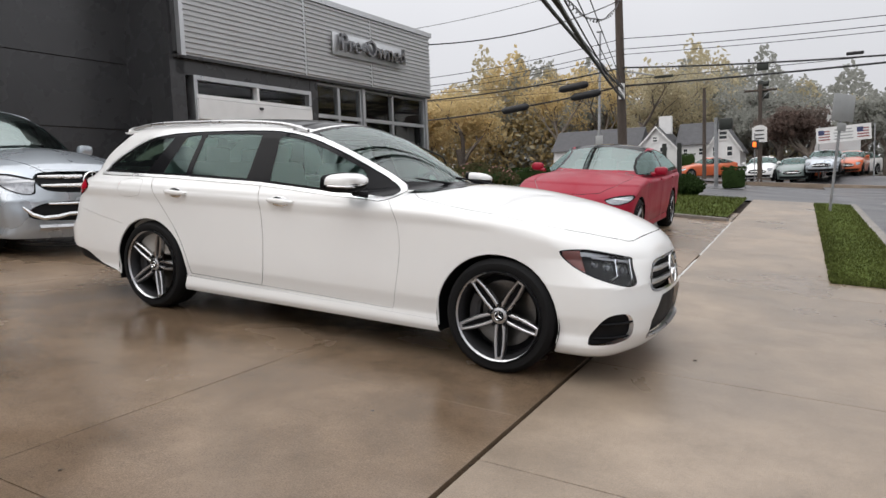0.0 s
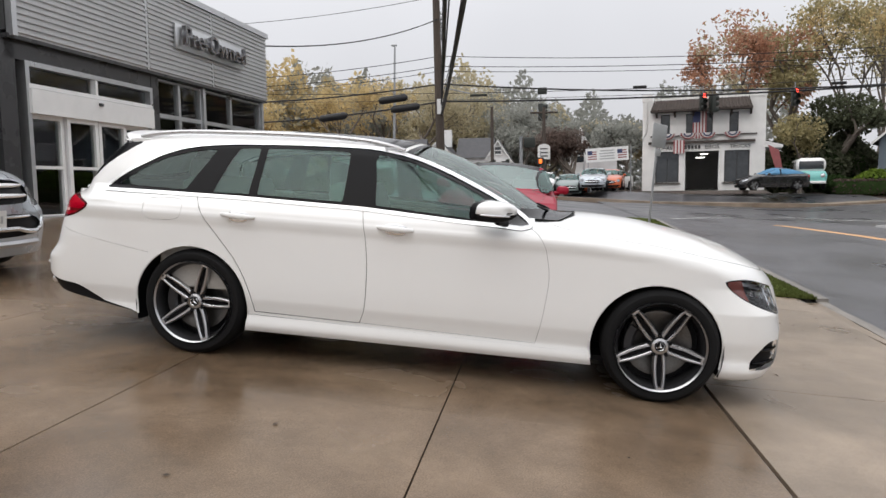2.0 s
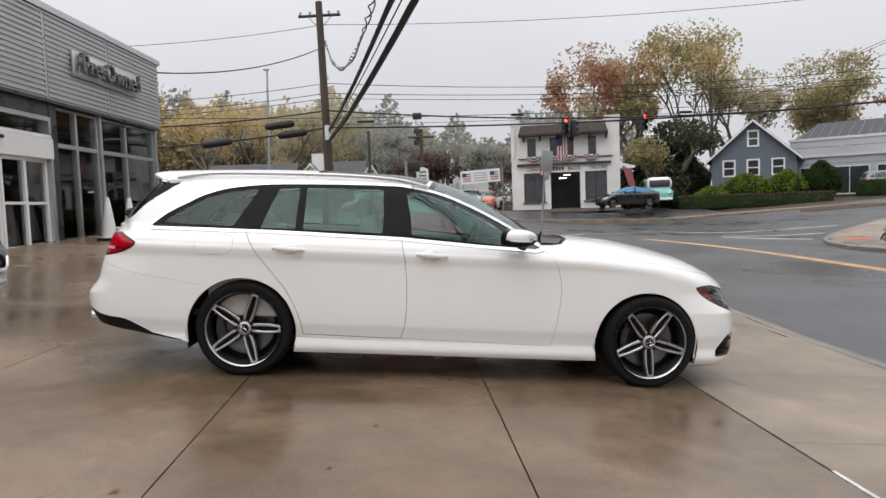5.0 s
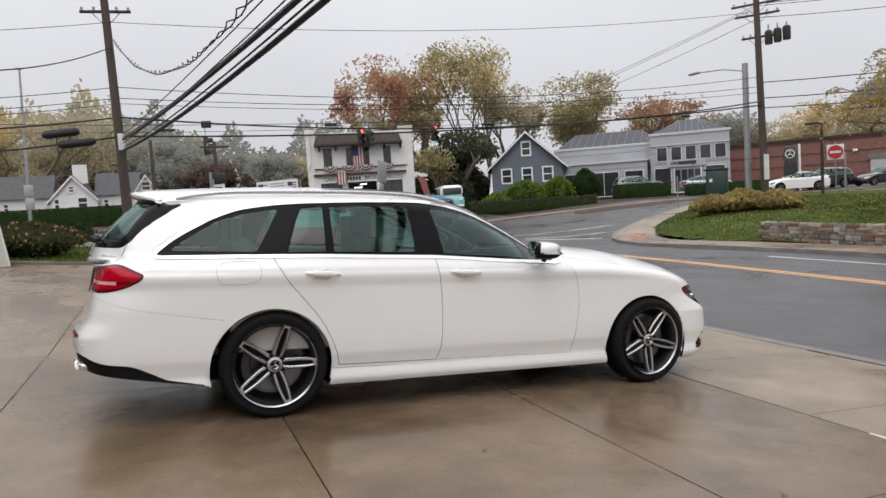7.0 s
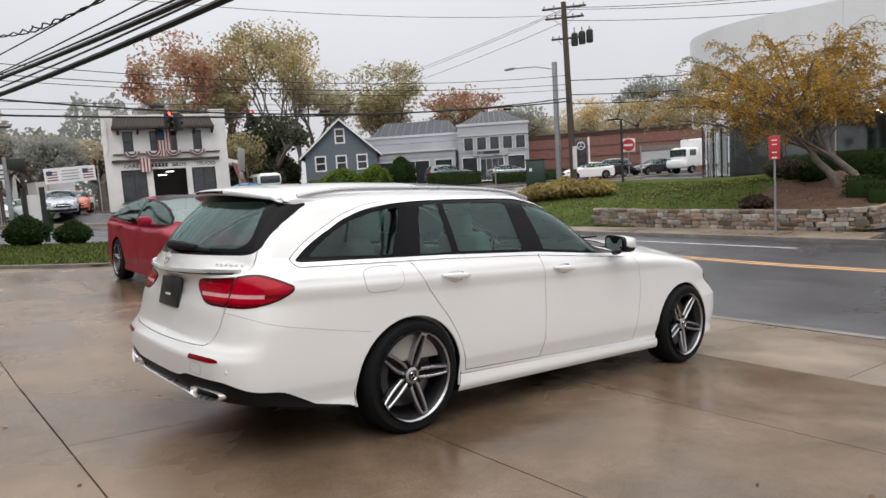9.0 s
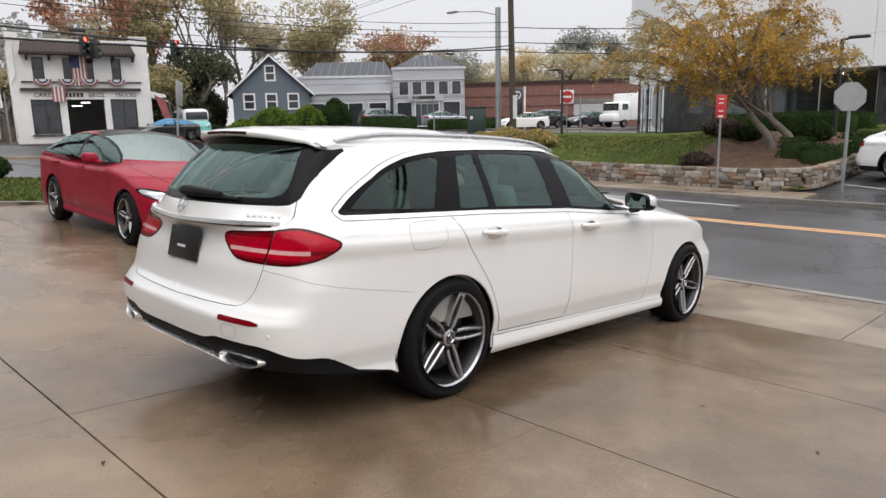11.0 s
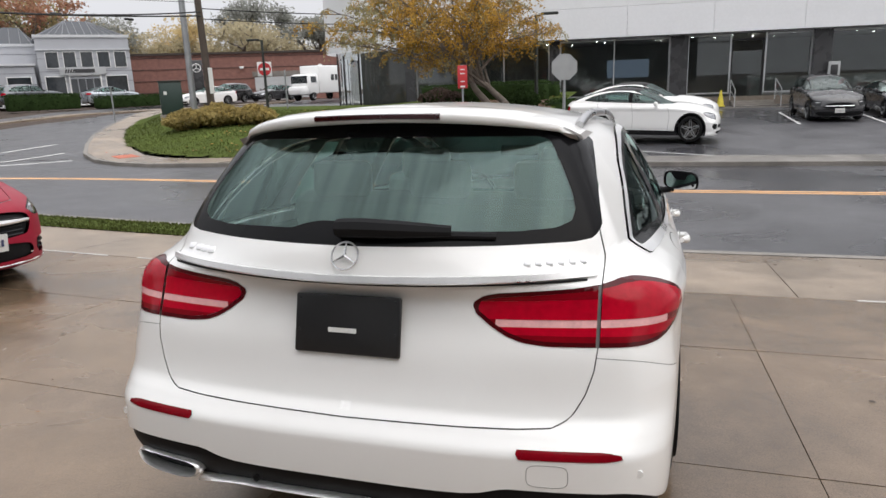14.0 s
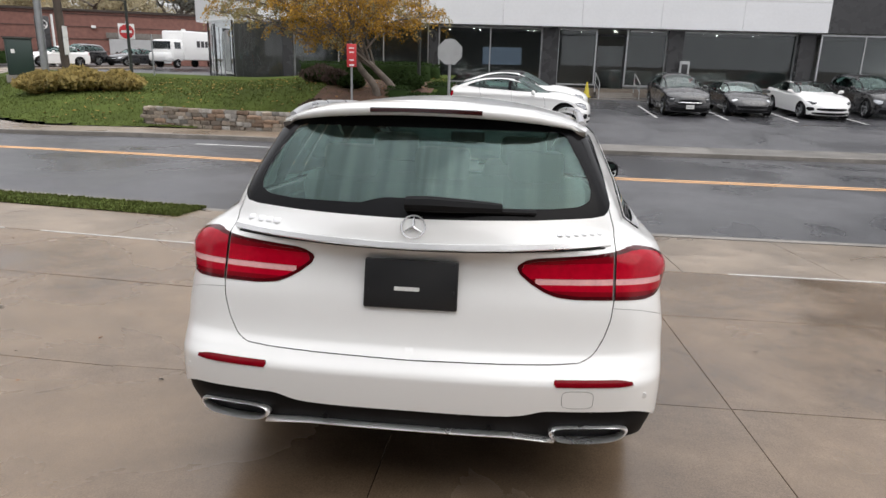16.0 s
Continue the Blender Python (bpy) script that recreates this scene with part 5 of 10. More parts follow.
for sg in (-1, 1):
    ringpts = [(0.132, 0.018), (0.118, 0.040), (0.06, 0.046), (-0.09, 0.046), (-0.128, 0.034), (-0.136, 0.006), (-0.10, -0.030), (0.0, -0.040), (0.09, -0.036), (0.125, -0.014)]
    ringpts = rounded([(sg * -a * 1.0, b * 0.68) for a, b in ringpts], 2)
    tip = Mesh()
    n = len(ringpts)
    back = [rear_x(0.612 + sg * y, 0.374) - 0.006 for y, _ in ringpts]
    vs = [(bx + x, sg * 0.612 + y * k, 0.366 + z * k) for x, k in ((0.08, 1.0), (0.002, 1.03), (-0.010, 0.99), (-0.012, 0.95), (-0.004, 0.91), (0.06, 0.88)) for bx, (y, z) in zip(back, ringpts)]
    part("exhaust_trim", tip.add(vs, loft_faces(6, n, True, False)), M_BRIGHT, estate, "chrome exhaust trim", 50)
    part("exhaust_dark", Mesh().add([(bx + 0.045, sg * 0.612 + y * 0.89, 0.366 + z * 0.89) for bx, (y, z) in zip(back, ringpts)], [tuple(range(n))]), M_CLADD, estate)
vs = []
for k in range(25):
    y = -0.50 + 1.0 * k / 24
    z = 0.350 - 0.014 * max(0, (abs(y) - 0.34) / 0.16) ** 1.2
    x = rear_x(y, 0.356) + 0.002
    for dx, dz in ((0.05, -0.008), (-0.008, -0.007), (-0.011, -0.003), (0.0, 0.006), (0.03, 0.008)):
        vs.append((x + dx, y, z + dz))
part("diffuser_trim", Mesh().add(vs, loft_faces(25, 5, True, True)), M_BRIGHT, estate, "bright trim bar under the bumper", 50)
tw = Mesh().tube([on_rear(y, z, 0.0005) for y, z in [(-0.565 + 0.052 * math.copysign(abs(math.cos(a)) ** 0.5, math.cos(a)), 0.500 + 0.030 * math.copysign(abs(math.sin(a)) ** 0.5, math.sin(a))) for a in [6.2832 * k / 32 for k in range(33)]]], 0.0008, 4)
part("tow_cover", tw, M_GAP, estate, "thin outline of the towing cover")
for y, z in ((-0.79, 0.505), (0.79, 0.505), (-0.28, 0.38), (0.28, 0.38)):
    part("parking_sensor", Mesh().lathe([(0.0, -0.003), (0.010, -0.003), (0.011, 0.004)], 14, "X", on_rear(y, z)), M_BODYWHITE if abs(y) > 0.5 else M_CLADD, estate)
for x, z, yy in ((-0.80, 0.50, 0.858), (3.42, 0.49, 0.80)):
    for sg in (-1, 1):
        part("parking_sensor", Mesh().lathe([(0.0, -0.004), (0.011, -0.003), (0.012, 0.006)], 14, "Y", (x, sg * yy, z)), M_BODYWHITE, estate)
for y0, y1 in ((0.55, 0.05), (-0.05, -0.55)):
    part("front_wiper", Mesh().tube([(2.24, y0, 1.045), (2.20, (y0 + y1) / 2, 1.075), (2.15, y1, 1.10)], [0.012, 0.009, 0.006], 6), M_CLADD, estate)

# ---- ground, paving, road ----
def ease(t):
    t = min(max(t, 0.0), 1.0)
    return t * t * (3 - 2 * t)


def gz(x, y):
    """The height of the ground: the lot falls to the road, the road falls on and climbs to the north, the far lots climb away from it."""
    n = 0.03 * min(max(y - 2, 0), 16) + 0.005 * min(max(y - 18, 0), 20)
    if x <= 5.6:
        return -0.0817 * max(x, -9) + n
    far = ease((x - 6) / 9)
    z = -0.5 - 0.022 * min(x - 5.6, 10.3) + n * (1 - 0.7 * far + 0.3 * ease((y - 22) / 8) * far) + 0.045 * min(max(x - 16.5, 0), 16.4)
    return z + 0.5 * ease((y - 36) / 4) * (1 - ease((x - 18) / 8)) + 0.3 * ease((y - 32) / 6) * ease((x - 22) / 8)


def sheet(name, xs, ys, lift, mat, label, category, inside=None, kind="structure", thick=0.0, parent=None):
    """A sheet over the ground on a grid; inside(x, y) leaves cells out; thick gives it a skirt."""
    m = Mesh()
    nx, ny = len(xs), len(ys)
    m.v = [(x, y, gz(x, y) + (lift(x, y) if callable(lift) else lift)) for x in xs for y in ys]
    m.f = [(i * ny + j, (i + 1) * ny + j, (i + 1) * ny + j + 1, i * ny + j + 1) for i in range(nx - 1) for j in range(ny - 1)
           if inside is None or inside((xs[i] + xs[i + 1]) / 2, (ys[j] + ys[j + 1]) / 2)]
    ob = new(name, m.mesh(name, mat, 30, False))
    return tagged(ob, label, category, "", kind)


def strip_mesh(path, width, lift, thick):
    """A band of paving along (x, y) points, draped on the ground: top and both edges."""
    m = Mesh()
    for i, (x, y) in enumerate(path):
        a, b = Vector(path[max(i - 1, 0)]), Vector(path[min(i + 1, len(path) - 1)])
        d = (b - a).normalized()
        nx, ny = -d.y * width / 2, d.x * width / 2
        z = gz(x, y) + lift
        m.v += [(x - nx, y - ny, z - thick), (x - nx, y - ny, z), (x + nx, y + ny, z), (x + nx, y + ny, z - thick)]
    m.f = loft_faces(len(path), 4, True, True)
    return m


def span(a, b, n):
    return [a + (b - a) * i / n for i in range(n + 1)]


sheet("ground", [-150, -90, -50, -30, -20, -14, -9, -6, -3, 0, 3, 5.6, 5.601, 9, 13, 15.9, 16.5, 18, 23, 28, 33, 40, 50, 70, 110, 180],
      [-150, -80, -40, -20, -10, -4, 2, 7, 12, 18, 24, 30, 36, 38, 40, 46, 60, 80, 120, 200], -0.10, M_SOIL, "dark damp earth under the paving", "ground")
sheet("road", [5.42, 5.6] + span(6.5, 34, 22) + [45, 60, 90], [-80, -40, -20, -10] + span(-6, 36, 28), -0.045,
      M_ASPH, "wet dark asphalt road and junction", "road", lambda x, y: y < 36)
sheet("road", span(-40, 5.6, 14), span(16.2, 30, 6), -0.02, M_ASPH, "wet dark asphalt side street", "road")

LOTN = Matrix.Rotation(math.atan(0.03), 4, "X")
lot = tagged(new("lot_pavement", Mesh().add([(x, y, gz(x, y) - 0.03) for x in (-9.0, 3.36) for y in (-12, 2, 11.2)], [(0, 3, 4, 1), (1, 4, 5, 2)]).mesh("lot_pavement", M_JOINT, 0, False)),
             "wet brown concrete lot in square slabs", "pavement", "", "structure")


def slab_mesh(name, sx, sy, mat, h=0.07, c=0.0015):
    m = Mesh()
    x, y = sx / 2, sy / 2
    m.v = [(a * x, b * y, -h) for a, b in ((-1, -1), (1, -1), (1, 1), (-1, 1))] + [(a * x, b * y, -c) for a, b in ((-1, -1), (1, -1), (1, 1), (-1, 1))] + [(a * (x - c), b * (y - c), 0) for a, b in ((-1, -1), (1, -1), (1, 1), (-1, 1))]
    m.f = loft_faces(3, 4, True, True)
    return m.mesh(name, mat, 0)


SLAB = slab_mesh("concrete_slab", 1.6725, 1.6375, M_CONC)
SLAB_EDGE = slab_mesh("concrete_slab", 1.579, 1.6375, M_CONC)
rng = random.Random(4)
for i in range(-5, 2):
    for j in range(-6, 7):
        x, y = 0.05 + 1.675 * (i + 0.5), 0.16 + 1.64 * (j + 0.5)
        if y > 11.0:
            continue
        if i == 1:
            x -= 0.046
        o = new("concrete_slab", SLAB if i < 1 else SLAB_EDGE)
        o.parent = lot
        tilt = LOT if y < 2 else LOTN @ LOT
        o.matrix_basis = Matrix.Translation((x, y, gz(x, y) + rng.uniform(-0.002, 0.0015))) @ tilt
walkway = tagged(new("pavement", Mesh().add([(x, y, gz(x, y) - 0.03) for x in (3.30, 5.40) for y in (-14, 2, 16.2)], [(0, 3, 4, 1), (1, 4, 5, 2)]).mesh("pavement", M_JOINT, 0, False)),
                 "damp pale concrete pavement beside the road", "pavement", "", "structure")
ys = [-13.8, -12.1, -10.4, -8.7, -7.0, -5.3, -3.58, -2.02, -0.35, 1.45, 3.0, 3.85]
for a, b in zip(ys, ys[1:]):
    o = new("paving_slab", slab_mesh("paving_slab", 2.068, b - a - 0.007, M_WALK))
    o.parent = walkway
    y = (a + b) / 2
    o.matrix_basis = Matrix.Translation((4.358, y, gz(4.358, y))) @ (LOT if y < 2 else LOTN @ LOT)
ys = [3.85, 5.6, 7.3, 8.9, 10.5, 12.1, 13.7, 15.3, 16.2]
for a, b in zip(ys, ys[1:]):
    o = new("paving_slab", slab_mesh("paving_slab", 1.468, b - a - 0.007, M_WALK))
    o.parent = walkway
    y = (a + b) / 2
    o.matrix_basis = Matrix.Translation((4.058, y, gz(4.058, y))) @ LOTN @ LOT
solid("kerb", strip_mesh([(5.47, y) for y in span(-30, 0.5, 18)] + [(5.50, 1.5), (5.58, 2.5), (5.66, 3.3), (5.70, 3.9)], 0.12, 0.012, 0.25), M_KERB, "low dropped concrete kerb", "kerb", kind="structure")
solid("kerb", strip_mesh([(5.70, y) for y in span(3.9, 16.2, 10)], 0.15, 0.05, 0.25), M_KERB, "raised concrete kerb", "kerb", kind="structure")

solid("pavement", Mesh().prism([(5.385, -0.3), (5.41, -0.3), (5.45, 1.5), (5.52, 2.5), (5.60, 3.3), (5.64, 3.85), (5.385, 3.85)], "Z", -0.62, -0.439), M_WALK, "damp concrete strip inside the kerb", "pavement", kind="structure")

# road markings
for dx in (0.0, 0.22):
    path = [(10.95 + dx, -40), (11.0 + dx, -22), (11.05 + dx, -12), (11.08 + dx, -6), (11.12 + dx, -2), (11.16 + dx, 2), (11.2 + dx, 5), (11.2 + dx, 8), (11.1 + dx, 10.5), (10.9 + dx, 12.6), (10.5 + dx, 14.4), (9.9 + dx, 15.8), (9.3 + dx, 16.8)]
    solid("centre_line", strip_mesh(path, 0.11, -0.038, 0.004), M_YELLOW, "worn yellow centre line on the road", "road marking", kind="structure")
for pts in ([(11.9, 24.4), (20.4, 23.3)], [(14.2, 21.3), (18.0, 20.5)], [(13.7, 20.2), (16.2, 18.3)], [(6.5, 17.6), (11.5, 22.4)]):
    solid("stop_line", strip_mesh([(pts[0][0] + (pts[1][0] - pts[0][0]) * k / 4, pts[0][1] + (pts[1][1] - pts[0][1]) * k / 4) for k in range(5)], 0.22, -0.036, 0.004), M_WHITELINE, "worn white line across the junction", "road marking", kind="structure")
solid("edge_line", strip_mesh([(14.32 - 0.03 * y, y) for y in span(2.9, 8, 8)], 0.10, -0.037, 0.004), M_WHITELINE, "worn white edge line of the road", "road marking", kind="structure")

sheet("forecourt", span(-4, 22, 13), span(35.9, 46, 10), -0.012, M_ASPH, "dark asphalt forecourt of the garage", "road")

# far kerb, pavement, island lawn
FAR = [(17.2, -40), (16.5, -22), (16.25, -12), (16.12, -8), (16.05, -4), (15.95, 0), (15.85, 2), (15.75, 4), (15.62, 6), (15.48, 8), (15.2, 10.5), (14.75, 12.2), (14.5, 13.6), (14.85, 15.2), (15.75, 16.9), (17.3, 18.8), (19.6, 20.9), (22.5, 23.3), (26.5, 25.9), (32, 29.0), (40, 33)]
def offset(path, d):
    out = []
    for i, p in enumerate(path):
        a, b = Vector(path[max(i - 1, 0)]), Vector(path[min(i + 1, len(path) - 1)])
        t = (b - a).normalized()
        out.append((p[0] + t.y * d, p[1] - t.x * d))
    return out
solid("kerb", strip_mesh(FAR, 0.16, 0.07, 0.25), M_KERB, "raised concrete kerb of the far side", "kerb", kind="structure")
solid("pavement", strip_mesh([p for p in offset(FAR, 0.83) if p[1] > 1.6], 1.5, 0.066, 0.2), M_WALK, "pale concrete pavement round the lawn", "pavement", kind="structure")
solid("pavement", strip_mesh([p for p in offset(FAR, 0.83) if p[1] <= 2.0], 1.5, 0.035, 0.2), M_DRIVE, "grey concrete pavement across the drive", "pavement", kind="structure")
M_RED = paint("tactile_brick_red", (0.42, 0.13, 0.08), 0.8, vary=0.15)
solid("tactile_paving", strip_mesh([(15.9, 16.2), (16.6, 17.2), (17.4, 18.1)], 0.7, 0.075, 0.02), M_RED, "brick red tactile paving at the corner", "paving", kind="structure", m=Matrix.Translation((0.35, -0.25, 0.0)))


def far_edge(y):
    """The far kerb's x at y."""
    for (x0, y0), (x1, y1) in zip(FAR, FAR[1:]):
        if y0 <= y <= y1:
            return x0 + (x1 - x0) * (y - y0) / (y1 - y0)
    return FAR[-1][0]


def lawn_z(x, y):
    """The bank behind the stone wall rises away from the road, steeply at the wall's end."""
    return 0.07 + (0.95 - 0.45 * ease((y - 6) / 7)) * ease((x - far_edge(y) - 1.6) / 5)


def on_lawn(x, y):
    return gz(x, y) + lawn_z(x, y)


def in_lawn(x, y):
    if not 2.6 < y < 26 or x > 30:
        return False
    return x > far_edge(y) + (1.75 if y < 13 else 2.1)


xs, ysl = span(15.5, 32, 78), span(2.0, 26, 98)
sheet("lawn", xs, ysl, lawn_z, M_GRASSBASE, "mown green lawn on the corner, strewn with leaves", "lawn", lambda x, y: in_lawn(x, y) and x < 31)
sheet("lawn", span(-4.2, 3.2, 12), span(9.6, 16.0, 12), lambda x, y: 0.05, M_GRASSBASE, "mown green lawn behind a kerb", "lawn",
      lambda x, y: y > 9.8 + max(0, (3.2 - x)) * 0.22)
sheet("verge", span(4.80, 5.60, 6) + [5.62], span(3.85, 16.0, 20), lambda x, y: 0.012 + 0.015 * max(0, 1 - ((x - 5.2) / 0.42) ** 2) + (0.045 if x > 5.6 else 0), M_GRASSBASE, "narrow green grass verge along the kerb", "verge")
solid("kerb", strip_mesh([(3.25 - 0.74 * k, 9.72 + 0.163 * k) for k in range(11)], 0.14, 0.06, 0.2), M_KERB, "low dark kerb along the lawn", "kerb", kind="structure")


def blades(name, spots, h, label, seed):
    r = random.Random(seed)
    m = Mesh()
    for x, y, z in spots:
        a, l = r.uniform(0, 6.28), r.uniform(0.5, 1.0) * h
        w = 0.012 + 0.012 * r.random()
        bx, by = r.uniform(-1, 1) * l * 0.6, r.uniform(-1, 1) * l * 0.6
        c, s = math.cos(a) * w, math.sin(a) * w
        n = len(m.v)
        m.v += [(x - c, y - s, z - 0.01), (x + c, y + s, z - 0.01), (x + bx, y + by, z + l)]
        m.f.append((n, n + 1, n + 2))
    ob = new(name, m.mesh(name, M_BLADE, 0, False))
    return tagged(ob, label, "grass", "", "stuff")


r = random.Random(9)
pts = []
while len(pts) < 13000:
    x, y = r.uniform(4.79, 5.62), 3.84 + 11.9 * r.random() ** 1.6
    pts.append((x, y, gz(min(x, 5.6), y) + 0.014))
blades("grass", pts, 0.042, "short green grass of the verge", 1)
pts = []
while len(pts) < 9000:
    x, y = r.uniform(-4.2, 3.2), r.uniform(9.7, 15.9)
    if y > 9.85 + max(0, 3.2 - x) * 0.22:
        pts.append((x, y, gz(x, y) + 0.05))
blades("grass", pts, 0.07, "short green grass of the lawn", 2)
pts = []
while len(pts) < 26000:
    x, y = r.uniform(16, 28), r.uniform(2, 24)
    if in_lawn(x, y):
        pts.append((x, y, gz(x, y) + lawn_z(x, y)))
blades("grass", pts, 0.07, "short green grass of the corner lawn", 3)
M_FALLEN = paint("fallen_leaf", (0.42, 0.22, 0.05), 0.7, vary=0.2, island=0.5)
m = Mesh()
for _ in range(420):
    x, y = r.uniform(17, 27), r.uniform(2, 15)
    if in_lawn(x, y):
        z, a, s = gz(x, y) + lawn_z(x, y) + 0.05, r.uniform(0, 6.28), r.uniform(0.03, 0.07)
        c, d = math.cos(a) * s, math.sin(a) * s
        m.add([(x + c, y + d, z), (x - d, y + c, z + 0.02), (x - c, y - d, z), (x + d, y - c, z + 0.02)], [(0, 1, 2, 3)])
tagged(new("fallen_leaves", m.mesh("fallen_leaves", M_FALLEN, 0, False)), "yellow fallen leaves on the lawn", "leaves", "", "stuff")
m = Mesh()
for _ in range(90):
    x, y = r.uniform(-6, 5.4), r.uniform(-7, 6)
    z, a, s = gz(x, y) + 0.004, r.uniform(0, 6.28), r.uniform(0.006, 0.022)
    c, d = math.cos(a) * s, math.sin(a) * s
    m.add([(x + c, y + d, z), (x - d * 0.5, y + c * 0.5, z + 0.004), (x - c, y - d, z), (x + d * 0.5, y - c * 0.5, z + 0.003)], [(0, 1, 2, 3)])
tagged(new("leaf_litter", m.mesh("leaf_litter", M_SOIL, 0, False)), "dark leaf scraps on the wet concrete", "litter", "", "stuff")

# dry stone wall along the far pavement
M_STONE = paint("field_stone", (0.215, 0.18, 0.145), 0.85, vary=0.25, scale=6, fine=50, bump=0.012, obj_rand=0.5)
M_STONEG = paint("grey_field_stone", (0.25, 0.235, 0.215), 0.85, vary=0.25, scale=6, fine=50, bump=0.012, obj_rand=0.5)
M_STONER = paint("rusty_field_stone", (0.20, 0.14, 0.10), 0.85, vary=0.25, scale=6, fine=50, bump=0.012, obj_rand=0.45)
M_MORTAR = paint("wall_core", (0.06, 0.052, 0.045), 0.95, vary=0.2)
def stone_wall(path, h, label):
    core = Mesh()
    for i, (x, y) in enumerate(path):
        a, b = Vector(path[max(i - 1, 0)]), Vector(path[min(i + 1, len(path) - 1)])
        t = (b - a).normalized()
        z = gz(x, y)
        core.v += [(x - t.y * 0.12, y + t.x * 0.12, z - 0.1), (x - t.y * 0.12, y + t.x * 0.12, z + h - 0.04), (x + t.y * 0.2, y - t.x * 0.2, z + h - 0.04), (x + t.y * 0.2, y - t.x * 0.2, z - 0.1)]
    core.f = loft_faces(len(path), 4, True, True)
    w = solid("stone_wall", core, M_MORTAR, label, "wall", kind="structure")
    rr = random.Random(11)
    length = sum((Vector(b) - Vector(a)).length for a, b in zip(path, path[1:]))
    shapes = []
    for k in range(14):
        sm = Mesh()
        sx, sz = rr.uniform(0.14, 0.52), rr.uniform(0.07, 0.18)
        vs = []
        for zz, kk in ((-sz / 2, 0.95), (-sz * 0.3, 1.0), (sz * 0.3, 1.0), (sz / 2, 0.93)):
            for a in range(8):
                t = 6.2832 * (a + 0.5) / 8
                ce, se = math.copysign(abs(math.cos(t)) ** 0.25, math.cos(t)), math.copysign(abs(math.sin(t)) ** 0.25, math.sin(t))
                vs.append((sx / 2 * kk * ce * rr.uniform(0.9, 1.05), 0.14 * kk * se * rr.uniform(0.88, 1.08), zz + rr.uniform(-0.012, 0.012)))
        sm.add(vs, loft_faces(4, 8, True, True))
        shapes.append((sm.mesh("stone", (M_STONE, M_STONEG, M_STONE, M_STONER)[k % 4], 25), sx, sz))
    lvl = 0.0
    while lvl < h - 0.05:
        hh = rr.uniform(0.10, 0.16)
        s = 0.0
        while s < length:
            me, sx, sz = shapes[rr.randrange(14)]
            d, pos = s + sx / 2, None
            for a, b in zip(path, path[1:]):
                seg = (Vector(b) - Vector(a)).length
                if d <= seg:
                    pos = Vector(a) + (Vector(b) - Vector(a)) * d / seg
                    t = (Vector(b) - Vector(a)).normalized()
                    break
                d -= seg
            s += sx * 0.97
            if pos is None:
                break
            o = new("stone", me)
            o.parent = w
            o.matrix_basis = Matrix.Translation((pos.x - t.y * rr.uniform(0.06, 0.10), pos.y + t.x * rr.uniform(0.06, 0.10), gz(pos.x, pos.y) + lvl + hh / 2)) @ Matrix.Rotation(math.atan2(t.y, t.x), 4, "Z") @ Matrix.Rotation(rr.uniform(-0.05, 0.05), 4, "X") @ Matrix.Diagonal((1, 1, hh / sz * 1.02, 1))
        lvl += hh * 0.97
    return w
stone_wall([(17.45, 11.2), (17.35, 9.0), (17.35, 7.0), (17.38, 5.0), (17.5, 3.6), (17.95, 2.75), (18.9, 2.5), (20.6, 2.45), (23.2, 2.4)][::-1], 0.60, "low wall of brown and grey field stones")
# pale sealant left in parts of the joint between lot and pavement
for y0, y1 in ((2.4, 4.6), (5.0, 9.6), (-4.9, -2.45)):
    rr = random.Random(int(y0 * 10))
    pts = [(3.322 + rr.uniform(-0.006, 0.006), y0 + (y1 - y0) * k / 14) for k in range(15)]
    solid("joint_sealant", strip_mesh(pts, 0.022, 0.003, 0.006), M_WHITELINE, "worn pale sealant in a concrete joint", "sealant", kind="structure")

# fallen leaves on the wet concrete
M_DEADLEAF = paint("fallen_leaf", (0.20, 0.085, 0.03), 0.6, vary=0.1, obj_rand=0.5)
rr = random.Random(88)
lm = Mesh()
lm.v = [(0, -0.5, 0.002), (0.22, -0.2, 0.05), (0.30, 0.1, 0.10), (0.12, 0.3, 0.06), (0, 0.55, 0.12), (-0.14, 0.3, 0.07), (-0.30, 0.08, 0.11), (-0.2, -0.22, 0.05), (0, 0, 0.02)]
lm.f = [(8, i, (i + 1) % 8) for i in range(8)]
leafd = lm.mesh("fallen_leaf", M_DEADLEAF, 0, False)
for k in range(46):
    x, y = rr.uniform(-3.4, 5.3), rr.choice((rr.uniform(-6, -1.2), rr.uniform(1.3, 5)))
    if k < 14:
        x, y = rr.uniform(-3.2, -1.3), rr.uniform(-2.6, 2.6)
    sz = rr.uniform(0.02, 0.055)
    o = new("fallen_leaf", leafd)
    o.matrix_basis = pose(x, y, gz(x, y) + 0.004, 0, 4.67, rr.uniform(0, 360)) @ Matrix.Diagonal((sz, sz * rr.uniform(0.8, 1.3), sz, 1))
    tagged(o, "small brown fallen leaf on wet concrete", "leaf", "fallen leaves")

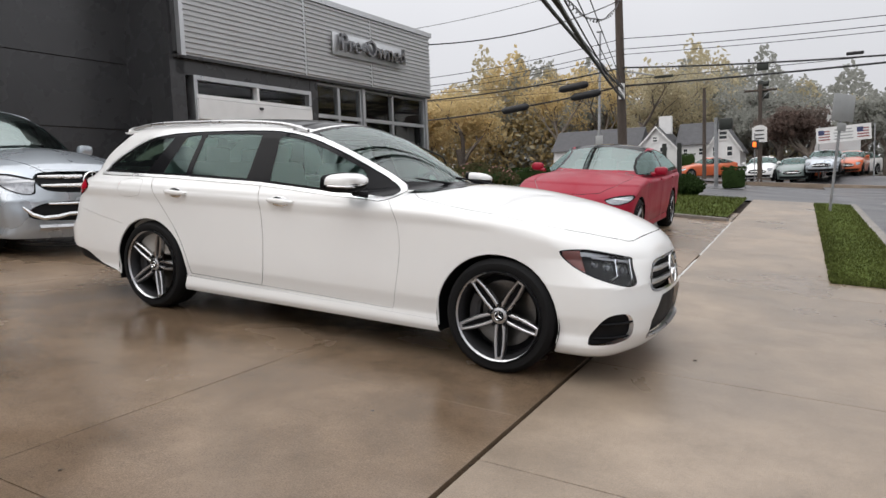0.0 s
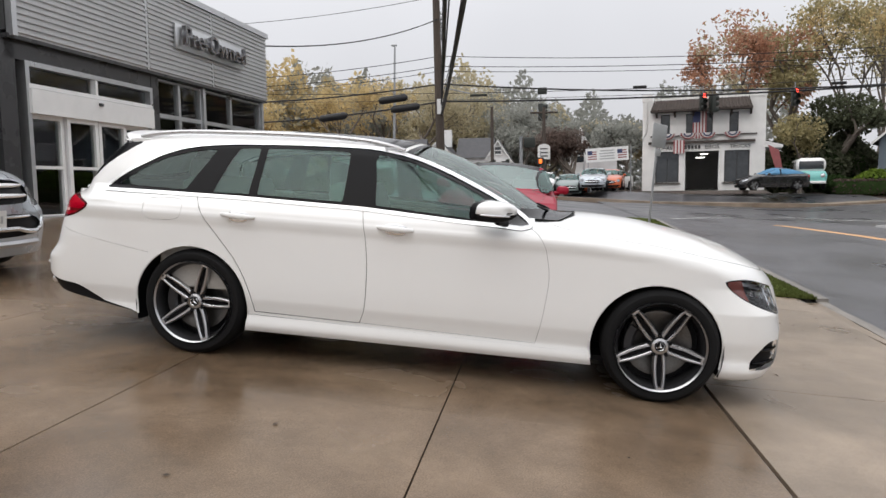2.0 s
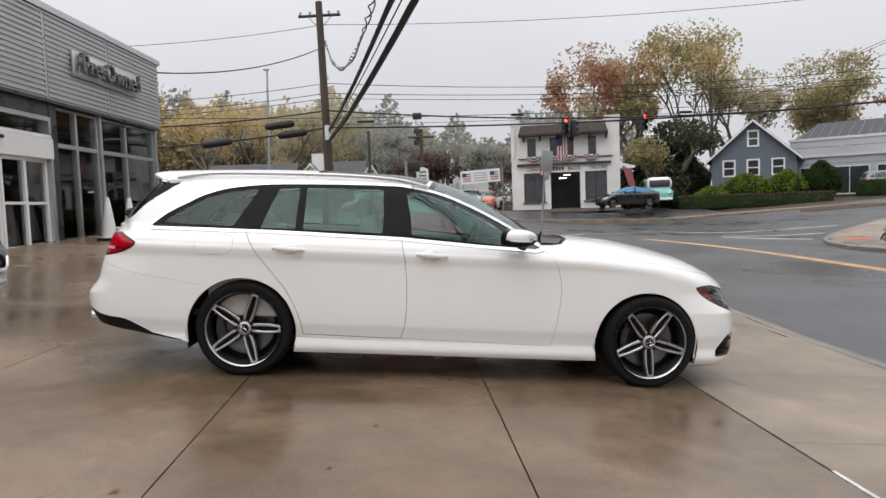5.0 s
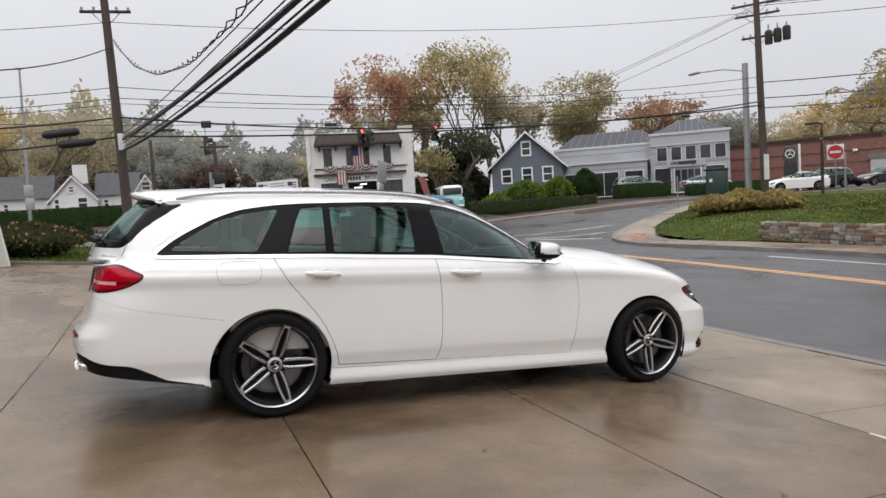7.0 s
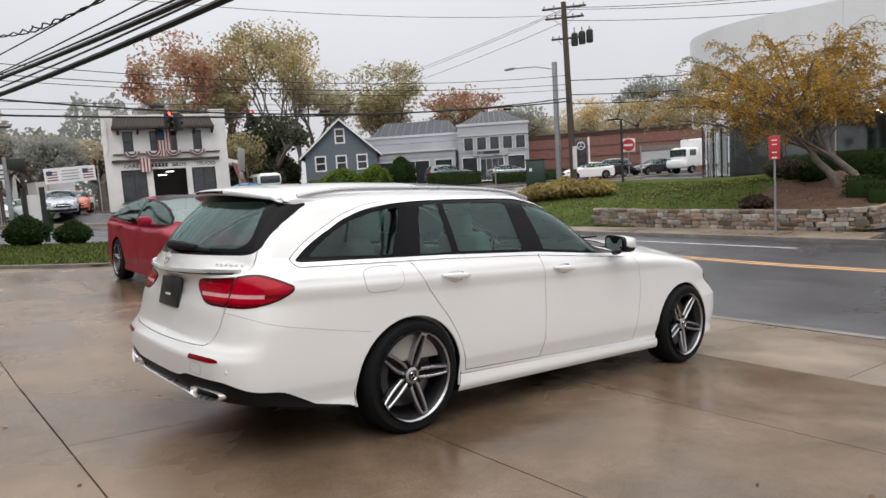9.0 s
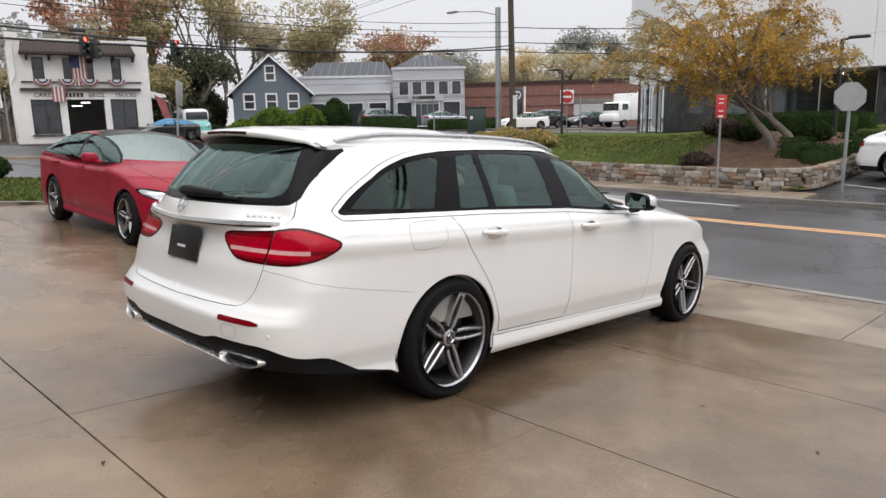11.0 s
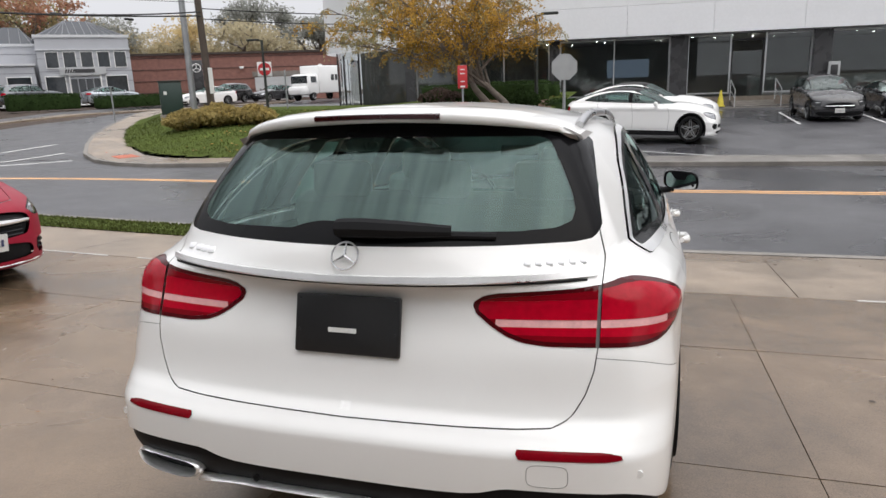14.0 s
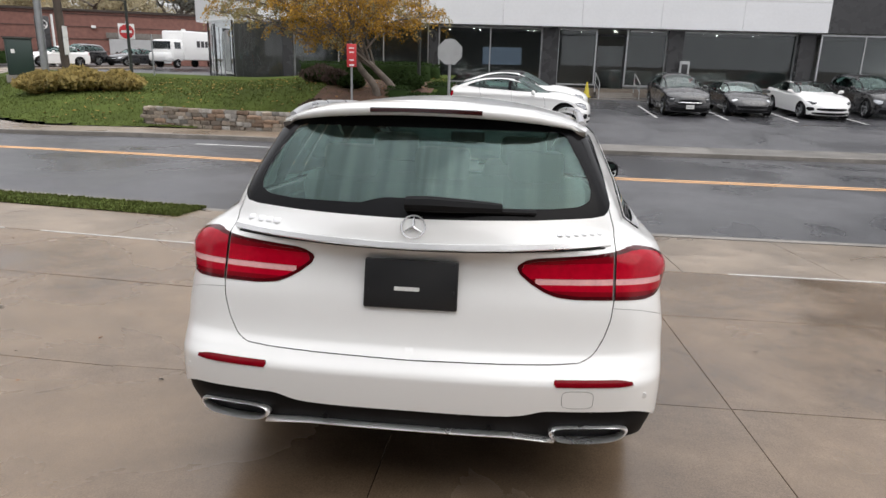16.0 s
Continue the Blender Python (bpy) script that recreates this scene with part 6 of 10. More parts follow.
# ---- buildings ----
M_SIDING = paint("grey_metal_siding", (0.50, 0.505, 0.51), 0.45, metal=0.35, vary=0.06, scale=1.2, fine=30, rvary=0.08)
M_ALU = paint("brushed_aluminium", (0.55, 0.56, 0.57), 0.35, metal=0.8, vary=0.05, scale=3, fine=60)
M_CHARC = paint("charcoal_cladding", (0.042, 0.042, 0.044), 0.28, vary=0.1, scale=1.5, fine=40)
M_DARKWALL = paint("dark_grey_wall", (0.055, 0.056, 0.058), 0.6, vary=0.1)
M_SHOPGLASS = pane("shop_window_glass", (0.66, 0.70, 0.70), 0.01, 1.6)
# dark surfaces indoors: the rooms' dimness is put into this colour
M_INDARK = paint("painted_dim_interior", (0.13, 0.125, 0.115), 0.8, vary=0.15, scale=0.7, fine=6)
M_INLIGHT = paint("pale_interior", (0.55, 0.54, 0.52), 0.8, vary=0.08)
M_WHITEWALL = paint("white_rendered_wall", (0.72, 0.71, 0.69), 0.8, vary=0.07, scale=1.3, fine=40, bump=0.004)
M_CREAM = paint("white_board_wall", (0.74, 0.74, 0.74), 0.75, vary=0.04)
M_BLUEWALL = paint("slate_blue_boards", (0.125, 0.155, 0.185), 0.75, vary=0.08)
M_GREYROOF = paint("dark_shingles", (0.075, 0.075, 0.08), 0.85, vary=0.18, scale=2.5, fine=14)
M_BROWNTILE = paint("brown_roof_tiles", (0.055, 0.042, 0.036), 0.85, vary=0.2, scale=3, fine=20)
M_TRIM = paint("white_trim", (0.76, 0.76, 0.75), 0.6, vary=0.04)
M_PANELW = paint("white_facade_panel", (0.74, 0.745, 0.76), 0.45, vary=0.02, scale=0.6, fine=8)
# brick red paled: distance haze put into the colour
M_BRICK = paint("red_brick", (0.22, 0.105, 0.085), 0.85, vary=0.15, scale=3, fine=25)
M_BLACKFRAME = paint("black_window_frame", (0.02, 0.02, 0.021), 0.5, vary=0.1)
M_DARKPANE = paint("dark_window_pane", (0.035, 0.04, 0.045), 0.06, vary=0.15, scale=1.5, fine=6, coat=0.5)
M_LETTER = paint("dark_letters", (0.03, 0.03, 0.032), 0.5, vary=0.05)
M_FLAGRED = paint("flag_red_cloth", (0.27, 0.085, 0.085), 0.85, vary=0.1)
M_FLAGBLUE = paint("flag_blue_cloth", (0.05, 0.06, 0.13), 0.85, vary=0.1)
M_FLAGWHITE = paint("flag_white_cloth", (0.62, 0.60, 0.58), 0.85, vary=0.06)
M_SIGNLETTER = paint("polished_letters", (0.22, 0.22, 0.23), 0.22, metal=0.9, vary=0.05)
M_LAMP = glow("lamp_tube", (1.0, 0.98, 0.92), 4.0)
M_SPOT = glow("spot_lamp_face", (1.0, 0.97, 0.9), 40.0)


def quad_frame(parent, name, x0, x1, z0, z1, y, depth, w, mat, label=""):
    """A rectangular frame in the xz plane of its parent."""
    m = Mesh()
    m.box(((x0 + x1) / 2, y, z1 - w / 2), (x1 - x0, depth, w)).box(((x0 + x1) / 2, y, z0 + w / 2), (x1 - x0, depth, w))
    m.box((x0 + w / 2, y, (z0 + z1) / 2), (w, depth, z1 - z0 - 2 * w)).box((x1 - w / 2, y, (z0 + z1) / 2), (w, depth, z1 - z0 - 2 * w))
    return part(name, m, mat, parent, label, 0)


def glazed(parent, x0, x1, z0, z1, y, frame_mat, glass_mat, bars=0, cross=0, w=0.05, name="window", label=""):
    """A window: frame, pane, bars; its face looks along -y."""
    win = quad_frame(parent, name, x0, x1, z0, z1, y, 0.10, w, frame_mat, label)
    p = part("pane", Mesh().box(((x0 + x1) / 2, y + 0.01, (z0 + z1) / 2), (x1 - x0 - 2 * w + 0.01, 0.012, z1 - z0 - 2 * w + 0.01)), glass_mat, win, smooth=0)
    for k in range(bars):
        xx = x0 + (x1 - x0) * (k + 1) / (bars + 1)
        part("glazing_bar", Mesh().box((xx, y - 0.004, (z0 + z1) / 2), (w * 0.7, 0.07, z1 - z0 - 2 * w)), frame_mat, win, smooth=0)
    for k in range(cross):
        zz = z0 + (z1 - z0) * (k + 1) / (cross + 1)
        part("glazing_bar", Mesh().box(((x0 + x1) / 2, y - 0.008, zz), (x1 - x0 - 2 * w, 0.07, w * 0.7)), frame_mat, win, smooth=0)
    return win


# the showroom behind the car: local x runs along its front to the north, y into the building
PRE = pose(-6.02, 4.85, 0.0) @ Matrix.Rotation(math.radians(90) - math.atan(0.055), 4, "Z")
pre = thing("car_showroom", PRE, "low car showroom with grey ribbed metal siding and glass front", "building")
Z0, ZS, ZT = 0.55, 3.54, 5.38
SIDE_L = 9.08


def ribbed(name, x0, x1, z0, z1, y):
    m = Mesh()
    prof = []
    n = int((z1 - z0) / 0.098)
    for k in range(n):
        z = z0 + (z1 - z0) * k / n
        d = (z1 - z0) / n
        prof += [(0.0, z), (0.0, z + d * 0.30), (-0.034, z + d * 0.42), (-0.034, z + d * 0.88)]
    prof.append((0.0, z1))
    m.v = [(x, y + p, z) for x in (x0, x1) for p, z in prof]
    m.f = loft_faces(2, len(prof), False)
    return part(name, m, M_SIDING, pre, "", 0)


for a, b in ((0.12, 3.52), (3.60, 6.08), (6.16, 9.05)):
    ribbed("siding_panel", a, b, ZS, ZT - 0.10, -0.03)
for x in (3.56, 6.12):
    part("siding_joint", Mesh().box((x, -0.03, (ZS + ZT - 0.1) / 2), (0.07, 0.05, ZT - ZS - 0.1)), M_ALU, pre, smooth=0)
part("siding_edge", Mesh().box((0.09, -0.04, (ZS + ZT) / 2), (0.10, 0.12, ZT - ZS + 0.06)), M_ALU, pre, smooth=0)
part("parapet_cap", Mesh().box((SIDE_L / 2, 0.05, ZT - 0.03), (SIDE_L + 0.12, 0.30, 0.13)), M_ALU, pre, smooth=0)
part("wall_core", Mesh().box((SIDE_L / 2, 0.25, (ZS + ZT) / 2), (SIDE_L - 0.04, 0.44, ZT - ZS - 0.12)), M_DARKWALL, pre, smooth=0)
m = Mesh()
n = 17
for k in range(n):
    z = ZS + (ZT - 0.1 - ZS) * k / n
    m.box((SIDE_L - 0.01, 3.4, z + 0.03), (0.035, 6.7, 0.05))
part("north_siding", m.box((SIDE_L - 0.05, 3.45, (ZS + ZT) / 2), (0.06, 6.8, ZT - ZS)), M_SIDING, pre, smooth=0)
part("north_parapet", Mesh().box((SIDE_L - 0.04, 3.5, ZT - 0.02), (0.24, 6.9, 0.14)), M_ALU, pre, smooth=0)
part("roof", Mesh().box((SIDE_L / 2, 3.6, ZT - 0.35), (SIDE_L - 0.15, 6.6, 0.2)), M_DARKWALL, pre, smooth=0)
part("soffit", Mesh().box((SIDE_L / 2, 0.3, ZS - 0.03), (SIDE_L, 0.66, 0.06)), M_CHARC, pre, smooth=0)
part("dark_band", Mesh().box((2.05, 0.17, 3.36), (4.0, 0.14, 0.34)), M_CHARC, pre, smooth=0)
part("door_jamb_wall", Mesh().box((0.08, 0.2, 2.0), (0.34, 0.2, 3.1)), M_CHARC, pre, smooth=0)
part("pier", Mesh().box((3.94, 0.2, 2.0), (0.26, 0.22, 3.0)), M_CHARC, pre, "charcoal pier beside the doors", 0)
# sliding entrance
ent = quad_frame(pre, "door_frame", 0.42, 3.82, Z0, 3.20, 0.18, 0.22, 0.085, M_ALU, "white sliding door frame")
part("door_header", Mesh().box((2.12, 0.16, 2.80), (3.3, 0.20, 0.07)), M_TRIM, ent, smooth=0)
part("door_header", Mesh().box((2.12, 0.14, 2.55), (3.3, 0.24, 0.40)), M_TRIM, ent, smooth=0)
part("door_sensor", Mesh().round_box((2.12, 0.005, 2.66), (0.10, 0.05, 0.06), 0.012), M_CHARC, ent)
for k in range(2):
    part("transom_pane", Mesh().box((0.50 + 1.62 * (k + 0.5), 0.2, 2.97), (1.6, 0.012, 0.32)), M_SHOPGLASS, ent, smooth=0)
part("transom_post", Mesh().box((2.12, 0.16, 2.97), (0.06, 0.16, 0.32)), M_TRIM, ent, smooth=0)
for k in range(4):
    glazed(ent, 0.50 + 0.81 * k, 0.50 + 0.81 * (k + 1) - 0.02, Z0 + 0.03, 2.35, 0.20 - 0.06 * (k in (1, 2)), M_TRIM, M_SHOPGLASS, 0, 1, 0.075, "sliding_door")
# window wall
for k, (a, b) in enumerate(((4.08, 4.94), (4.94, 5.86), (5.94, 7.30), (7.30, 8.96))):
    glazed(pre, a, b, 2.67, 3.46, 0.20, M_ALU, M_SHOPGLASS, 0, 0, 0.045, "upper_window")
    glazed(pre, a, b, Z0 + 0.05, 2.67, 0.20, M_ALU, M_SHOPGLASS, 0, 0, 0.045, "display_window")
for x in (5.90, 9.0):
    part("window_post", Mesh().box((x, 0.16, (Z0 + ZS) / 2), (0.11, 0.16, ZS - Z0)), M_ALU, pre, smooth=0)
nw = new("north_glazing")
nw.parent = pre
nw.matrix_basis = Matrix.Translation((SIDE_L, 0.1, 0)) @ Matrix.Rotation(radians(90), 4, "Z")
for k in range(4):
    glazed(nw, 0.12 + 1.5 * k, 0.12 + 1.5 * (k + 1), Z0 + 0.1, ZS - 0.05, 0.1, M_ALU, M_SHOPGLASS, 0, 1, 0.05, "side_window")
part("room_floor", Mesh().box((4.4, 3.5, Z0 - 0.02), (8.5, 6.5, 0.08)), M_INLIGHT, pre, smooth=0)
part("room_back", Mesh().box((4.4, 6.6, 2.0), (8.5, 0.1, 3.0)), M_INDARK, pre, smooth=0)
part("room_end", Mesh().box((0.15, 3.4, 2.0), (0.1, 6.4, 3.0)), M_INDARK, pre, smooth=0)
part("room_ceiling", Mesh().box((4.4, 3.5, 3.46), (8.5, 6.4, 0.05)), M_INLIGHT, pre, smooth=0)
for a, b, c, d in ((5.3, 2.2, 1.1, 1.3), (7.4, 1.6, 0.9, 0.9), (6.6, 3.2, 1.2, 1.8)):
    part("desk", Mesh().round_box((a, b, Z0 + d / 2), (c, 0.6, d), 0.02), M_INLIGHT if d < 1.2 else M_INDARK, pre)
# sign plate with letters
part("sign_plate", Mesh().round_box((6.0, -0.11, 4.42), (3.06, 0.05, 0.54), 0.012), M_ALU, pre, "brushed metal sign plate")
letters = part("sign_letters", text_mesh("Pre-Owned", 0.60, 0.10, M_SIGNLETTER), None, pre, "grey polished metal letters")
letters.matrix_basis = Matrix.Translation((4.62, -0.22, 4.26)) @ Matrix.Diagonal((1.0, 1, 1.0, 1))
hv = Mesh()
for k in range(5):
    hv.cyl((4.6 + 0.35 * k, 1.6, ZT), (4.6 + 0.35 * k, 1.6, ZT + 0.75), 0.03)
hv.tube([(4.5, 1.6, ZT + 0.55), (6.2, 1.6, ZT + 0.55)], 0.025).tube([(4.5, 1.6, ZT + 0.75), (6.2, 1.6, ZT + 0.75)], 0.025).box((5.4, 2.2, ZT + 0.3), (1.2, 0.8, 0.6))
part("roof_unit", hv, M_SIDING, pre)
solid("forecourt_strip", Mesh().prism([(-0.1, 0.46), (8.9, 0.46), (8.9, 0.72), (-0.1, 0.52)], "Y", -0.5, 0.3), M_WALK, "concrete step along the showroom front", "pavement", kind="structure", m=PRE)

# black panelled wing to the south
DK = pose(-8.35, -12.0, 0.0) @ Matrix.Rotation(math.radians(90) - math.atan(0.055), 4, "Z")
wing = thing("showroom_wing", DK, "tall black panelled wing of the showroom", "building")
part("wing_wall", Mesh().box((8.6, 0.3, 3.5), (17.2, 0.4, 7.2)), M_JOINT, wing, smooth=0)
pm = Mesh().box((0, 0, 0), (2.85, 0.05, 1.27)).mesh("facade_panel", M_CHARC, 0)
for i in range(6):
    for j in range(5):
        o = new("facade_panel", pm)
        o.parent = wing
        o.location = (1.45 + 2.87 * i, 0.08, 1.55 + 1.29 * j)
part("wing_base", Mesh().box((8.6, 0.08, 0.72), (17.2, 0.06, 0.38)), paint("brown_base_tiles", (0.10, 0.085, 0.075), 0.6), wing, smooth=0)
part("guard_pipe", Mesh().tube([(8, -0.25, 1.0), (17.0, -0.25, 1.0)], 0.04, 8).cyl((9, -0.25, 0.5), (9, -0.25, 1.0), 0.035).cyl((12, -0.25, 0.5), (12, -0.25, 1.0), 0.035).cyl((15.5, -0.25, 0.5), (15.5, -0.25, 1.0), 0.035), M_ALU, wing)
part("return_wall", Mesh().box((17.0, -0.60, 3.4), (0.2, 1.36, 7.0)), M_CHARC, wing, smooth=0)


# the white garage building across the junction: local x along its front to the east, y back
CARS = pose(9.15, 42.9, 0.50) @ Matrix.Rotation(math.radians(-13.5), 4, "Z")
gar = thing("garage_building", CARS, "old white two-storey garage with brown tiled pent roof", "building")
W = 7.55
m = Mesh()
# front wall with its openings, as piers and lintels
for a, b, c, d in ((0, 0.85, 0, 6.0), (2.35, 2.75, 0, 2.6), (4.8, 5.15, 0, 2.6), (6.65, W, 0, 6.0), (0.85, 6.65, 2.6, 3.75), (0.85, 2.35, 0, 0.55), (5.15, 6.65, 0, 0.55),
                   (0.85, 1.15, 3.75, 6.0), (1.75, 2.75, 3.75, 6.0), (3.3, 3.85, 3.75, 6.0), (4.4, 5.4, 3.75, 6.0), (5.95, 6.65, 3.75, 6.0),
                   (1.15, 1.75, 5.05, 6.0), (2.75, 3.3, 5.05, 6.0), (3.85, 4.4, 5.05, 6.0), (5.4, 5.95, 5.05, 6.0)):
    part("front_wall", Mesh().box(((a + b) / 2, 0.15, (c + d) / 2), (b - a, 0.3, d - c)), M_WHITEWALL, gar, smooth=0)
part("side_wall", Mesh().box((0.15, 5.0, 3.0), (0.3, 9.4, 6.0)), M_WHITEWALL, gar, smooth=0)
part("east_wall", Mesh().box((W - 0.15, 5.0, 3.0), (0.3, 9.4, 6.0)), M_WHITEWALL, gar, smooth=0)
part("back_wall", Mesh().box((W / 2, 9.6, 3.0), (W, 0.3, 6.0)), M_WHITEWALL, gar, smooth=0)
part("roof", Mesh().box((W / 2, 4.9, 5.55), (W - 0.5, 9.3, 0.2)), M_DARKWALL, gar, smooth=0)
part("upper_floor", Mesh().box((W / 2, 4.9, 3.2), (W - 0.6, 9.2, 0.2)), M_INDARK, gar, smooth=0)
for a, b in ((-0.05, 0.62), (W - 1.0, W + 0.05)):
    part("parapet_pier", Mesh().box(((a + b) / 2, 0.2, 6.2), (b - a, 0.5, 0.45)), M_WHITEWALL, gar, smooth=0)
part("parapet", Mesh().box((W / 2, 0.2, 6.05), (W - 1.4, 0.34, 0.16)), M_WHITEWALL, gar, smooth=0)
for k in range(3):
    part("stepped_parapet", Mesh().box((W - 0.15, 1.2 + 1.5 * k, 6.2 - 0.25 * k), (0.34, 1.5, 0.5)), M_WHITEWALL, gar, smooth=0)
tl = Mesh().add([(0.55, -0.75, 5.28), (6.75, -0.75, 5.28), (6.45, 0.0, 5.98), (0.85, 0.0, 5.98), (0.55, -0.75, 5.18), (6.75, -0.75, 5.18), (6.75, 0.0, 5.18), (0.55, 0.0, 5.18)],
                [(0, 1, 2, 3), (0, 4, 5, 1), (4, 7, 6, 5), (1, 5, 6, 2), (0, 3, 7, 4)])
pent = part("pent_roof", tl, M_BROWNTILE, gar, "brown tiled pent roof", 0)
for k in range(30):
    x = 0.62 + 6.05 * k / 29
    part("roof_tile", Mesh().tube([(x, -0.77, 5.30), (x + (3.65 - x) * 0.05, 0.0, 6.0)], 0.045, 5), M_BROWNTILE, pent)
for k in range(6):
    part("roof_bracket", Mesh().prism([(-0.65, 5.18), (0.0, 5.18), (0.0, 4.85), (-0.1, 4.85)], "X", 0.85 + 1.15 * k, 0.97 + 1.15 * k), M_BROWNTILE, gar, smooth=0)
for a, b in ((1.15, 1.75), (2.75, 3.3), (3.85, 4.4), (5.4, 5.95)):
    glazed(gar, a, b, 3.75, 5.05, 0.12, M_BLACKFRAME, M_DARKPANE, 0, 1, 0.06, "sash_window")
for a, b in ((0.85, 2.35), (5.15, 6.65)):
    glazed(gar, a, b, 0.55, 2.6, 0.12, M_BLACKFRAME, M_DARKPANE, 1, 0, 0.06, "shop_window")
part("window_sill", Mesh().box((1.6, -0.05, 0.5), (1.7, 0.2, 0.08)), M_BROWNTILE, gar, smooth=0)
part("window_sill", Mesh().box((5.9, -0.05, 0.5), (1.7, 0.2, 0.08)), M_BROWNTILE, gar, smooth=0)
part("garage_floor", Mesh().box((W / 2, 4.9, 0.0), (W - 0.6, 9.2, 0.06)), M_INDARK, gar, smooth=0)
part("garage_tube_lamp", Mesh().round_box((3.9, 1.6, 2.45), (0.5, 0.08, 0.06), 0.02), M_LAMP, gar)
part("garage_tube_lamp", Mesh().round_box((3.6, 4.0, 2.3), (0.6, 0.08, 0.06), 0.02), M_LAMP, gar)
part("ledge", Mesh().box((W / 2, -0.06, 3.62), (W - 1.0, 0.14, 0.07)), M_BROWNTILE, gar, smooth=0)
part("sign_ledge", Mesh().box((W / 2 - 0.1, -0.1, 3.18), (W - 1.0, 0.22, 0.16)), M_BROWNTILE, gar, smooth=0)
for txt, x, sz in (("CARS", 1.05, 0.36), ("BROS.", 3.95, 0.36), ("TRUCKS", 5.45, 0.33)):
    o = part("wall_lettering", text_mesh(txt, sz, 0.02, M_LETTER), None, gar, "dark painted letters")
    o.location = (x, -0.02, 2.74)
for k in range(6):
    part("name_bar", Mesh().box((2.55 + 0.21 * k, -0.012, 2.86), (0.15, 0.02, 0.25)), M_LETTER, gar, smooth=0)
for zz in (1.5, 2.9, 4.2):
    for yy in (1.5, 4.0):
        part("side_window", Mesh().box((W + 0.0, yy, zz + 1.0), (0.06, 0.5, 1.1)), M_DARKPANE, gar, smooth=0)
part("downpipe", Mesh().tube([(0.25, -0.06, 5.9), (0.25, -0.06, 4.0), (-0.02, -0.1, 3.55)], 0.05, 6), M_WHITEWALL, gar)
part("side_porch", Mesh().prism([(0.0, 3.2), (1.1, 2.9), (1.1, 2.75), (0.0, 2.75)], "Y", 1.0, 5.0, Matrix.Translation((W, 0, 0))), M_TRIM, gar, smooth=0)
# hanging flags and swags
def flag(parent, x, z, w, h, stripes, y=-0.14, upright=True, canton=True):
    fm = part("flag", Mesh().box((x, y, z - h / 2), (w, 0.02, h)), M_FLAGWHITE, parent, "faded striped flag", 0)
    for k in range(stripes):
        part("flag_stripe", Mesh().box((x - w / 2 + w * (2 * k + 0.5) / (2 * stripes - 1) , y - 0.012, z - h / 2), (w / (2 * stripes - 1), 0.008, h)), M_FLAGRED, fm, smooth=0)
    if canton:
        part("flag_canton", Mesh().box((x - w * 0.22, y - 0.02, z - h * 0.2), (w * 0.55, 0.008, h * 0.4)), M_FLAGBLUE, fm, smooth=0)
    return fm
flag(gar, 3.6, 5.15, 0.85, 1.75, 5)
flag(gar, 2.35, 3.35, 0.7, 0.9, 4, -0.24, canton=False)
for x in (1.6, 2.9, 4.1, 5.6):
    fan = part("bunting", Mesh().add([(x, -0.16, 3.78)] + [(x + 0.52 * math.cos(a), -0.18, 3.78 + 0.42 * math.sin(a)) for a in [math.pi + math.pi * k / 10 for k in range(11)]], [(0, k + 1, k + 2) for k in range(10)]), M_FLAGWHITE, gar, "striped half-round bunting", 0)
    for r0, mt in ((0.36, M_FLAGRED), (0.2, M_FLAGBLUE)):
        pts = [(x + r0 * 1.2 * math.cos(a), -0.20, 3.78 + r0 * math.sin(a)) for a in [math.pi + math.pi * k / 10 for k in range(11)]]
        part("bunting_stripe", Mesh().tube(pts, 0.045, 5), mt, fan)
part("flag_staff", Mesh().tube([(W, -0.1, 2.9), (W + 0.9, -0.7, 2.4)], 0.02), M_TRIM, gar)
part("drooping_flag", Mesh().prism([(W + 0.1, 2.85), (W + 0.75, 2.5), (W + 1.0, 1.2), (W + 0.55, 1.4)], "Y", -0.6, -0.57), M_FLAGRED, gar, smooth=0)


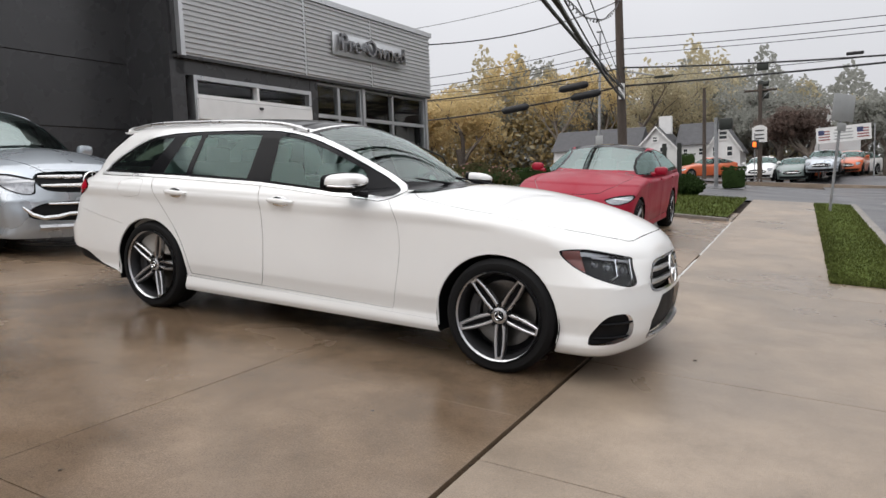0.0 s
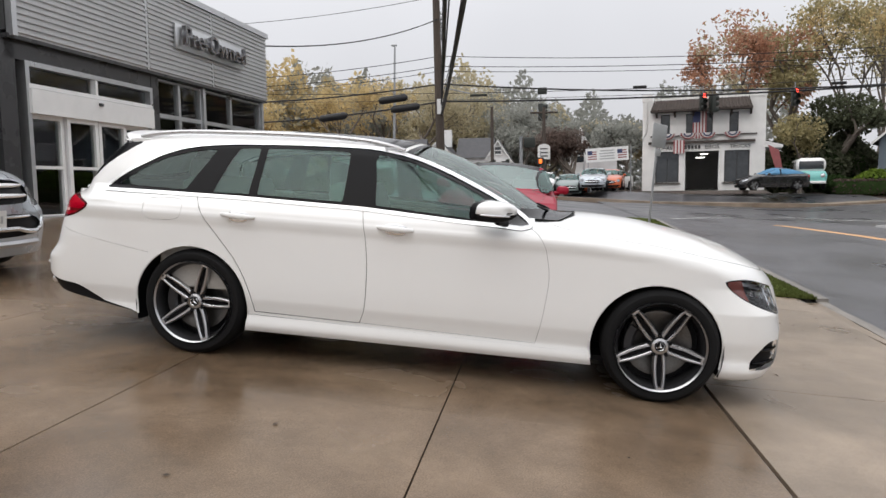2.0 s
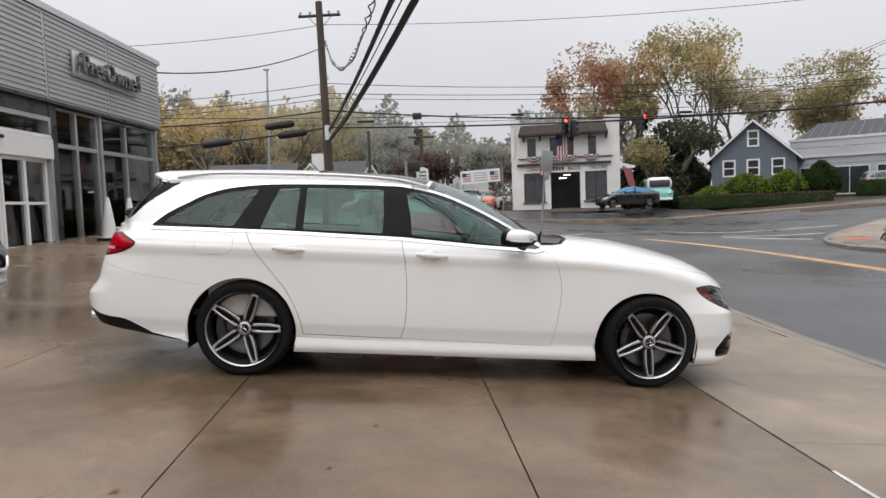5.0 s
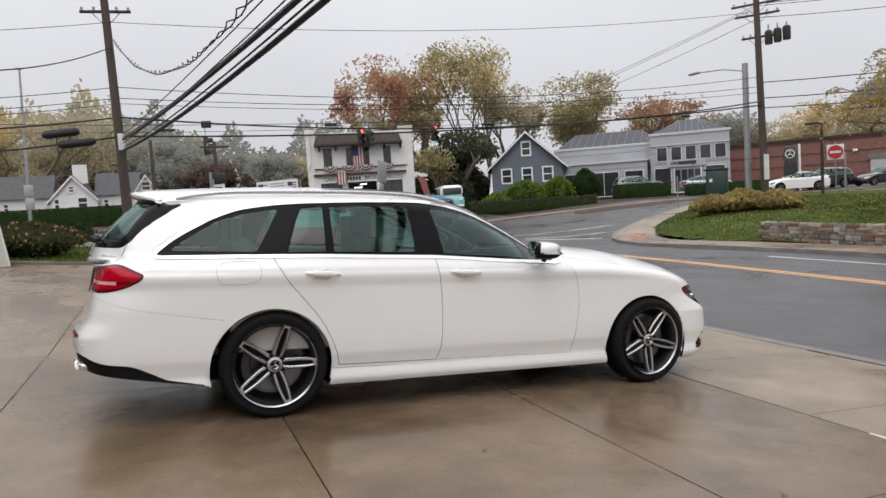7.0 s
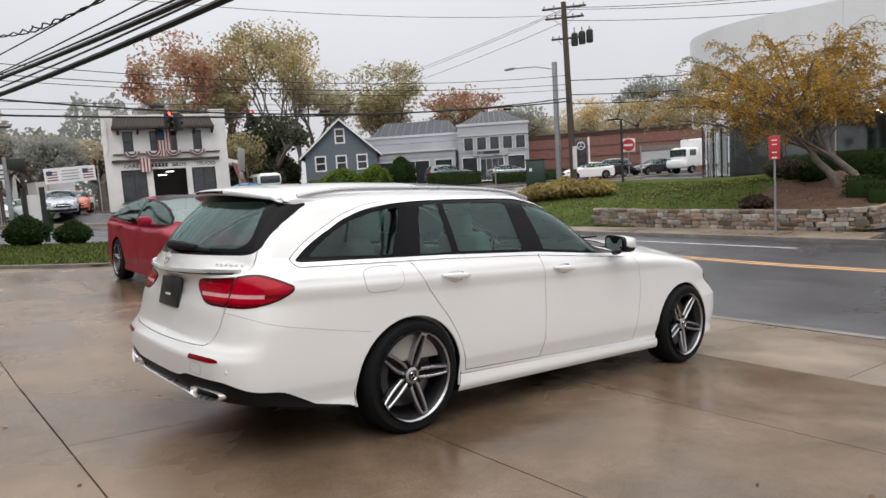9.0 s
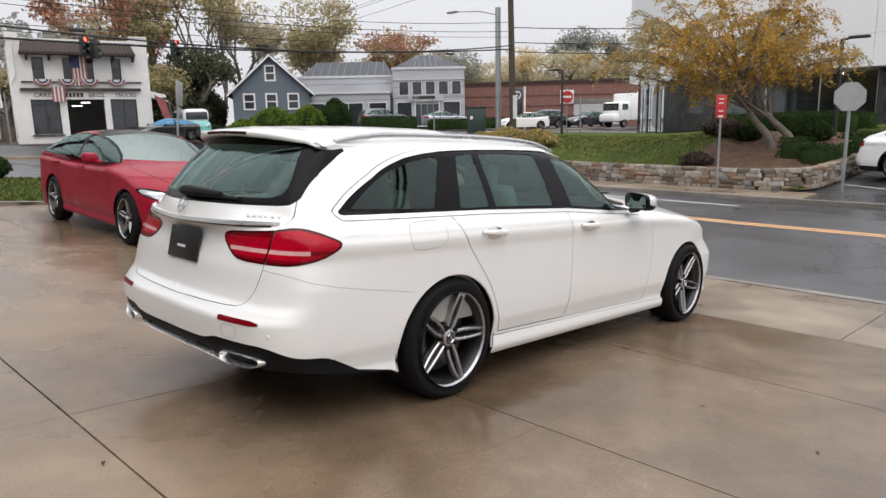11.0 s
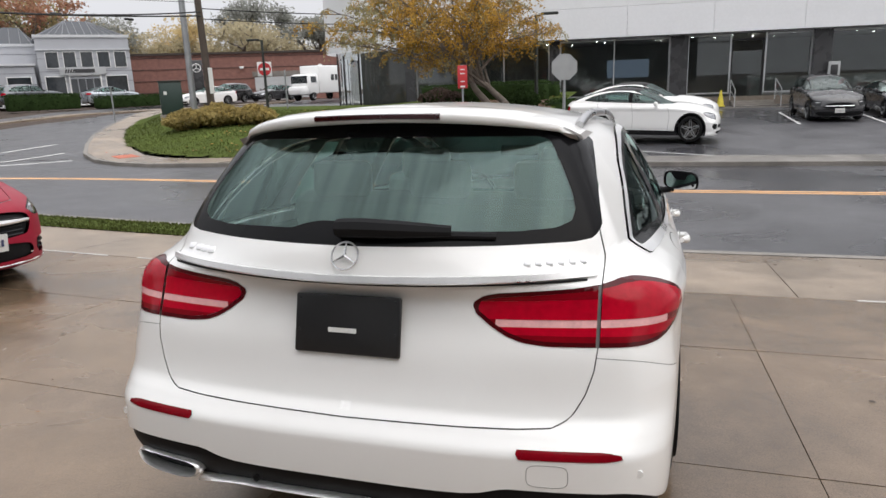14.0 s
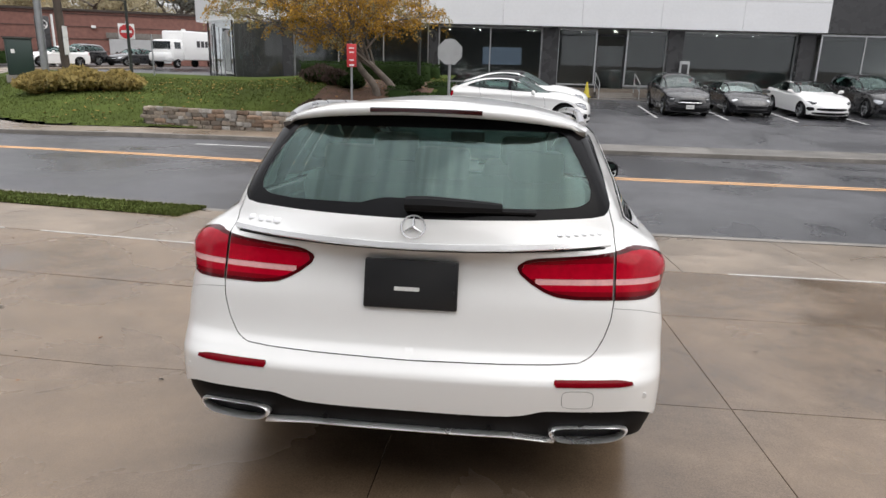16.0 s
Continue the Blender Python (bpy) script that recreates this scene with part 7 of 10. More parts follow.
def gable_house(m, w, d, h, rise, wall, label, windows=(), roof=None, over=0.35, boards=0.2, name="house"):
    """A house with its gable to the front: local x along the front, y back."""
    hs = thing(name, m, label, "house")
    part("front_gable", Mesh().prism([(0, 0), (w, 0), (w, h), (w / 2, h + rise), (0, h)], "Y", 0.0, 0.25), wall, hs, smooth=0)
    part("back_gable", Mesh().prism([(0, 0), (w, 0), (w, h), (w / 2, h + rise), (0, h)], "Y", d - 0.25, d), wall, hs, smooth=0)
    part("side_wall", Mesh().box((0.12, d / 2, h / 2), (0.24, d - 0.5, h)), wall, hs, smooth=0)
    part("side_wall", Mesh().box((w - 0.12, d / 2, h / 2), (0.24, d - 0.5, h)), wall, hs, smooth=0)
    sl = rise / (w / 2)
    for sg in (-1, 1):
        x0, x1 = w / 2, (w + over if sg > 0 else -over)
        z1 = h + rise - sl * (abs(x1 - w / 2))
        part("roof_slope", Mesh().prism([(x0, h + rise), (x1, z1), (x1, z1 + 0.16), (x0, h + rise + 0.18)], "Y", -over, d + over), roof or M_GREYROOF, hs, smooth=0)
        part("barge_board", Mesh().prism([(x0, h + rise - 0.04), (x1, z1 - 0.06), (x1, z1 + 0.14), (x0, h + rise + 0.16)], "Y", -over - 0.05, -over - 0.002), M_TRIM, hs, smooth=0)
    if boards:
        k = 0
        while (k + 1) * boards < h + rise * 0.85:
            z = k * boards
            half = w / 2 if z < h else (w / 2) * (1 - (z - h) / rise)
            part("board", Mesh().prism([(-0.018, z), (-0.004, z + boards), (0.0, z + boards), (0.0, z)], "X", w / 2 - half, w / 2 + half), wall, hs, smooth=0)
            k += 1
    for x, z, ww, hh in windows:
        glazed(hs, x - ww / 2 - 0.08, x + ww / 2 + 0.08, z - 0.08, z + hh + 0.08, -0.04, M_TRIM, M_DARKPANE, 0, 1, 0.13, "sash_window")
    return hs


BLUE = pose(27.5, 50.6, 1.0) @ Matrix.Rotation(radians(-32), 4, "Z")
gable_house(BLUE, 6.4, 9, 3.1, 2.9, M_BLUEWALL, "slate blue boarded house with white trimmed windows",
            [(1.35, 1.6, 0.85, 1.25), (3.2, 1.6, 0.85, 1.25), (5.05, 1.6, 0.85, 1.25), (3.2, 4.0, 0.75, 1.2)], over=0.45)
# white houses beyond the near pole
def house_at(x, y, w, d, h, rise, rz, windows, label):
    return gable_house(pose(x, y, gz(x, y) + 0.2) @ Matrix.Rotation(radians(rz), 4, "Z"), w, d, h, rise, M_CREAM, label, windows, over=0.3, boards=0)
HZ = gz(-7, 62)
h1 = gable_house(pose(-9.5, 62, HZ), 3.7, 7, 3.45 - HZ, 2.0, M_CREAM, "long white house with central gable and chimney",
                 [(2.55, 1.55, 0.75, 0.95), (0.55, 1.55, 0.4, 0.9), (1.75, 3.0, 0.45, 0.5)], over=0.25, boards=0)
part("chimney", Mesh().box((2.35, 2.2, 4.65), (1.15, 0.7, 1.7)), M_CREAM, h1, smooth=0)
part("porch_roof", Mesh().prism([(-1.2, 1.35), (0, 1.65), (0, 1.5), (-1.2, 1.22)], "X", 0.3, 4.4), M_GREYROOF, h1, smooth=0)
for x in (0.5, 2.3, 4.2):
    part("porch_post", Mesh().box((x, -1.0, 0.62), (0.12, 0.12, 1.24)), M_TRIM, h1, smooth=0)
for x0, x1 in ((-8.5, 0.02), (3.68, 7.0)):
    part("house_wing", Mesh().box(((x0 + x1) / 2, 3.6, 1.35), (x1 - x0, 5.4, 2.7)), M_CREAM, h1, smooth=0)
    part("wing_roof", Mesh().prism([(0.55, 2.62), (3.5, 4.75), (6.6, 2.62)], "X", x0 - 0.2, x1 + 0.2), M_GREYROOF, h1, smooth=0)
for x in (-7.2, -5.4, -3.4, -1.6, 4.35, 5.7):
    glazed(h1, x - 0.25, x + 0.25, 1.55, 2.3, 0.86, M_TRIM, M_DARKPANE, 0, 1, 0.1, "wing_window")
for x in (-6.2, -2.6):
    glazed(h1, x - 0.4, x + 0.4, 0.2, 0.9, 0.86, M_TRIM, M_DARKPANE, 0, 1, 0.1, "wing_window")
gable_house(pose(-3.15, 61.5, HZ), 2.8, 7, 3.15 - HZ, 2.1, M_CREAM, "white gabled house end with dark roof",
                 [(0.75, 1.35, 0.5, 0.9), (1.95, 1.35, 0.5, 0.9), (1.4, 2.85, 0.7, 0.75)], over=0.25, boards=0)
house_at(5.2, 72, 3.0, 6, 3.6, 3.2, -6, [(1.5, 3.0, 0.9, 1.6), (0.7, 1.0, 0.6, 1.2), (2.3, 1.0, 0.6, 1.2)], "distant white house with a pointed gable")


# white two-block dealership up the side street
M_GREYWALL = paint("grey_rendered_wall", (0.40, 0.41, 0.44), 0.7, vary=0.05, scale=1.0, fine=20)
M_METALROOF = paint("grey_metal_roof", (0.085, 0.09, 0.10), 0.7, spec=0.15, vary=0.08, scale=1.5, fine=8)
M_ROOFRIB = paint("grey_roof_rib", (0.17, 0.175, 0.19), 0.5, vary=0.05)
M_GREYTRIM = paint("pale_grey_trim", (0.55, 0.56, 0.58), 0.6, vary=0.04)
DEALER = pose(34.9, 52.2, 0.75) @ Matrix.Rotation(radians(-43), 4, "Z")
am = thing("dealership", DEALER, "pale grey two-storey dealership with ribbed grey hipped roofs", "building")
part("left_block", Mesh().box((5.0, 6.5, 2.45), (10.0, 10.0, 4.9)), M_GREYWALL, am, smooth=0)
part("right_block", Mesh().box((12.6, 6.0, 2.75), (6.8, 12.0, 5.5)), M_GREYWALL, am, smooth=0)
part("front_block", Mesh().box((4.7, 0.4, 1.65), (8.4, 2.4, 3.3)), M_GREYWALL, am, smooth=0)
part("cornice", Mesh().box((12.6, 6.0, 5.45), (7.0, 12.2, 0.22)), M_GREYTRIM, am, smooth=0)
part("cornice", Mesh().box((5.0, 6.5, 4.86), (10.2, 10.2, 0.2)), M_GREYTRIM, am, smooth=0)
part("string_course", Mesh().box((12.6, 5.9, 4.4), (6.86, 12.1, 0.08)), M_GREYTRIM, am, smooth=0)
part("string_course", Mesh().box((4.7, 0.35, 3.25), (8.6, 2.6, 0.16)), M_GREYTRIM, am, smooth=0)
part("pediment", Mesh().prism([(2.4, 3.3), (6.4, 3.3), (4.4, 4.1)], "Y", -0.8, 1.2), M_GREYWALL, am, smooth=0)
def hip(x0, x1, y0, y1, z, rise, inset):
    m = Mesh()
    a, b = (x0 + inset, (y0 + y1) / 2, z + rise), (x1 - inset, (y0 + y1) / 2, z + rise)
    m.add([(x0, y0, z), (x1, y0, z), (x1, y1, z), (x0, y1, z), a, b], [(0, 1, 5, 4), (1, 2, 5), (2, 3, 4, 5), (3, 0, 4), (0, 3, 2, 1)])
    r = part("hipped_roof", m, M_METALROOF, am, "grey ribbed hipped roof", 0)
    for k in range(12):
        t = (k + 0.5) / 12
        xx = x0 + (x1 - x0) * t
        xt = min(max(xx, a[0]), b[0])
        part("roof_rib", Mesh().tube([(xx, y0, z + 0.03), (xt, (y0 + y1) / 2, z + rise + 0.03)], 0.035, 4), M_ROOFRIB, r)
hip(0.2, 9.4, 2.0, 10.8, 4.95, 1.65, 1.2)
hip(9.3, 15.9, 0.4, 11.4, 5.55, 1.55, 2.4)
for z in (0.9, 1.75, 2.6, 3.6):
    part("wall_band", Mesh().box((4.7, 0.4, z), (8.44, 2.44, 0.035)) if z < 3 else Mesh().box((5.0, 6.5, z + 0.55), (10.04, 10.04, 0.035)), M_ROOFRIB, am, smooth=0)
    part("wall_band", Mesh().box((12.6, 6.0, z + 0.12), (6.84, 12.04, 0.035)), M_ROOFRIB, am, smooth=0)
for k in range(5):
    x = 9.75 + 1.25 * k
    glazed(am, x, x + 0.95, 2.95, 4.25, -0.03, M_TRIM, M_DARKPANE, 0, 0, 0.05, "office_window")
for a, b, y in ((1.3, 2.8, -0.84), (3.6, 6.4, -0.84), (6.9, 8.6, -0.84), (9.5, 11.0, -0.04), (13.9, 15.6, -0.04)):
    glazed(am, a, b, 0.05, 2.35, y, M_TRIM, M_DARKPANE, 1 if b - a > 2 else 0, 0, 0.06, "showroom_window")
ed = quad_frame(am, "entrance", 11.2, 13.6, 0.0, 2.45, -0.06, 0.2, 0.1, M_TRIM)
for k in range(4):
    part("entrance_leaf", Mesh().box((11.55 + 0.57 * k, -0.05, 1.1), (0.48, 0.04, 2.0)), M_DARKPANE, ed, smooth=0)
sg = part("sign_board", Mesh().box((12.3, -0.16, 2.72), (3.4, 0.12, 0.62)), M_ALU, am, "grey sign with dark bars", 0)
for k in range(5):
    part("sign_bar", Mesh().prism([(0, 0), (0.12, 0), (0.24, 0.3), (0.12, 0.3)] if k < 4 else [(0, 0), (1.5, 0), (1.5, 0.3), (0, 0.3)], "Y", -0.25, -0.22, Matrix.Translation((10.95 + 0.18 * k, 0, 2.57))), M_LETTER, sg, smooth=0)


# long showroom across the road: local x along its front to the south, y back
GLASSHALL = pose(31.6, 11.6, 0.0) @ Matrix.Rotation(radians(-90 + 4.5), 4, "Z")
glass_hall = thing("glass_showroom", GLASSHALL, "long car showroom with white panel fascia over dark glass", "building")
G0, FB, FT = 0.22, 3.35, 8.2
# white fascia in panels
def fascia(i, j, a, b, c, d):
    return part("fascia_panel", Mesh().box(((a + b) / 2, 0.0, (c + d) / 2), (b - a - 0.012, 0.2, d - c - 0.012)), M_PANELW, glass_hall, smooth=0)
xs = [0, 3.4, 7.3, 11.2, 15.1, 19.0, 23.0, 27.2]
zs = [FB, 4.75, 6.5, FT]
for i in range(len(xs) - 1):
    for j in range(3):
        fascia(i, j, xs[i], xs[i + 1], zs[j], zs[j + 1])
part("fascia_core", Mesh().box((13.6, 0.22, (FB + FT) / 2), (27.2, 0.2, FT - FB)), M_DARKWALL, glass_hall, smooth=0)
# round corner drum at the north end
dr = Mesh()
R = 7.0
vs = []
for z in (FB, FT):
    for k in range(25):
        a = radians(270 - 180 * k / 24)
        vs.append((0.0 + R * math.cos(a) * 0.9, R + R * math.sin(a), z))
dr.add(vs, loft_faces(2, 25, False))
part("round_corner", dr, M_PANELW, glass_hall, "white curved corner drum", 40)
gl = Mesh()
vs = []
for z in (G0 - 0.4, FB):
    for k in range(25):
        a = radians(270 - 180 * k / 24)
        vs.append((0.0 + (R - 0.6) * math.cos(a) * 0.9, R + (R - 0.6) * math.sin(a), z))
gl.add(vs, loft_faces(2, 25, False))
part("round_glazing", gl, M_SHOPGLASS, glass_hall, "curved glass wall")
# made-up dark core, added so the drum's glass doesn't show the outside
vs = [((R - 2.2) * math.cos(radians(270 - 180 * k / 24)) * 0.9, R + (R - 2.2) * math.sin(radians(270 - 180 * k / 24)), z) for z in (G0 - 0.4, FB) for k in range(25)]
part("drum_core", Mesh().add(vs, loft_faces(2, 25, False)), M_INDARK, glass_hall, "added dark core behind the curved glass")
for k in range(0, 25, 4):
    a = radians(270 - 180 * k / 24)
    part("round_mullion", Mesh().cyl((R * 0.9 * 0.91 * math.cos(a), R + (R - 0.62) * math.sin(a), G0 - 0.4), (R * 0.9 * 0.91 * math.cos(a), R + (R - 0.62) * math.sin(a), FB), 0.05), M_BLACKFRAME, glass_hall)
part("soffit", Mesh().box((13.6, 0.55, FB - 0.03), (27.2, 1.3, 0.06)), M_CHARC, glass_hall, smooth=0)
cols = [(0.0, 0.5), (7.5, 8.0), (13.3, 14.1), (19.65, 20.4), (26.2, 27.0)]
for a, b in cols:
    part("column", Mesh().box(((a + b) / 2, 0.75, (G0 + FB) / 2 - 0.2), (b - a, 0.5, FB - G0 + 0.5)), M_CHARC, glass_hall, smooth=0)
for a, b, n in ((0.5, 7.5, 2), (8.0, 13.3, 1), (14.1, 16.1, 0), (17.6, 19.65, 0), (20.4, 26.2, 0)):
    glazed(glass_hall, a, b, G0 + 0.3, FB - 0.05, 0.85, M_ALU, M_SHOPGLASS, n, 0, 0.07, "showroom_window")
dd = quad_frame(glass_hall, "entrance", 16.1, 17.6, G0, FB - 0.3, 0.95, 0.15, 0.08, M_BLACKFRAME)
part("entrance_leaf", Mesh().box((16.85, 0.95, 1.4), (1.3, 0.03, 2.2)), M_SHOPGLASS, dd, smooth=0)
part("base_wall", Mesh().box((13.6, 0.85, -0.06), (27.2, 0.3, 0.90)), M_STONE, glass_hall, smooth=0)
for k in range(4):
    part("step", Mesh().box((17.1, 0.55 - 0.30 * k, G0 - 0.09 - 0.085 * (k) - 0.1), (1.9, 0.34, 0.30)), M_KERB, glass_hall, "concrete entrance step", 0)
for x in (16.1, 18.1):
    part("handrail", Mesh().tube([(x, 0.5, G0), (x, 0.5, G0 + 0.95), (x, -0.7, G0 + 0.5), (x, -0.7, -0.2)], 0.025, 6).tube([(x, 0.5, G0 + 0.5), (x, -0.7, G0 + 0.1)], 0.02, 6), M_ALU, glass_hall, "steel entrance handrail")
part("kerb_step", Mesh().box((17.0, -0.9, -0.12), (3.6, 0.5, 0.12)), M_KERB, glass_hall, smooth=0)
M_INGREY = paint("grey_showroom_wall", (0.36, 0.36, 0.35), 0.7, vary=0.1, scale=0.5, fine=4)
part("room_floor", Mesh().box((18, 8, G0 - 0.05), (38, 14, 0.1)), M_INGREY, glass_hall, smooth=0)
part("room_back", Mesh().box((18, 10, 1.8), (38, 0.2, 3.4)), M_INGREY, glass_hall, smooth=0)
part("room_ceiling", Mesh().box((18, 5.5, FB + 0.05), (38, 9, 0.08)), M_INGREY, glass_hall, smooth=0)
for k in range(26):
    part("spot_lamp", Mesh().lathe([(0.0, 0.0), (0.07, 0.0)], 8, "Z", (1.2 + 1.0 * k + (k % 3) * 0.3, 1.5 + (k * 7 % 5) * 0.8, FB - 0.07)), M_SPOT, glass_hall)
part("wall_screen", Mesh().box((11.5, 4.6, 1.9), (2.2, 0.1, 0.95)), glow("screen_picture", (0.30, 0.36, 0.48), 0.3), glass_hall, "lit wall screen", 0)
for a, b in ((3.0, 5.0), (18.6, 3.5), (23.0, 4.5)):
    part("display_counter", Mesh().round_box((a, b, G0 + 0.55), (2.2, 0.8, 1.0), 0.05), M_INLIGHT, glass_hall)
# dark block at the south end
part("dark_block", Mesh().box((31.77, 3.5, (FB + FT) / 2), (9.06, 7.0, FT - FB)), M_CHARC, glass_hall, smooth=0)
glazed(glass_hall, 27.1, 36, G0 + 0.1, FB - 0.05, 0.3, M_ALU, M_SHOPGLASS, 3, 0, 0.08, "showroom_window")
part("end_wall", Mesh().box((36.3, 3.5, 2), (0.4, 7, 5)), M_CHARC, glass_hall, smooth=0)

# brick building with a pale shutter, far up the side street
BR = pose(57, 44, 0.3) @ Matrix.Rotation(radians(-58), 4, "Z")
br = thing("brick_building", BR, "long low red brick building with pale shutter", "building")
part("brick_wall", Mesh().box((14, 5, 2.4), (44, 10, 4.8)), M_BRICK, br, smooth=0)
for k in range(4):
    part("brick_course", Mesh().box((14, -0.02, 1.2 + 1.1 * k), (44, 0.06, 0.05)), M_BROWNTILE, br, smooth=0)
part("roof_edge", Mesh().box((14, 5, 4.85), (44.4, 10.4, 0.2)), M_BROWNTILE, br, smooth=0)
part("shutter", Mesh().box((9.5, -0.06, 1.3), (5.4, 0.12, 2.2)), M_SIDING, br, "pale grey roller shutter", 0)
part("shutter_lintel", Mesh().box((9.5, -0.08, 2.7), (5.8, 0.16, 0.5)), M_KERB, br, smooth=0)
for x in (5.6, 13.5):
    part("wall_lamp", Mesh().round_box((x, -0.2, 3.4), (0.4, 0.3, 0.25), 0.05), M_TRIM, br)
solid("shed", Mesh().box((6.6, 46.5, 1.6), (2.2, 3.0, 2.2)), M_SIDING, "small grey shed beside the garage", "shed", smooth=0)

# ---- poles, wires, signals, signs ----
M_POLE = paint("weathered_pole_wood", (0.075, 0.058, 0.047), 0.9, vary=0.2, scale=3, fine=30, bump=0.006, stretch=(1, 1, 0.12))
M_GALV = paint("galvanised_steel", (0.34, 0.35, 0.36), 0.45, metal=0.7, vary=0.1, scale=5, fine=60)
M_CABLE = paint("black_cable", (0.012, 0.012, 0.013), 0.6, vary=0.1)
M_HOUSING = paint("signal_housing", (0.02, 0.024, 0.02), 0.6, vary=0.1)
M_SIGRED = glow("lit_red_lens", (1.0, 0.06, 0.04), 6.0)
M_SIGORANGE = glow("lit_orange_face", (1.0, 0.16, 0.02), 1.6)
M_SIGNRED = paint("red_sign_face", (0.48, 0.03, 0.035), 0.5, vary=0.05)
M_SIGNWHITE = paint("white_sign_face", (0.72, 0.72, 0.71), 0.5, vary=0.05)
M_SIGNBACK = paint("grey_sign_back", (0.36, 0.37, 0.37), 0.5, metal=0.3, vary=0.08)


def utility_pole(x, y, h, r, arms, label, lean=(0, 0), z=None):
    z = gz(x, y) if z is None else z
    t = thing("utility_pole", pose(x, y, z), label, "utility pole")
    part("pole", Mesh().cyl((0, 0, -0.3), (lean[0], lean[1], h), r, r * 0.72, 14), M_POLE, t, smooth=40)
    for az, ah, half, tilt in arms:
        a = radians(az)
        lx, ly = lean[0] * ah / h, lean[1] * ah / h
        dx, dy = math.cos(a) * half, math.sin(a) * half
        arm = part("crossarm", Mesh().tube([(lx - dx, ly - dy, ah - tilt), (lx + dx, ly + dy, ah + tilt)], 0.06, 4), M_POLE, t)
        part("arm_brace", Mesh().tube([(lx - dx * 0.55, ly - dy * 0.55, ah - 0.04), (lx, ly, ah - 0.55), (lx + dx * 0.55, ly + dy * 0.55, ah - 0.04)], 0.018, 4), M_GALV, arm)
        for k in (-0.9, -0.45, 0.45, 0.9):
            part("insulator", Mesh().lathe([(0.0, 0.0), (0.05, 0.01), (0.035, 0.05), (0.06, 0.08), (0.03, 0.14), (0.0, 0.15)], 10, "Z", (lx + dx * k, ly + dy * k, ah + 0.05 + tilt * k)), M_GALV, arm)
    return t


def wire(a, b, sag, r, label="black overhead cable strung between the poles", n=18):
    a, b = Vector(a), Vector(b)
    pts = [a + (b - a) * k / n - Vector((0, 0, sag * 4 * (k / n) * (1 - k / n))) for k in range(n + 1)]
    return solid("overhead_cable", Mesh().tube(pts, r, 5), M_CABLE, label, "cable", "overhead cables", smooth=60)


NP = (-1.73, 22.75)
np1 = utility_pole(*NP, 8.9, 0.19, [(2, 8.35, 0.85, 0.04)], "tall brown wooden utility pole with crossarm", (-0.15, 0.0))
part("pole_sign", Mesh().box((0.0, -0.20, 3.6), (0.24, 0.02, 0.6)), M_SIGNWHITE, np1, smooth=0)
part("cable_bracket", Mesh().tube([(0, 0, 4.4), (1.2, 0.0, 4.1)], 0.03, 6), M_GALV, np1)
part("street_lamp_head", Mesh().round_box((1.55, 0.0, 4.02), (0.7, 0.16, 0.09), 0.03), M_HOUSING, np1, "dark street lamp head")
P2 = (28.6, 21.2)
p2 = utility_pole(*P2, 10.6, 0.20, [(115, 10.3, 1.25, 0.05), (115, 9.75, 1.1, 0.05), (115, 8.6, 0.8, 0.03)], "tall wooden utility pole carrying transformers", (0.0, 0.25), 0.15)
for k in range(3):
    tx0, ty0 = 0.30 + 0.24 * k, -0.20 - 0.34 * k
    tx = part("transformer", Mesh().lathe([(0.0, 0.0), (0.17, 0.0), (0.19, 0.06), (0.19, 0.62), (0.14, 0.7), (0.0, 0.72)], 14, "Z", (tx0, ty0, 8.15 + 0.05 * k)), M_HOUSING, p2, "grey transformer drum")
    part("bushing", Mesh().cyl((tx0, ty0, 8.85), (tx0, ty0, 9.15), 0.04), M_GALV, tx)
part("notice", Mesh().box((-0.1, -0.2, 1.9), (0.35, 0.02, 1.3)), M_SIGNWHITE, p2, smooth=0)
gp = thing("street_lamp", pose(28.6, 22.3, 0.1), "grey metal street lamp with long arm", "street lamp")
part("column", Mesh().cyl((0, 0, 0), (0, 0, 7.5), 0.17, 0.15, 14), M_GALV, gp)
part("arm", Mesh().tube([(0, 0, 7.1), (-0.6, 0.9, 7.35), (-1.1, 2.0, 7.4)], 0.04, 6), M_GALV, gp)
part("lamp_head", Mesh().round_box((-1.25, 2.35, 7.4), (0.25, 0.75, 0.12), 0.05), M_GALV, gp)
# far poles
for x, y, h in ((2.5, 36.0, 5.2), (-0.9, 41.0, 5.6)):
    utility_pole(x, y, h, 0.13, [(5, h - 0.3, 0.8, 0.0)] if x > 0 else [], "slim wooden utility pole at the junction")
fl = thing("light_mast", pose(-8.1, 43.0, gz(-8.1, 43)), "tall slim grey light mast with signs", "mast")
part("mast", Mesh().cyl((0, 0, 0), (0.25, 0, 9.6), 0.11, 0.06, 10), M_GALV, fl)
part("mast_head", Mesh().round_box((0.2, 0, 9.7), (0.4, 0.2, 0.12), 0.04), M_GALV, fl)
for z in (1.5, 2.3):
    part("mast_sign", Mesh().round_box((0.1, -0.14, z), (0.5, 0.03, 0.7), 0.01), M_SIGNBACK, fl)

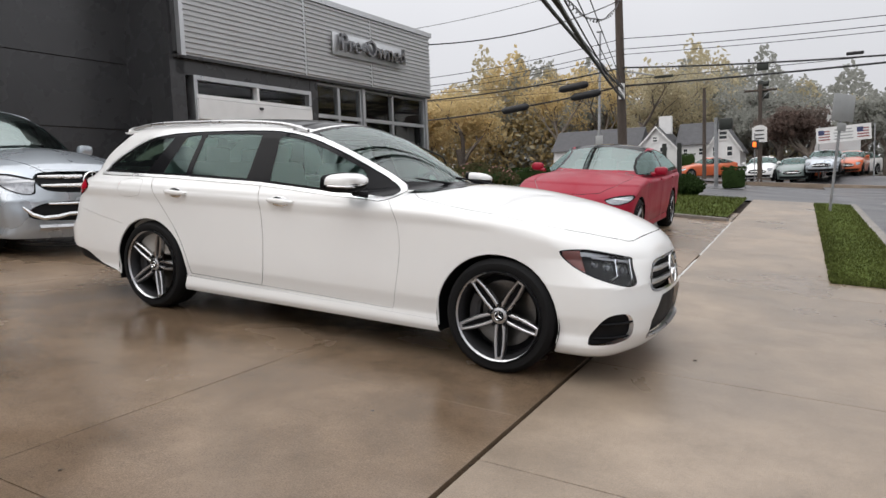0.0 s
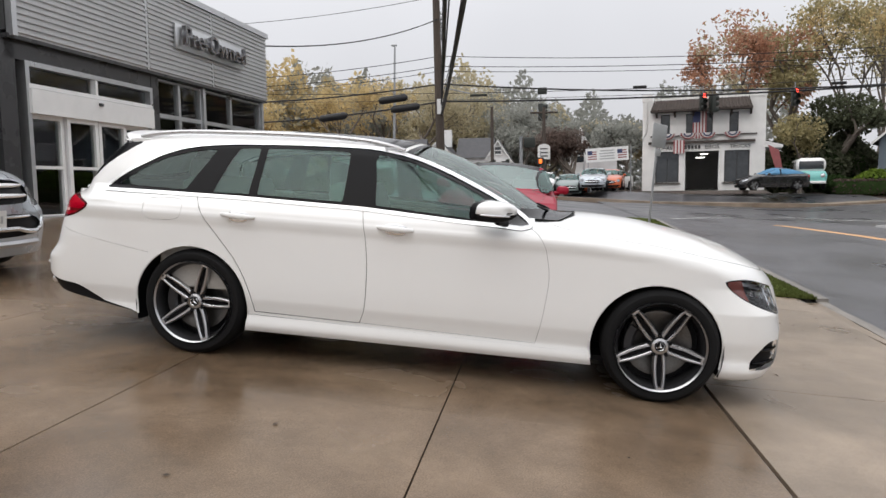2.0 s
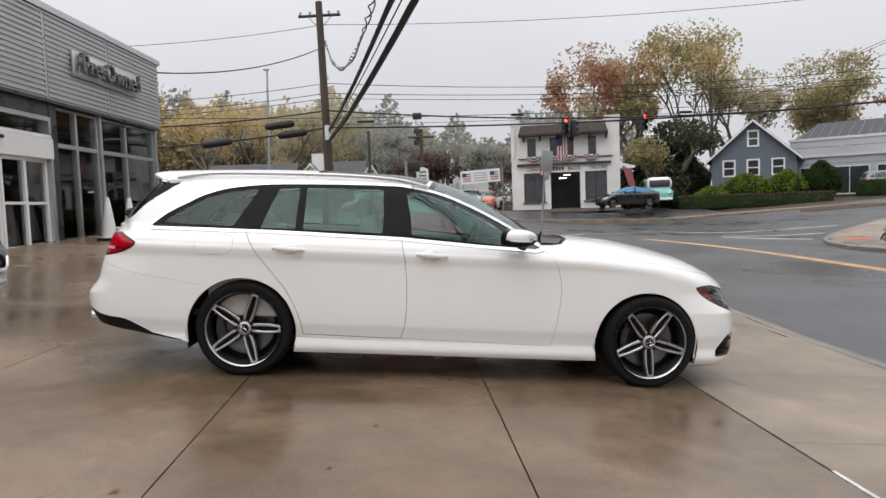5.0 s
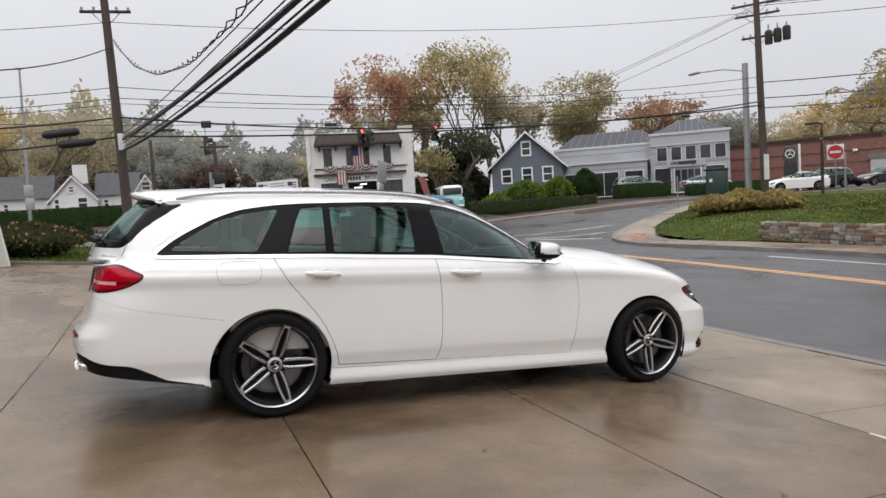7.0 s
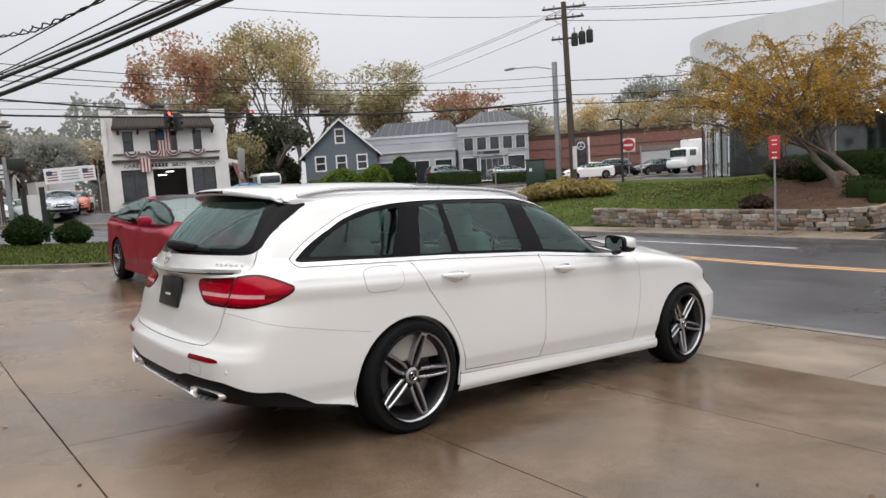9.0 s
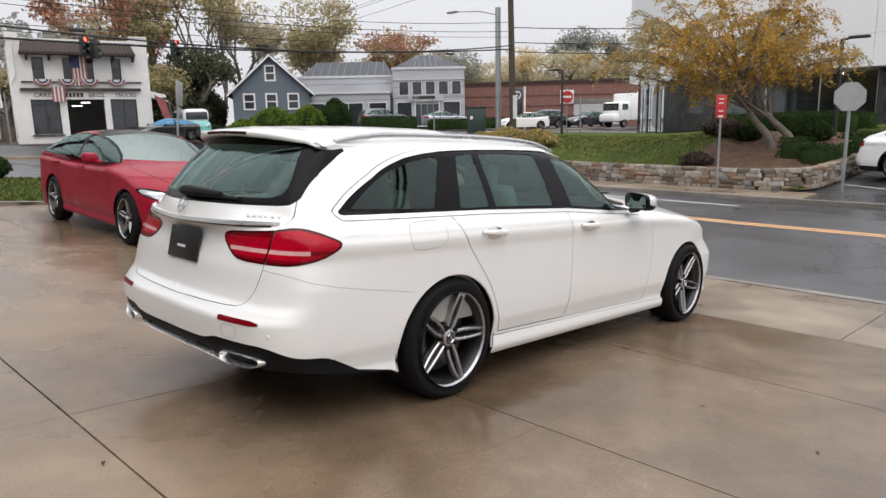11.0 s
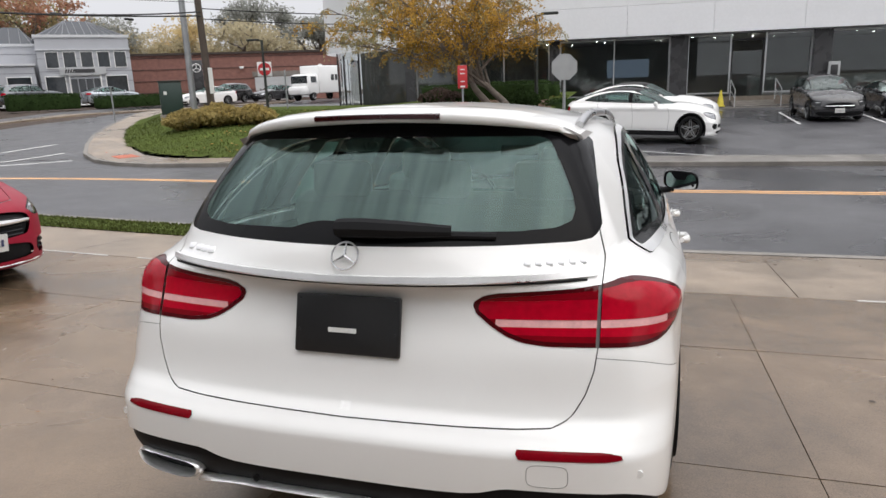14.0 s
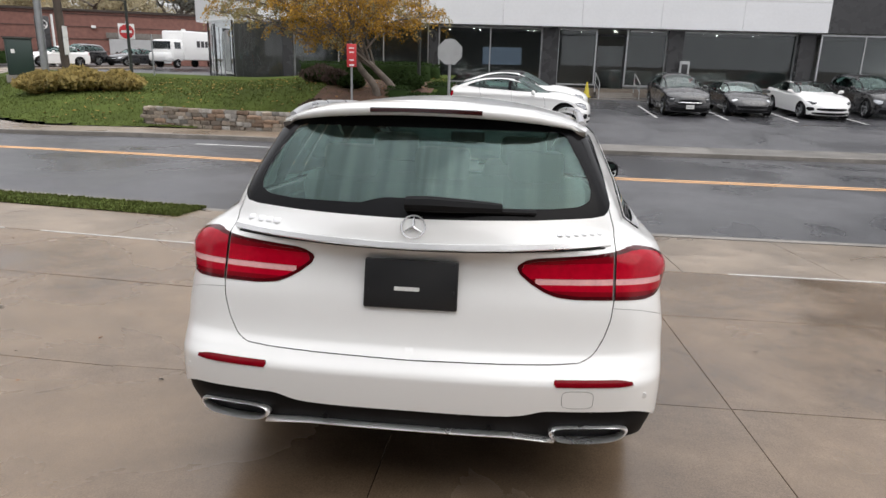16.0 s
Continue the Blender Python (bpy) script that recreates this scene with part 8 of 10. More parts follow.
# overhead cables along and across the junction
for z0, x1, z1, sag, rr in ((4.34, 3.99, 4.33, 0.49, 0.040), (4.42, 4.15, 4.5, 0.5, 0.016), (3.95, 4.61, 5.08, 0.68, 0.048), (4.05, 4.72, 5.2, 0.62, 0.018), (4.2, 4.85, 5.45, 0.45, 0.013), (4.5, 5.1, 5.9, 0.40, 0.013)):
    wire((NP[0] + 0.03, NP[1], z0), (x1, -16.0, z1), sag, rr)
for z0, z1, z2, rr, sag in ((5.15, 5.35, 5.0, 0.032, 0.85), (4.45, 5.15, 4.0, 0.035, 0.45), (6.25, 6.6, 5.95, 0.014, 0.7), (5.85, 6.1, 5.6, 0.014, 0.55), (5.65, 5.8, 5.4, 0.012, 0.5), (8.6, 9.9, 8.2, 0.012, 0.6)):
    wire((NP[0], NP[1] - 0.1, z0), (P2[0], P2[1], z1 + 0.1), sag, rr)
    wire((NP[0], NP[1] - 0.1, z0), (-16, 23.5, z2), 0.35, rr)
wire((NP[0], NP[1], 7.75), (-5.6, 13.9, 5.1), 0.35, 0.02)
for k in range(2):
    a0, b0 = Vector((NP[0] + 0.05, NP[1], 8.0)), Vector((3.95, -16.0, 12.1))
    pts = []
    for i in range(181):
        u = i / 180
        ph = 6.2832 * (u * 34 + 0.5 * k) + 0.8 * math.sin(u * 37)
        wob = 0.035 + 0.02 * math.sin(u * 61)
        pts.append(a0 + (b0 - a0) * u + Vector((wob * math.cos(ph), 0, wob * math.sin(ph) - 5.48 * 4 * u * (1 - u))))
    solid("overhead_cable", Mesh().tube(pts, 0.013, 5), M_CABLE, "slack twisted pair of service cables", "cable", "overhead cables", smooth=60)
for x, z, y in ((-3.7, 4.62, 22.77), (-3.2, 4.25, 22.75), (-6.3, 3.98, 22.92)):
    solid("splice_case", Mesh().lathe([(0.0, -0.62), (0.09, -0.6), (0.15, -0.48), (0.15, 0.48), (0.09, 0.6), (0.0, 0.62)], 12, "X"), M_CABLE, "black cable splice case on the wires", "splice case", "splice cases", m=pose(x, y, z, 0, -6, 0))
for z0, z1 in ((10.3, 9.0), (9.7, 8.2), (10.4, 9.4)):
    wire((P2[0], P2[1], z0), (46, -8, z1 + 1.5), 1.2, 0.016)
    wire((P2[0], P2[1], z0), (30, 80, z1), 1.2, 0.014)
for z0 in (5.6, 5.1, 6.4):
    wire((P2[0], P2[1], z0), (48, -8, z0 + 1.5), 1.0, 0.025)
wire((-20, 40.0, 7.6), (30, 40.0, 7.4), 0.5, 0.02)
wire((-20, 40.0, 7.0), (30, 40.0, 7.0), 0.4, 0.015)
for sx in (6, 13, 20, 24):
    solid("cable_tag", Mesh().round_box((0, 0, 0), (0.5, 0.14, 0.1), 0.03), M_CABLE, "dark cable clamp on the wires", "cable clamp", "cable clamps", m=pose(sx, 22.0 - 0.01 * sx, 4.55 + 0.02 * abs(sx - 12)))


def signal(x, y, z, rz, lit, hang, label):
    t = thing("traffic_signal", pose(x, y, z) @ Matrix.Rotation(radians(rz), 4, "Z"), label, "traffic signal", "traffic signals")
    part("housing", Mesh().round_box((0, 0, 0), (0.36, 0.3, 1.1), 0.05), M_HOUSING, t)
    for k in range(3):
        zz = 0.35 - 0.35 * k
        part("visor", Mesh().lathe([(0.15, 0.0), (0.155, -0.26)], 16, "Y", (0, -0.15, zz)), M_HOUSING, t)
        part("lens", Mesh().lathe([(0.0, -0.20), (0.10, -0.18), (0.15, -0.16)], 16, "Y", (0, 0, zz)), M_SIGRED if (lit and k == 0) else M_HOUSING, t)
    if hang:
        part("hanger", Mesh().cyl((0, 0, 0.5), (0, 0, hang), 0.03), M_GALV, t)
    return t


signal(12.35, 40, 6.05, 10, True, 1.0, "hanging traffic signal showing red")
signal(12.95, 40.1, 5.95, 120, False, 1.0, "hanging traffic signal seen from its side")
signal(17.76, 40, 6.2, 10, True, 0.9, "hanging traffic signal showing red")
signal(2.33, 40, 5.7, 80, False, 1.35, "hanging traffic signal seen from its side")
solid("junction_box", Mesh().round_box((2.42, 40, 7.05), (0.6, 0.3, 0.42), 0.06), M_HOUSING, "dark box on the signal wires", "box")


def sign_post(x, y, h, label, z=None, r=0.03, name="street_sign"):
    z = gz(x, y) if z is None else z
    t = thing(name, pose(x, y, z), label, "sign")
    part("post", Mesh().cyl((0, 0, -0.1), (0, 0, h), r, r, 8), M_GALV, t)
    return t


def facing(x, y, h, ex, ey):
    return Matrix.Translation((0, 0, h)) @ Matrix.Rotation(math.atan2(ey - y, ex - x) + math.pi / 2, 4, "Z")


# back of a sign near the end of the verge
bs = thing("street_sign", pose(5.08, 13.4, gz(5.08, 13.4)) @ Matrix.Rotation(radians(5), 4, "Y"), "grey back of a road sign on a leaning post", "sign")
part("post", Mesh().cyl((0, 0, -0.1), (0, 0, 2.62), 0.03, 0.03, 8), M_GALV, bs)
part("panel", Mesh().round_box((0, -0.04, 2.35), (0.76, 0.02, 0.60), 0.01, m=Matrix.Rotation(radians(54), 4, "Z")), M_SIGNBACK, bs)
part("small_panel", Mesh().round_box((0, -0.04, 1.92), (0.30, 0.02, 0.18), 0.008, m=Matrix.Rotation(radians(54), 4, "Z")), M_SIGNBACK, bs)
# stop sign seen from behind
ss = sign_post(18.37, 1.72, 2.92, "grey back of an eight-sided stop sign", gz(18.37, 1.72) - 0.02, 0.045, "stop_sign")
oc = [(0.40 * math.cos(radians(22.5 + 45 * k)), 0.40 * math.sin(radians(22.5 + 45 * k))) for k in range(8)]
part("panel", Mesh().prism(oc, "Y", -0.07, -0.05, facing(18.37, 1.72, 2.53, -2.5, -2)), M_SIGNBACK, ss, smooth=0)
rs = sign_post(16.2, 4.28, 2.66, "red and white no parking sign on a post", gz(16.2, 4.28) + 0.06)
fm = facing(16.2, 4.28, 2.33, -2.5, -3)
pl = part("panel", Mesh().round_box((0, -0.05, 0), (0.27, 0.02, 0.62), 0.008, m=fm), M_SIGNRED, rs)
for zz in (0.2, 0.09, -0.12, -0.26):
    part("sign_bar", Mesh().box((0, -0.064, zz), (0.13, 0.004, 0.030 if zz != -0.26 else 0.045), m=fm), M_SIGNWHITE, pl, smooth=0)
ne = sign_post(32.8, 20.4, 3.0, "red round no entry sign on white board", gz(32.8, 20.4))
fm = facing(32.8, 20.4, 2.63 - gz(32.8, 20.4), -2.5, -3)
pl = part("panel", Mesh().round_box((0, -0.05, 0), (0.8, 0.02, 0.8), 0.01, m=fm), M_SIGNWHITE, ne)
part("disc", Mesh().lathe([(0.0, -0.072), (0.36, -0.072), (0.36, -0.06)], 28, "Y", m=fm), M_SIGNRED, pl)
part("bar", Mesh().box((0, -0.08, 0.0), (0.52, 0.006, 0.13), m=fm), M_SIGNWHITE, pl, smooth=0)
st = sign_post(46.0, 34.5, 0.5, "tall black dealer sign with round white emblem", 0.6, 0.08)
fm = facing(46, 34.5, 2.0, -2.5, -3)
pl = part("panel", Mesh().round_box((0, -0.05, 0), (0.95, 0.3, 2.7), 0.04, m=fm), M_CHARC, st)
part("emblem", Mesh().tube([fm @ Vector((0.32 * math.cos(6.2832 * k / 24), -0.24, 0.75 + 0.32 * math.sin(6.2832 * k / 24))) for k in range(25)], 0.035, 6), M_SIGNWHITE, pl)
for k in range(3):
    a = radians(90 + 120 * k)
    part("emblem_arm", Mesh().tube([fm @ Vector((0, -0.24, 0.75)), fm @ Vector((0.31 * math.cos(a), -0.24, 0.75 + 0.31 * math.sin(a)))], 0.03, 5), M_SIGNWHITE, pl)
part("side_post", Mesh().cyl(fm @ Vector((0.66, -0.05, -2.4)), fm @ Vector((0.66, -0.05, 1.5)), 0.09), M_SIGNWHITE, st)
hs = sign_post(2.5, 35.8, 0.2, "white arched notice board on a pole", gz(2.5, 35.8))
part("panel", Mesh().prism([(-0.36, 0), (0.36, 0), (0.36, 0.74), (0.2, 0.86), (0, 0.90), (-0.2, 0.86), (-0.36, 0.74)], "Y", -0.25, -0.21, Matrix.Translation((0, 0, 2.15))), M_SIGNWHITE, hs, smooth=0)
for zz in (2.34, 2.54, 2.76):
    part("sign_bar", Mesh().box((0, -0.26, zz), (0.44, 0.01, 0.07)), M_LETTER, hs, smooth=0)
pd = sign_post(2.3, 35.0, 2.6, "pedestrian signal with lit orange face", gz(2.3, 35.0))
part("housing", Mesh().round_box((0, -0.1, 2.0), (0.42, 0.25, 0.45), 0.04), M_HOUSING, pd)
part("lit_face", Mesh().round_box((0, -0.235, 2.0), (0.17, 0.02, 0.24), 0.01), M_SIGORANGE, pd)
sb = thing("signal_pole", pose(1.45, 25.0, gz(1.45, 25.0)), "grey signal pole with side-on lamp box", "signal pole")
part("pole", Mesh().cyl((0, 0, 0), (0, 0, 2.75), 0.085, 0.075, 12), M_GALV, sb)
part("lamp_box", Mesh().round_box((0.36, 0, 2.48), (0.50, 0.30, 0.44), 0.05), M_HOUSING, sb)

# banner with two flags
bn = thing("banner", pose(5.36, 40.1, 0.10), "white printed banner with two small flags", "banner")
tilt = Matrix.Rotation(radians(-3.2), 4, "Y")
bp = part("cloth", Mesh().box((1.34, 0, 2.75), (2.68, 0.03, 0.88), m=tilt), M_SIGNWHITE, bn, smooth=0)
for x0 in (0.12, 2.0):
    for k in range(4):
        part("flag_stripe", Mesh().box((x0 + 0.28, -0.022, 2.5 + 0.15 * k), (0.56, 0.006, 0.07), m=tilt), M_FLAGRED, bp, smooth=0)
    part("flag_canton", Mesh().box((x0 + 0.14, -0.028, 2.9), (0.3, 0.006, 0.26), m=tilt), M_FLAGBLUE, bp, smooth=0)
for k in range(4):
    part("text_bar", Mesh().box((1.34, -0.022, 2.48 + 0.17 * k), (0.95 - 0.1 * (k % 2), 0.006, 0.07), m=tilt), M_SIGNBACK, bp, smooth=0)
for x in (0.0, 2.68):
    part("banner_post", Mesh().cyl((x, 0.03, 0.3), (x, 0.03, 3.3), 0.04), M_GALV, bn)

# lamp posts of the far lots
for x, y, z, h, rz in ((23.7, 3.4, 0.1, 3.76, 0), (28.76, 18.0, 0.2, 3.72, 180)):
    lp = thing("lamp_post", pose(x, y, z, 0, 0, rz), "slim black lamp post with flat head", "lamp post", "lamp posts")
    part("post", Mesh().cyl((0, 0, 0), (0, 0, h), 0.075, 0.06, 10), M_HOUSING, lp)
    part("arm", Mesh().tube([(0, 0, h - 0.05), (0.0, -0.25, h)], 0.035, 6), M_HOUSING, lp)
    part("head", Mesh().round_box((0, -0.5, h + 0.02), (0.26, 0.62, 0.09), 0.03), M_HOUSING, lp)
for x, y in ((29.0, 17.0), (31.5, 14.5), (27.5, 26.5)):
    po = solid("small_post", Mesh().cyl((0, 0, 0), (0, 0, 1.9), 0.04, 0.04, 8), M_GALV, "thin grey metal post", "post", "thin posts", m=pose(x, y, (on_lawn(x, y) if in_lawn(x, y) else gz(x, y))))
# utility cabinet on the corner lawn
cb = thing("utility_cabinet", pose(24.95, 20.8, on_lawn(24.95, 20.8) - 0.04) @ Matrix.Rotation(radians(-50), 4, "Z"), "dark green utility cabinet on a plinth", "cabinet")
part("plinth", Mesh().box((0, 0, 0.12), (1.15, 0.85, 0.3)), M_KERB, cb, smooth=0)
part("body", Mesh().round_box((0, 0, 1.0), (0.98, 0.7, 1.5), 0.03), paint("cabinet_green", (0.018, 0.035, 0.03), 0.5), cb)
part("door", Mesh().round_box((0, -0.36, 1.0), (0.86, 0.02, 1.36), 0.008), paint("cabinet_door_green", (0.022, 0.042, 0.036), 0.45), cb)
part("lid", Mesh().round_box((0, 0, 1.78), (1.06, 0.78, 0.07), 0.02), M_HOUSING, cb)
part("door_label", Mesh().box((-0.25, -0.375, 1.25), (0.14, 0.006, 0.16)), M_SIGNWHITE, cb, smooth=0)

# cones, screens and rails beside the showroom
M_CONE = paint("white_cone_plastic", (0.70, 0.70, 0.68), 0.55, vary=0.08)
def cone(x, y, label, mat, h=0.92, kind_name="traffic_cone"):
    z = gz(x, y)
    c = thing(kind_name, pose(x, y, z), label, "traffic cone", "cones")
    part("base", Mesh().round_box((0, 0, 0.025), (0.40, 0.40, 0.05), 0.02), M_CLADD if mat is M_CONE else mat, c)
    part("cone", Mesh().lathe([(0.165, 0.05), (0.04, h - 0.03), (0.03, h), (0.0, h)], 24, "Z"), mat, c, smooth=50)
    return c
cone(-5.15, 9.35, "white traffic cone beside the glass front", M_CONE)
cone(-4.85, 9.75, "white traffic cone beside the glass front", M_CONE)
fr = thing("folding_sign", pose(-3.65, 10.6, gz(-3.65, 10.6), 0, 0, -12), "white folding pavement sign with dark emblem", "folding sign")
part("face", Mesh().prism([(-0.2, 0.0), (0.2, 0.0), (0.06, 0.95), (-0.06, 0.95)], "Y", -0.05, 0.05), M_CONE, fr, smooth=0)
part("emblem", Mesh().prism([(-0.08, 0.3), (0.08, 0.3), (0.0, 0.5)], "Y", -0.06, -0.052), M_SIGNBACK, fr, smooth=0)
ra = thing("railing", pose(-3.95, 11.0, gz(-3.95, 11.0), 0, 0, 80), "black metal railing with dark mesh panel", "railing")
part("hoop", Mesh().tube([(-0.6, 0, 0), (-0.6, 0, 1.15), (-0.45, 0, 1.25), (0.5, 0, 1.0), (0.6, 0, 0.85), (0.6, 0, 0)], 0.025, 6), M_HOUSING, ra)
part("panel", Mesh().prism([(-0.58, 0.1), (0.58, 0.1), (0.58, 0.85), (-0.5, 1.18), (-0.58, 1.1)], "Y", -0.01, 0.01), M_HOUSING, ra, smooth=0)
yc = GLASSHALL @ Vector((15.5, -0.6, 0))
cone(yc.x, yc.y, "yellow warning cone beside the steps", paint("yellow_plastic", (0.55, 0.45, 0.04), 0.5), 0.75, "warning_cone")
wb = GLASSHALL @ Vector((20.45, 0.15, 0))
ch = thing("charging_post", pose(wb.x, wb.y, 0.0), "grey charging post with dark oval screen", "charging post")
part("post", Mesh().round_box((0, 0, 0.9), (0.12, 0.5, 1.9), 0.04), M_SIGNBACK, ch)
part("screen", Mesh().round_box((-0.07, 0, 1.45), (0.02, 0.3, 0.5), 0.008), M_LETTER, ch)
# two dark posts with a pale board across the near lawn
pp = thing("board_stand", pose(1.0, 17.2, gz(1.0, 17.2)), "black stand with pale upright board", "stand")
for x in (-0.22, 0.22):
    part("post", Mesh().box((x, 0, 0.75), (0.12, 0.12, 1.5)), M_HOUSING, pp, smooth=0)
part("board", Mesh().box((0, 0, 0.7), (0.3, 0.05, 1.2)), M_SIGNWHITE, pp, smooth=0)

# ---- other vehicles ----
SALOON = dict(
    side=EST["side"], taper=[(-1.05, 0.10), (-0.8, 0.05), (-0.4, 0.012), (0.4, 0.003), (2.4, 0.004), (2.9, 0.01), (3.2, 0.05), (3.45, 0.13), (3.7, 0.24)],
    hood=[(-1.2, 0.98), (-0.9, 1.03), (-0.6, 1.045), (0.0, 1.03), (1.4, 1.0), (2.0, 1.01), (2.2, 1.02), (2.45, 0.995), (2.8, 0.94), (3.1, 0.86), (3.35, 0.77), (3.5, 0.68), (3.7, 0.56)],
    roof=[(-0.95, 1.02), (-0.7, 1.10), (-0.4, 1.20), (0.0, 1.315), (0.4, 1.395), (0.8, 1.43), (1.1, 1.42), (1.35, 1.37), (1.6, 1.29), (1.8, 1.21), (2.0, 1.12), (2.2, 1.02), (2.4, 0.92), (2.5, 0.8), (2.8, 0.3)],
    tail=[(0.12, -0.82), (0.3, -0.94), (0.5, -0.97), (0.7, -0.96), (0.9, -0.95), (1.0, -0.97), (1.08, -0.98)],
    nose=[(0.12, 3.42), (0.25, 3.53), (0.42, 3.55), (0.6, 3.51), (0.7, 3.45), (0.85, 3.3)],
    hatch=[(0.7, -1.3), (1.03, -0.95), (1.12, -0.66), (1.25, -0.28), (1.36, 0.1), (1.43, 0.4)],
    cabin=EST["cabin"], bow_r=0.16, bow_f=0.42, crown=0.075, r_top=0.08, r_end=0.18, floor=0.17, arc_x=1.1, arc=0.18, roofcrown=0.06, axis=(-0.3, 2.85, 0.6),
    glass=[(-0.52, 1.035), (-0.35, 1.115), (0.0, 1.225), (0.4, 1.305), (0.8, 1.345), (1.1, 1.33), (1.35, 1.28), (1.6, 1.195), (1.85, 1.075), (1.98, 0.985), (1.0, 0.995), (0.0, 1.015)],
    wheels=(0.0, 2.73), r=0.335)
COUPE = dict(SALOON, bow_f=0.33, r_nose=0.10, hood=[(-1.2, 0.98), (-0.9, 1.03), (-0.6, 1.045), (0.0, 1.03), (1.4, 1.0), (2.0, 1.01), (2.2, 1.02), (2.45, 1.0), (2.8, 0.955), (3.1, 0.89), (3.3, 0.825), (3.42, 0.765), (3.5, 0.70), (3.7, 0.56)],
             nose=[(0.12, 3.46), (0.2, 3.55), (0.34, 3.565), (0.5, 3.545), (0.6, 3.525), (0.68, 3.485), (0.75, 3.40), (0.85, 3.2)],
             lamp=[(77, 0.722), (72, 0.745), (60, 0.735), (48, 0.705), (42, 0.680), (43, 0.650), (47, 0.612), (54, 0.604), (66, 0.645)], lamp_up=0.0, face="coupe")
CROSS = dict(EST, hatch=[(0.7, -1.34), (1.00, -1.12), (1.06, -1.04), (1.12, -0.90), (1.20, -0.68), (1.29, -0.38), (1.37, -0.08), (1.44, 0.24)], rear_x=-0.05,
             roof=[(-1.1, 1.06), (-0.7, 1.215), (-0.3, 1.345), (0.0, 1.415), (0.4, 1.465), (0.8, 1.478), (1.1, 1.465), (1.35, 1.42), (1.6, 1.335), (1.8, 1.25), (2.0, 1.16), (2.2, 1.065), (2.4, 0.955), (2.5, 0.80), (2.8, 0.3)],
             glass=[(-0.42, 1.125), (-0.15, 1.235), (0.2, 1.315), (0.6, 1.355), (0.95, 1.35), (1.25, 1.305), (1.5, 1.235), (1.75, 1.14), (1.93, 1.055), (1.0, 1.075), (0.0, 1.095)], wheels=(0.0, 2.9), r=0.365, clad=True, doors=True, lamp_up=0.06, face="cross")
SUV = dict(EST)
SUV.update(glass=[(-0.62, 1.05), (-0.45, 1.20), (-0.2, 1.30), (0.2, 1.355), (0.9, 1.375), (1.25, 1.345), (1.5, 1.28), (1.75, 1.17), (1.98, 1.02), (1.0, 1.02), (0.0, 1.03)], wheels=(0.0, 2.9), r=0.35)
M_SILVER = paint("silver_blue_paint", (0.42, 0.46, 0.50), 0.3, metal=0.55, coat=1.0, vary=0.02)
M_REDPAINT = paint("red_car_paint", (0.29, 0.004, 0.024), 0.45, metal=0.0, spec=0.3, coat=0.08, vary=0.03)
M_BLACKPAINT = paint("black_car_paint", (0.012, 0.012, 0.014), 0.25, coat=1.0, vary=0.05)
M_GREYPAINT = paint("grey_car_paint", (0.10, 0.11, 0.12), 0.3, metal=0.5, coat=1.0, vary=0.03)
M_ORANGE = paint("orange_car_paint", (0.55, 0.11, 0.03), 0.35, coat=0.8, vary=0.04)
M_OLDGREEN = paint("grey_green_paint", (0.17, 0.21, 0.20), 0.4, coat=0.6, vary=0.05)
M_HEADCLEAR = paint("clear_headlamp", (0.55, 0.56, 0.57), 0.12, metal=0.7, coat=1.0, vary=0.1)


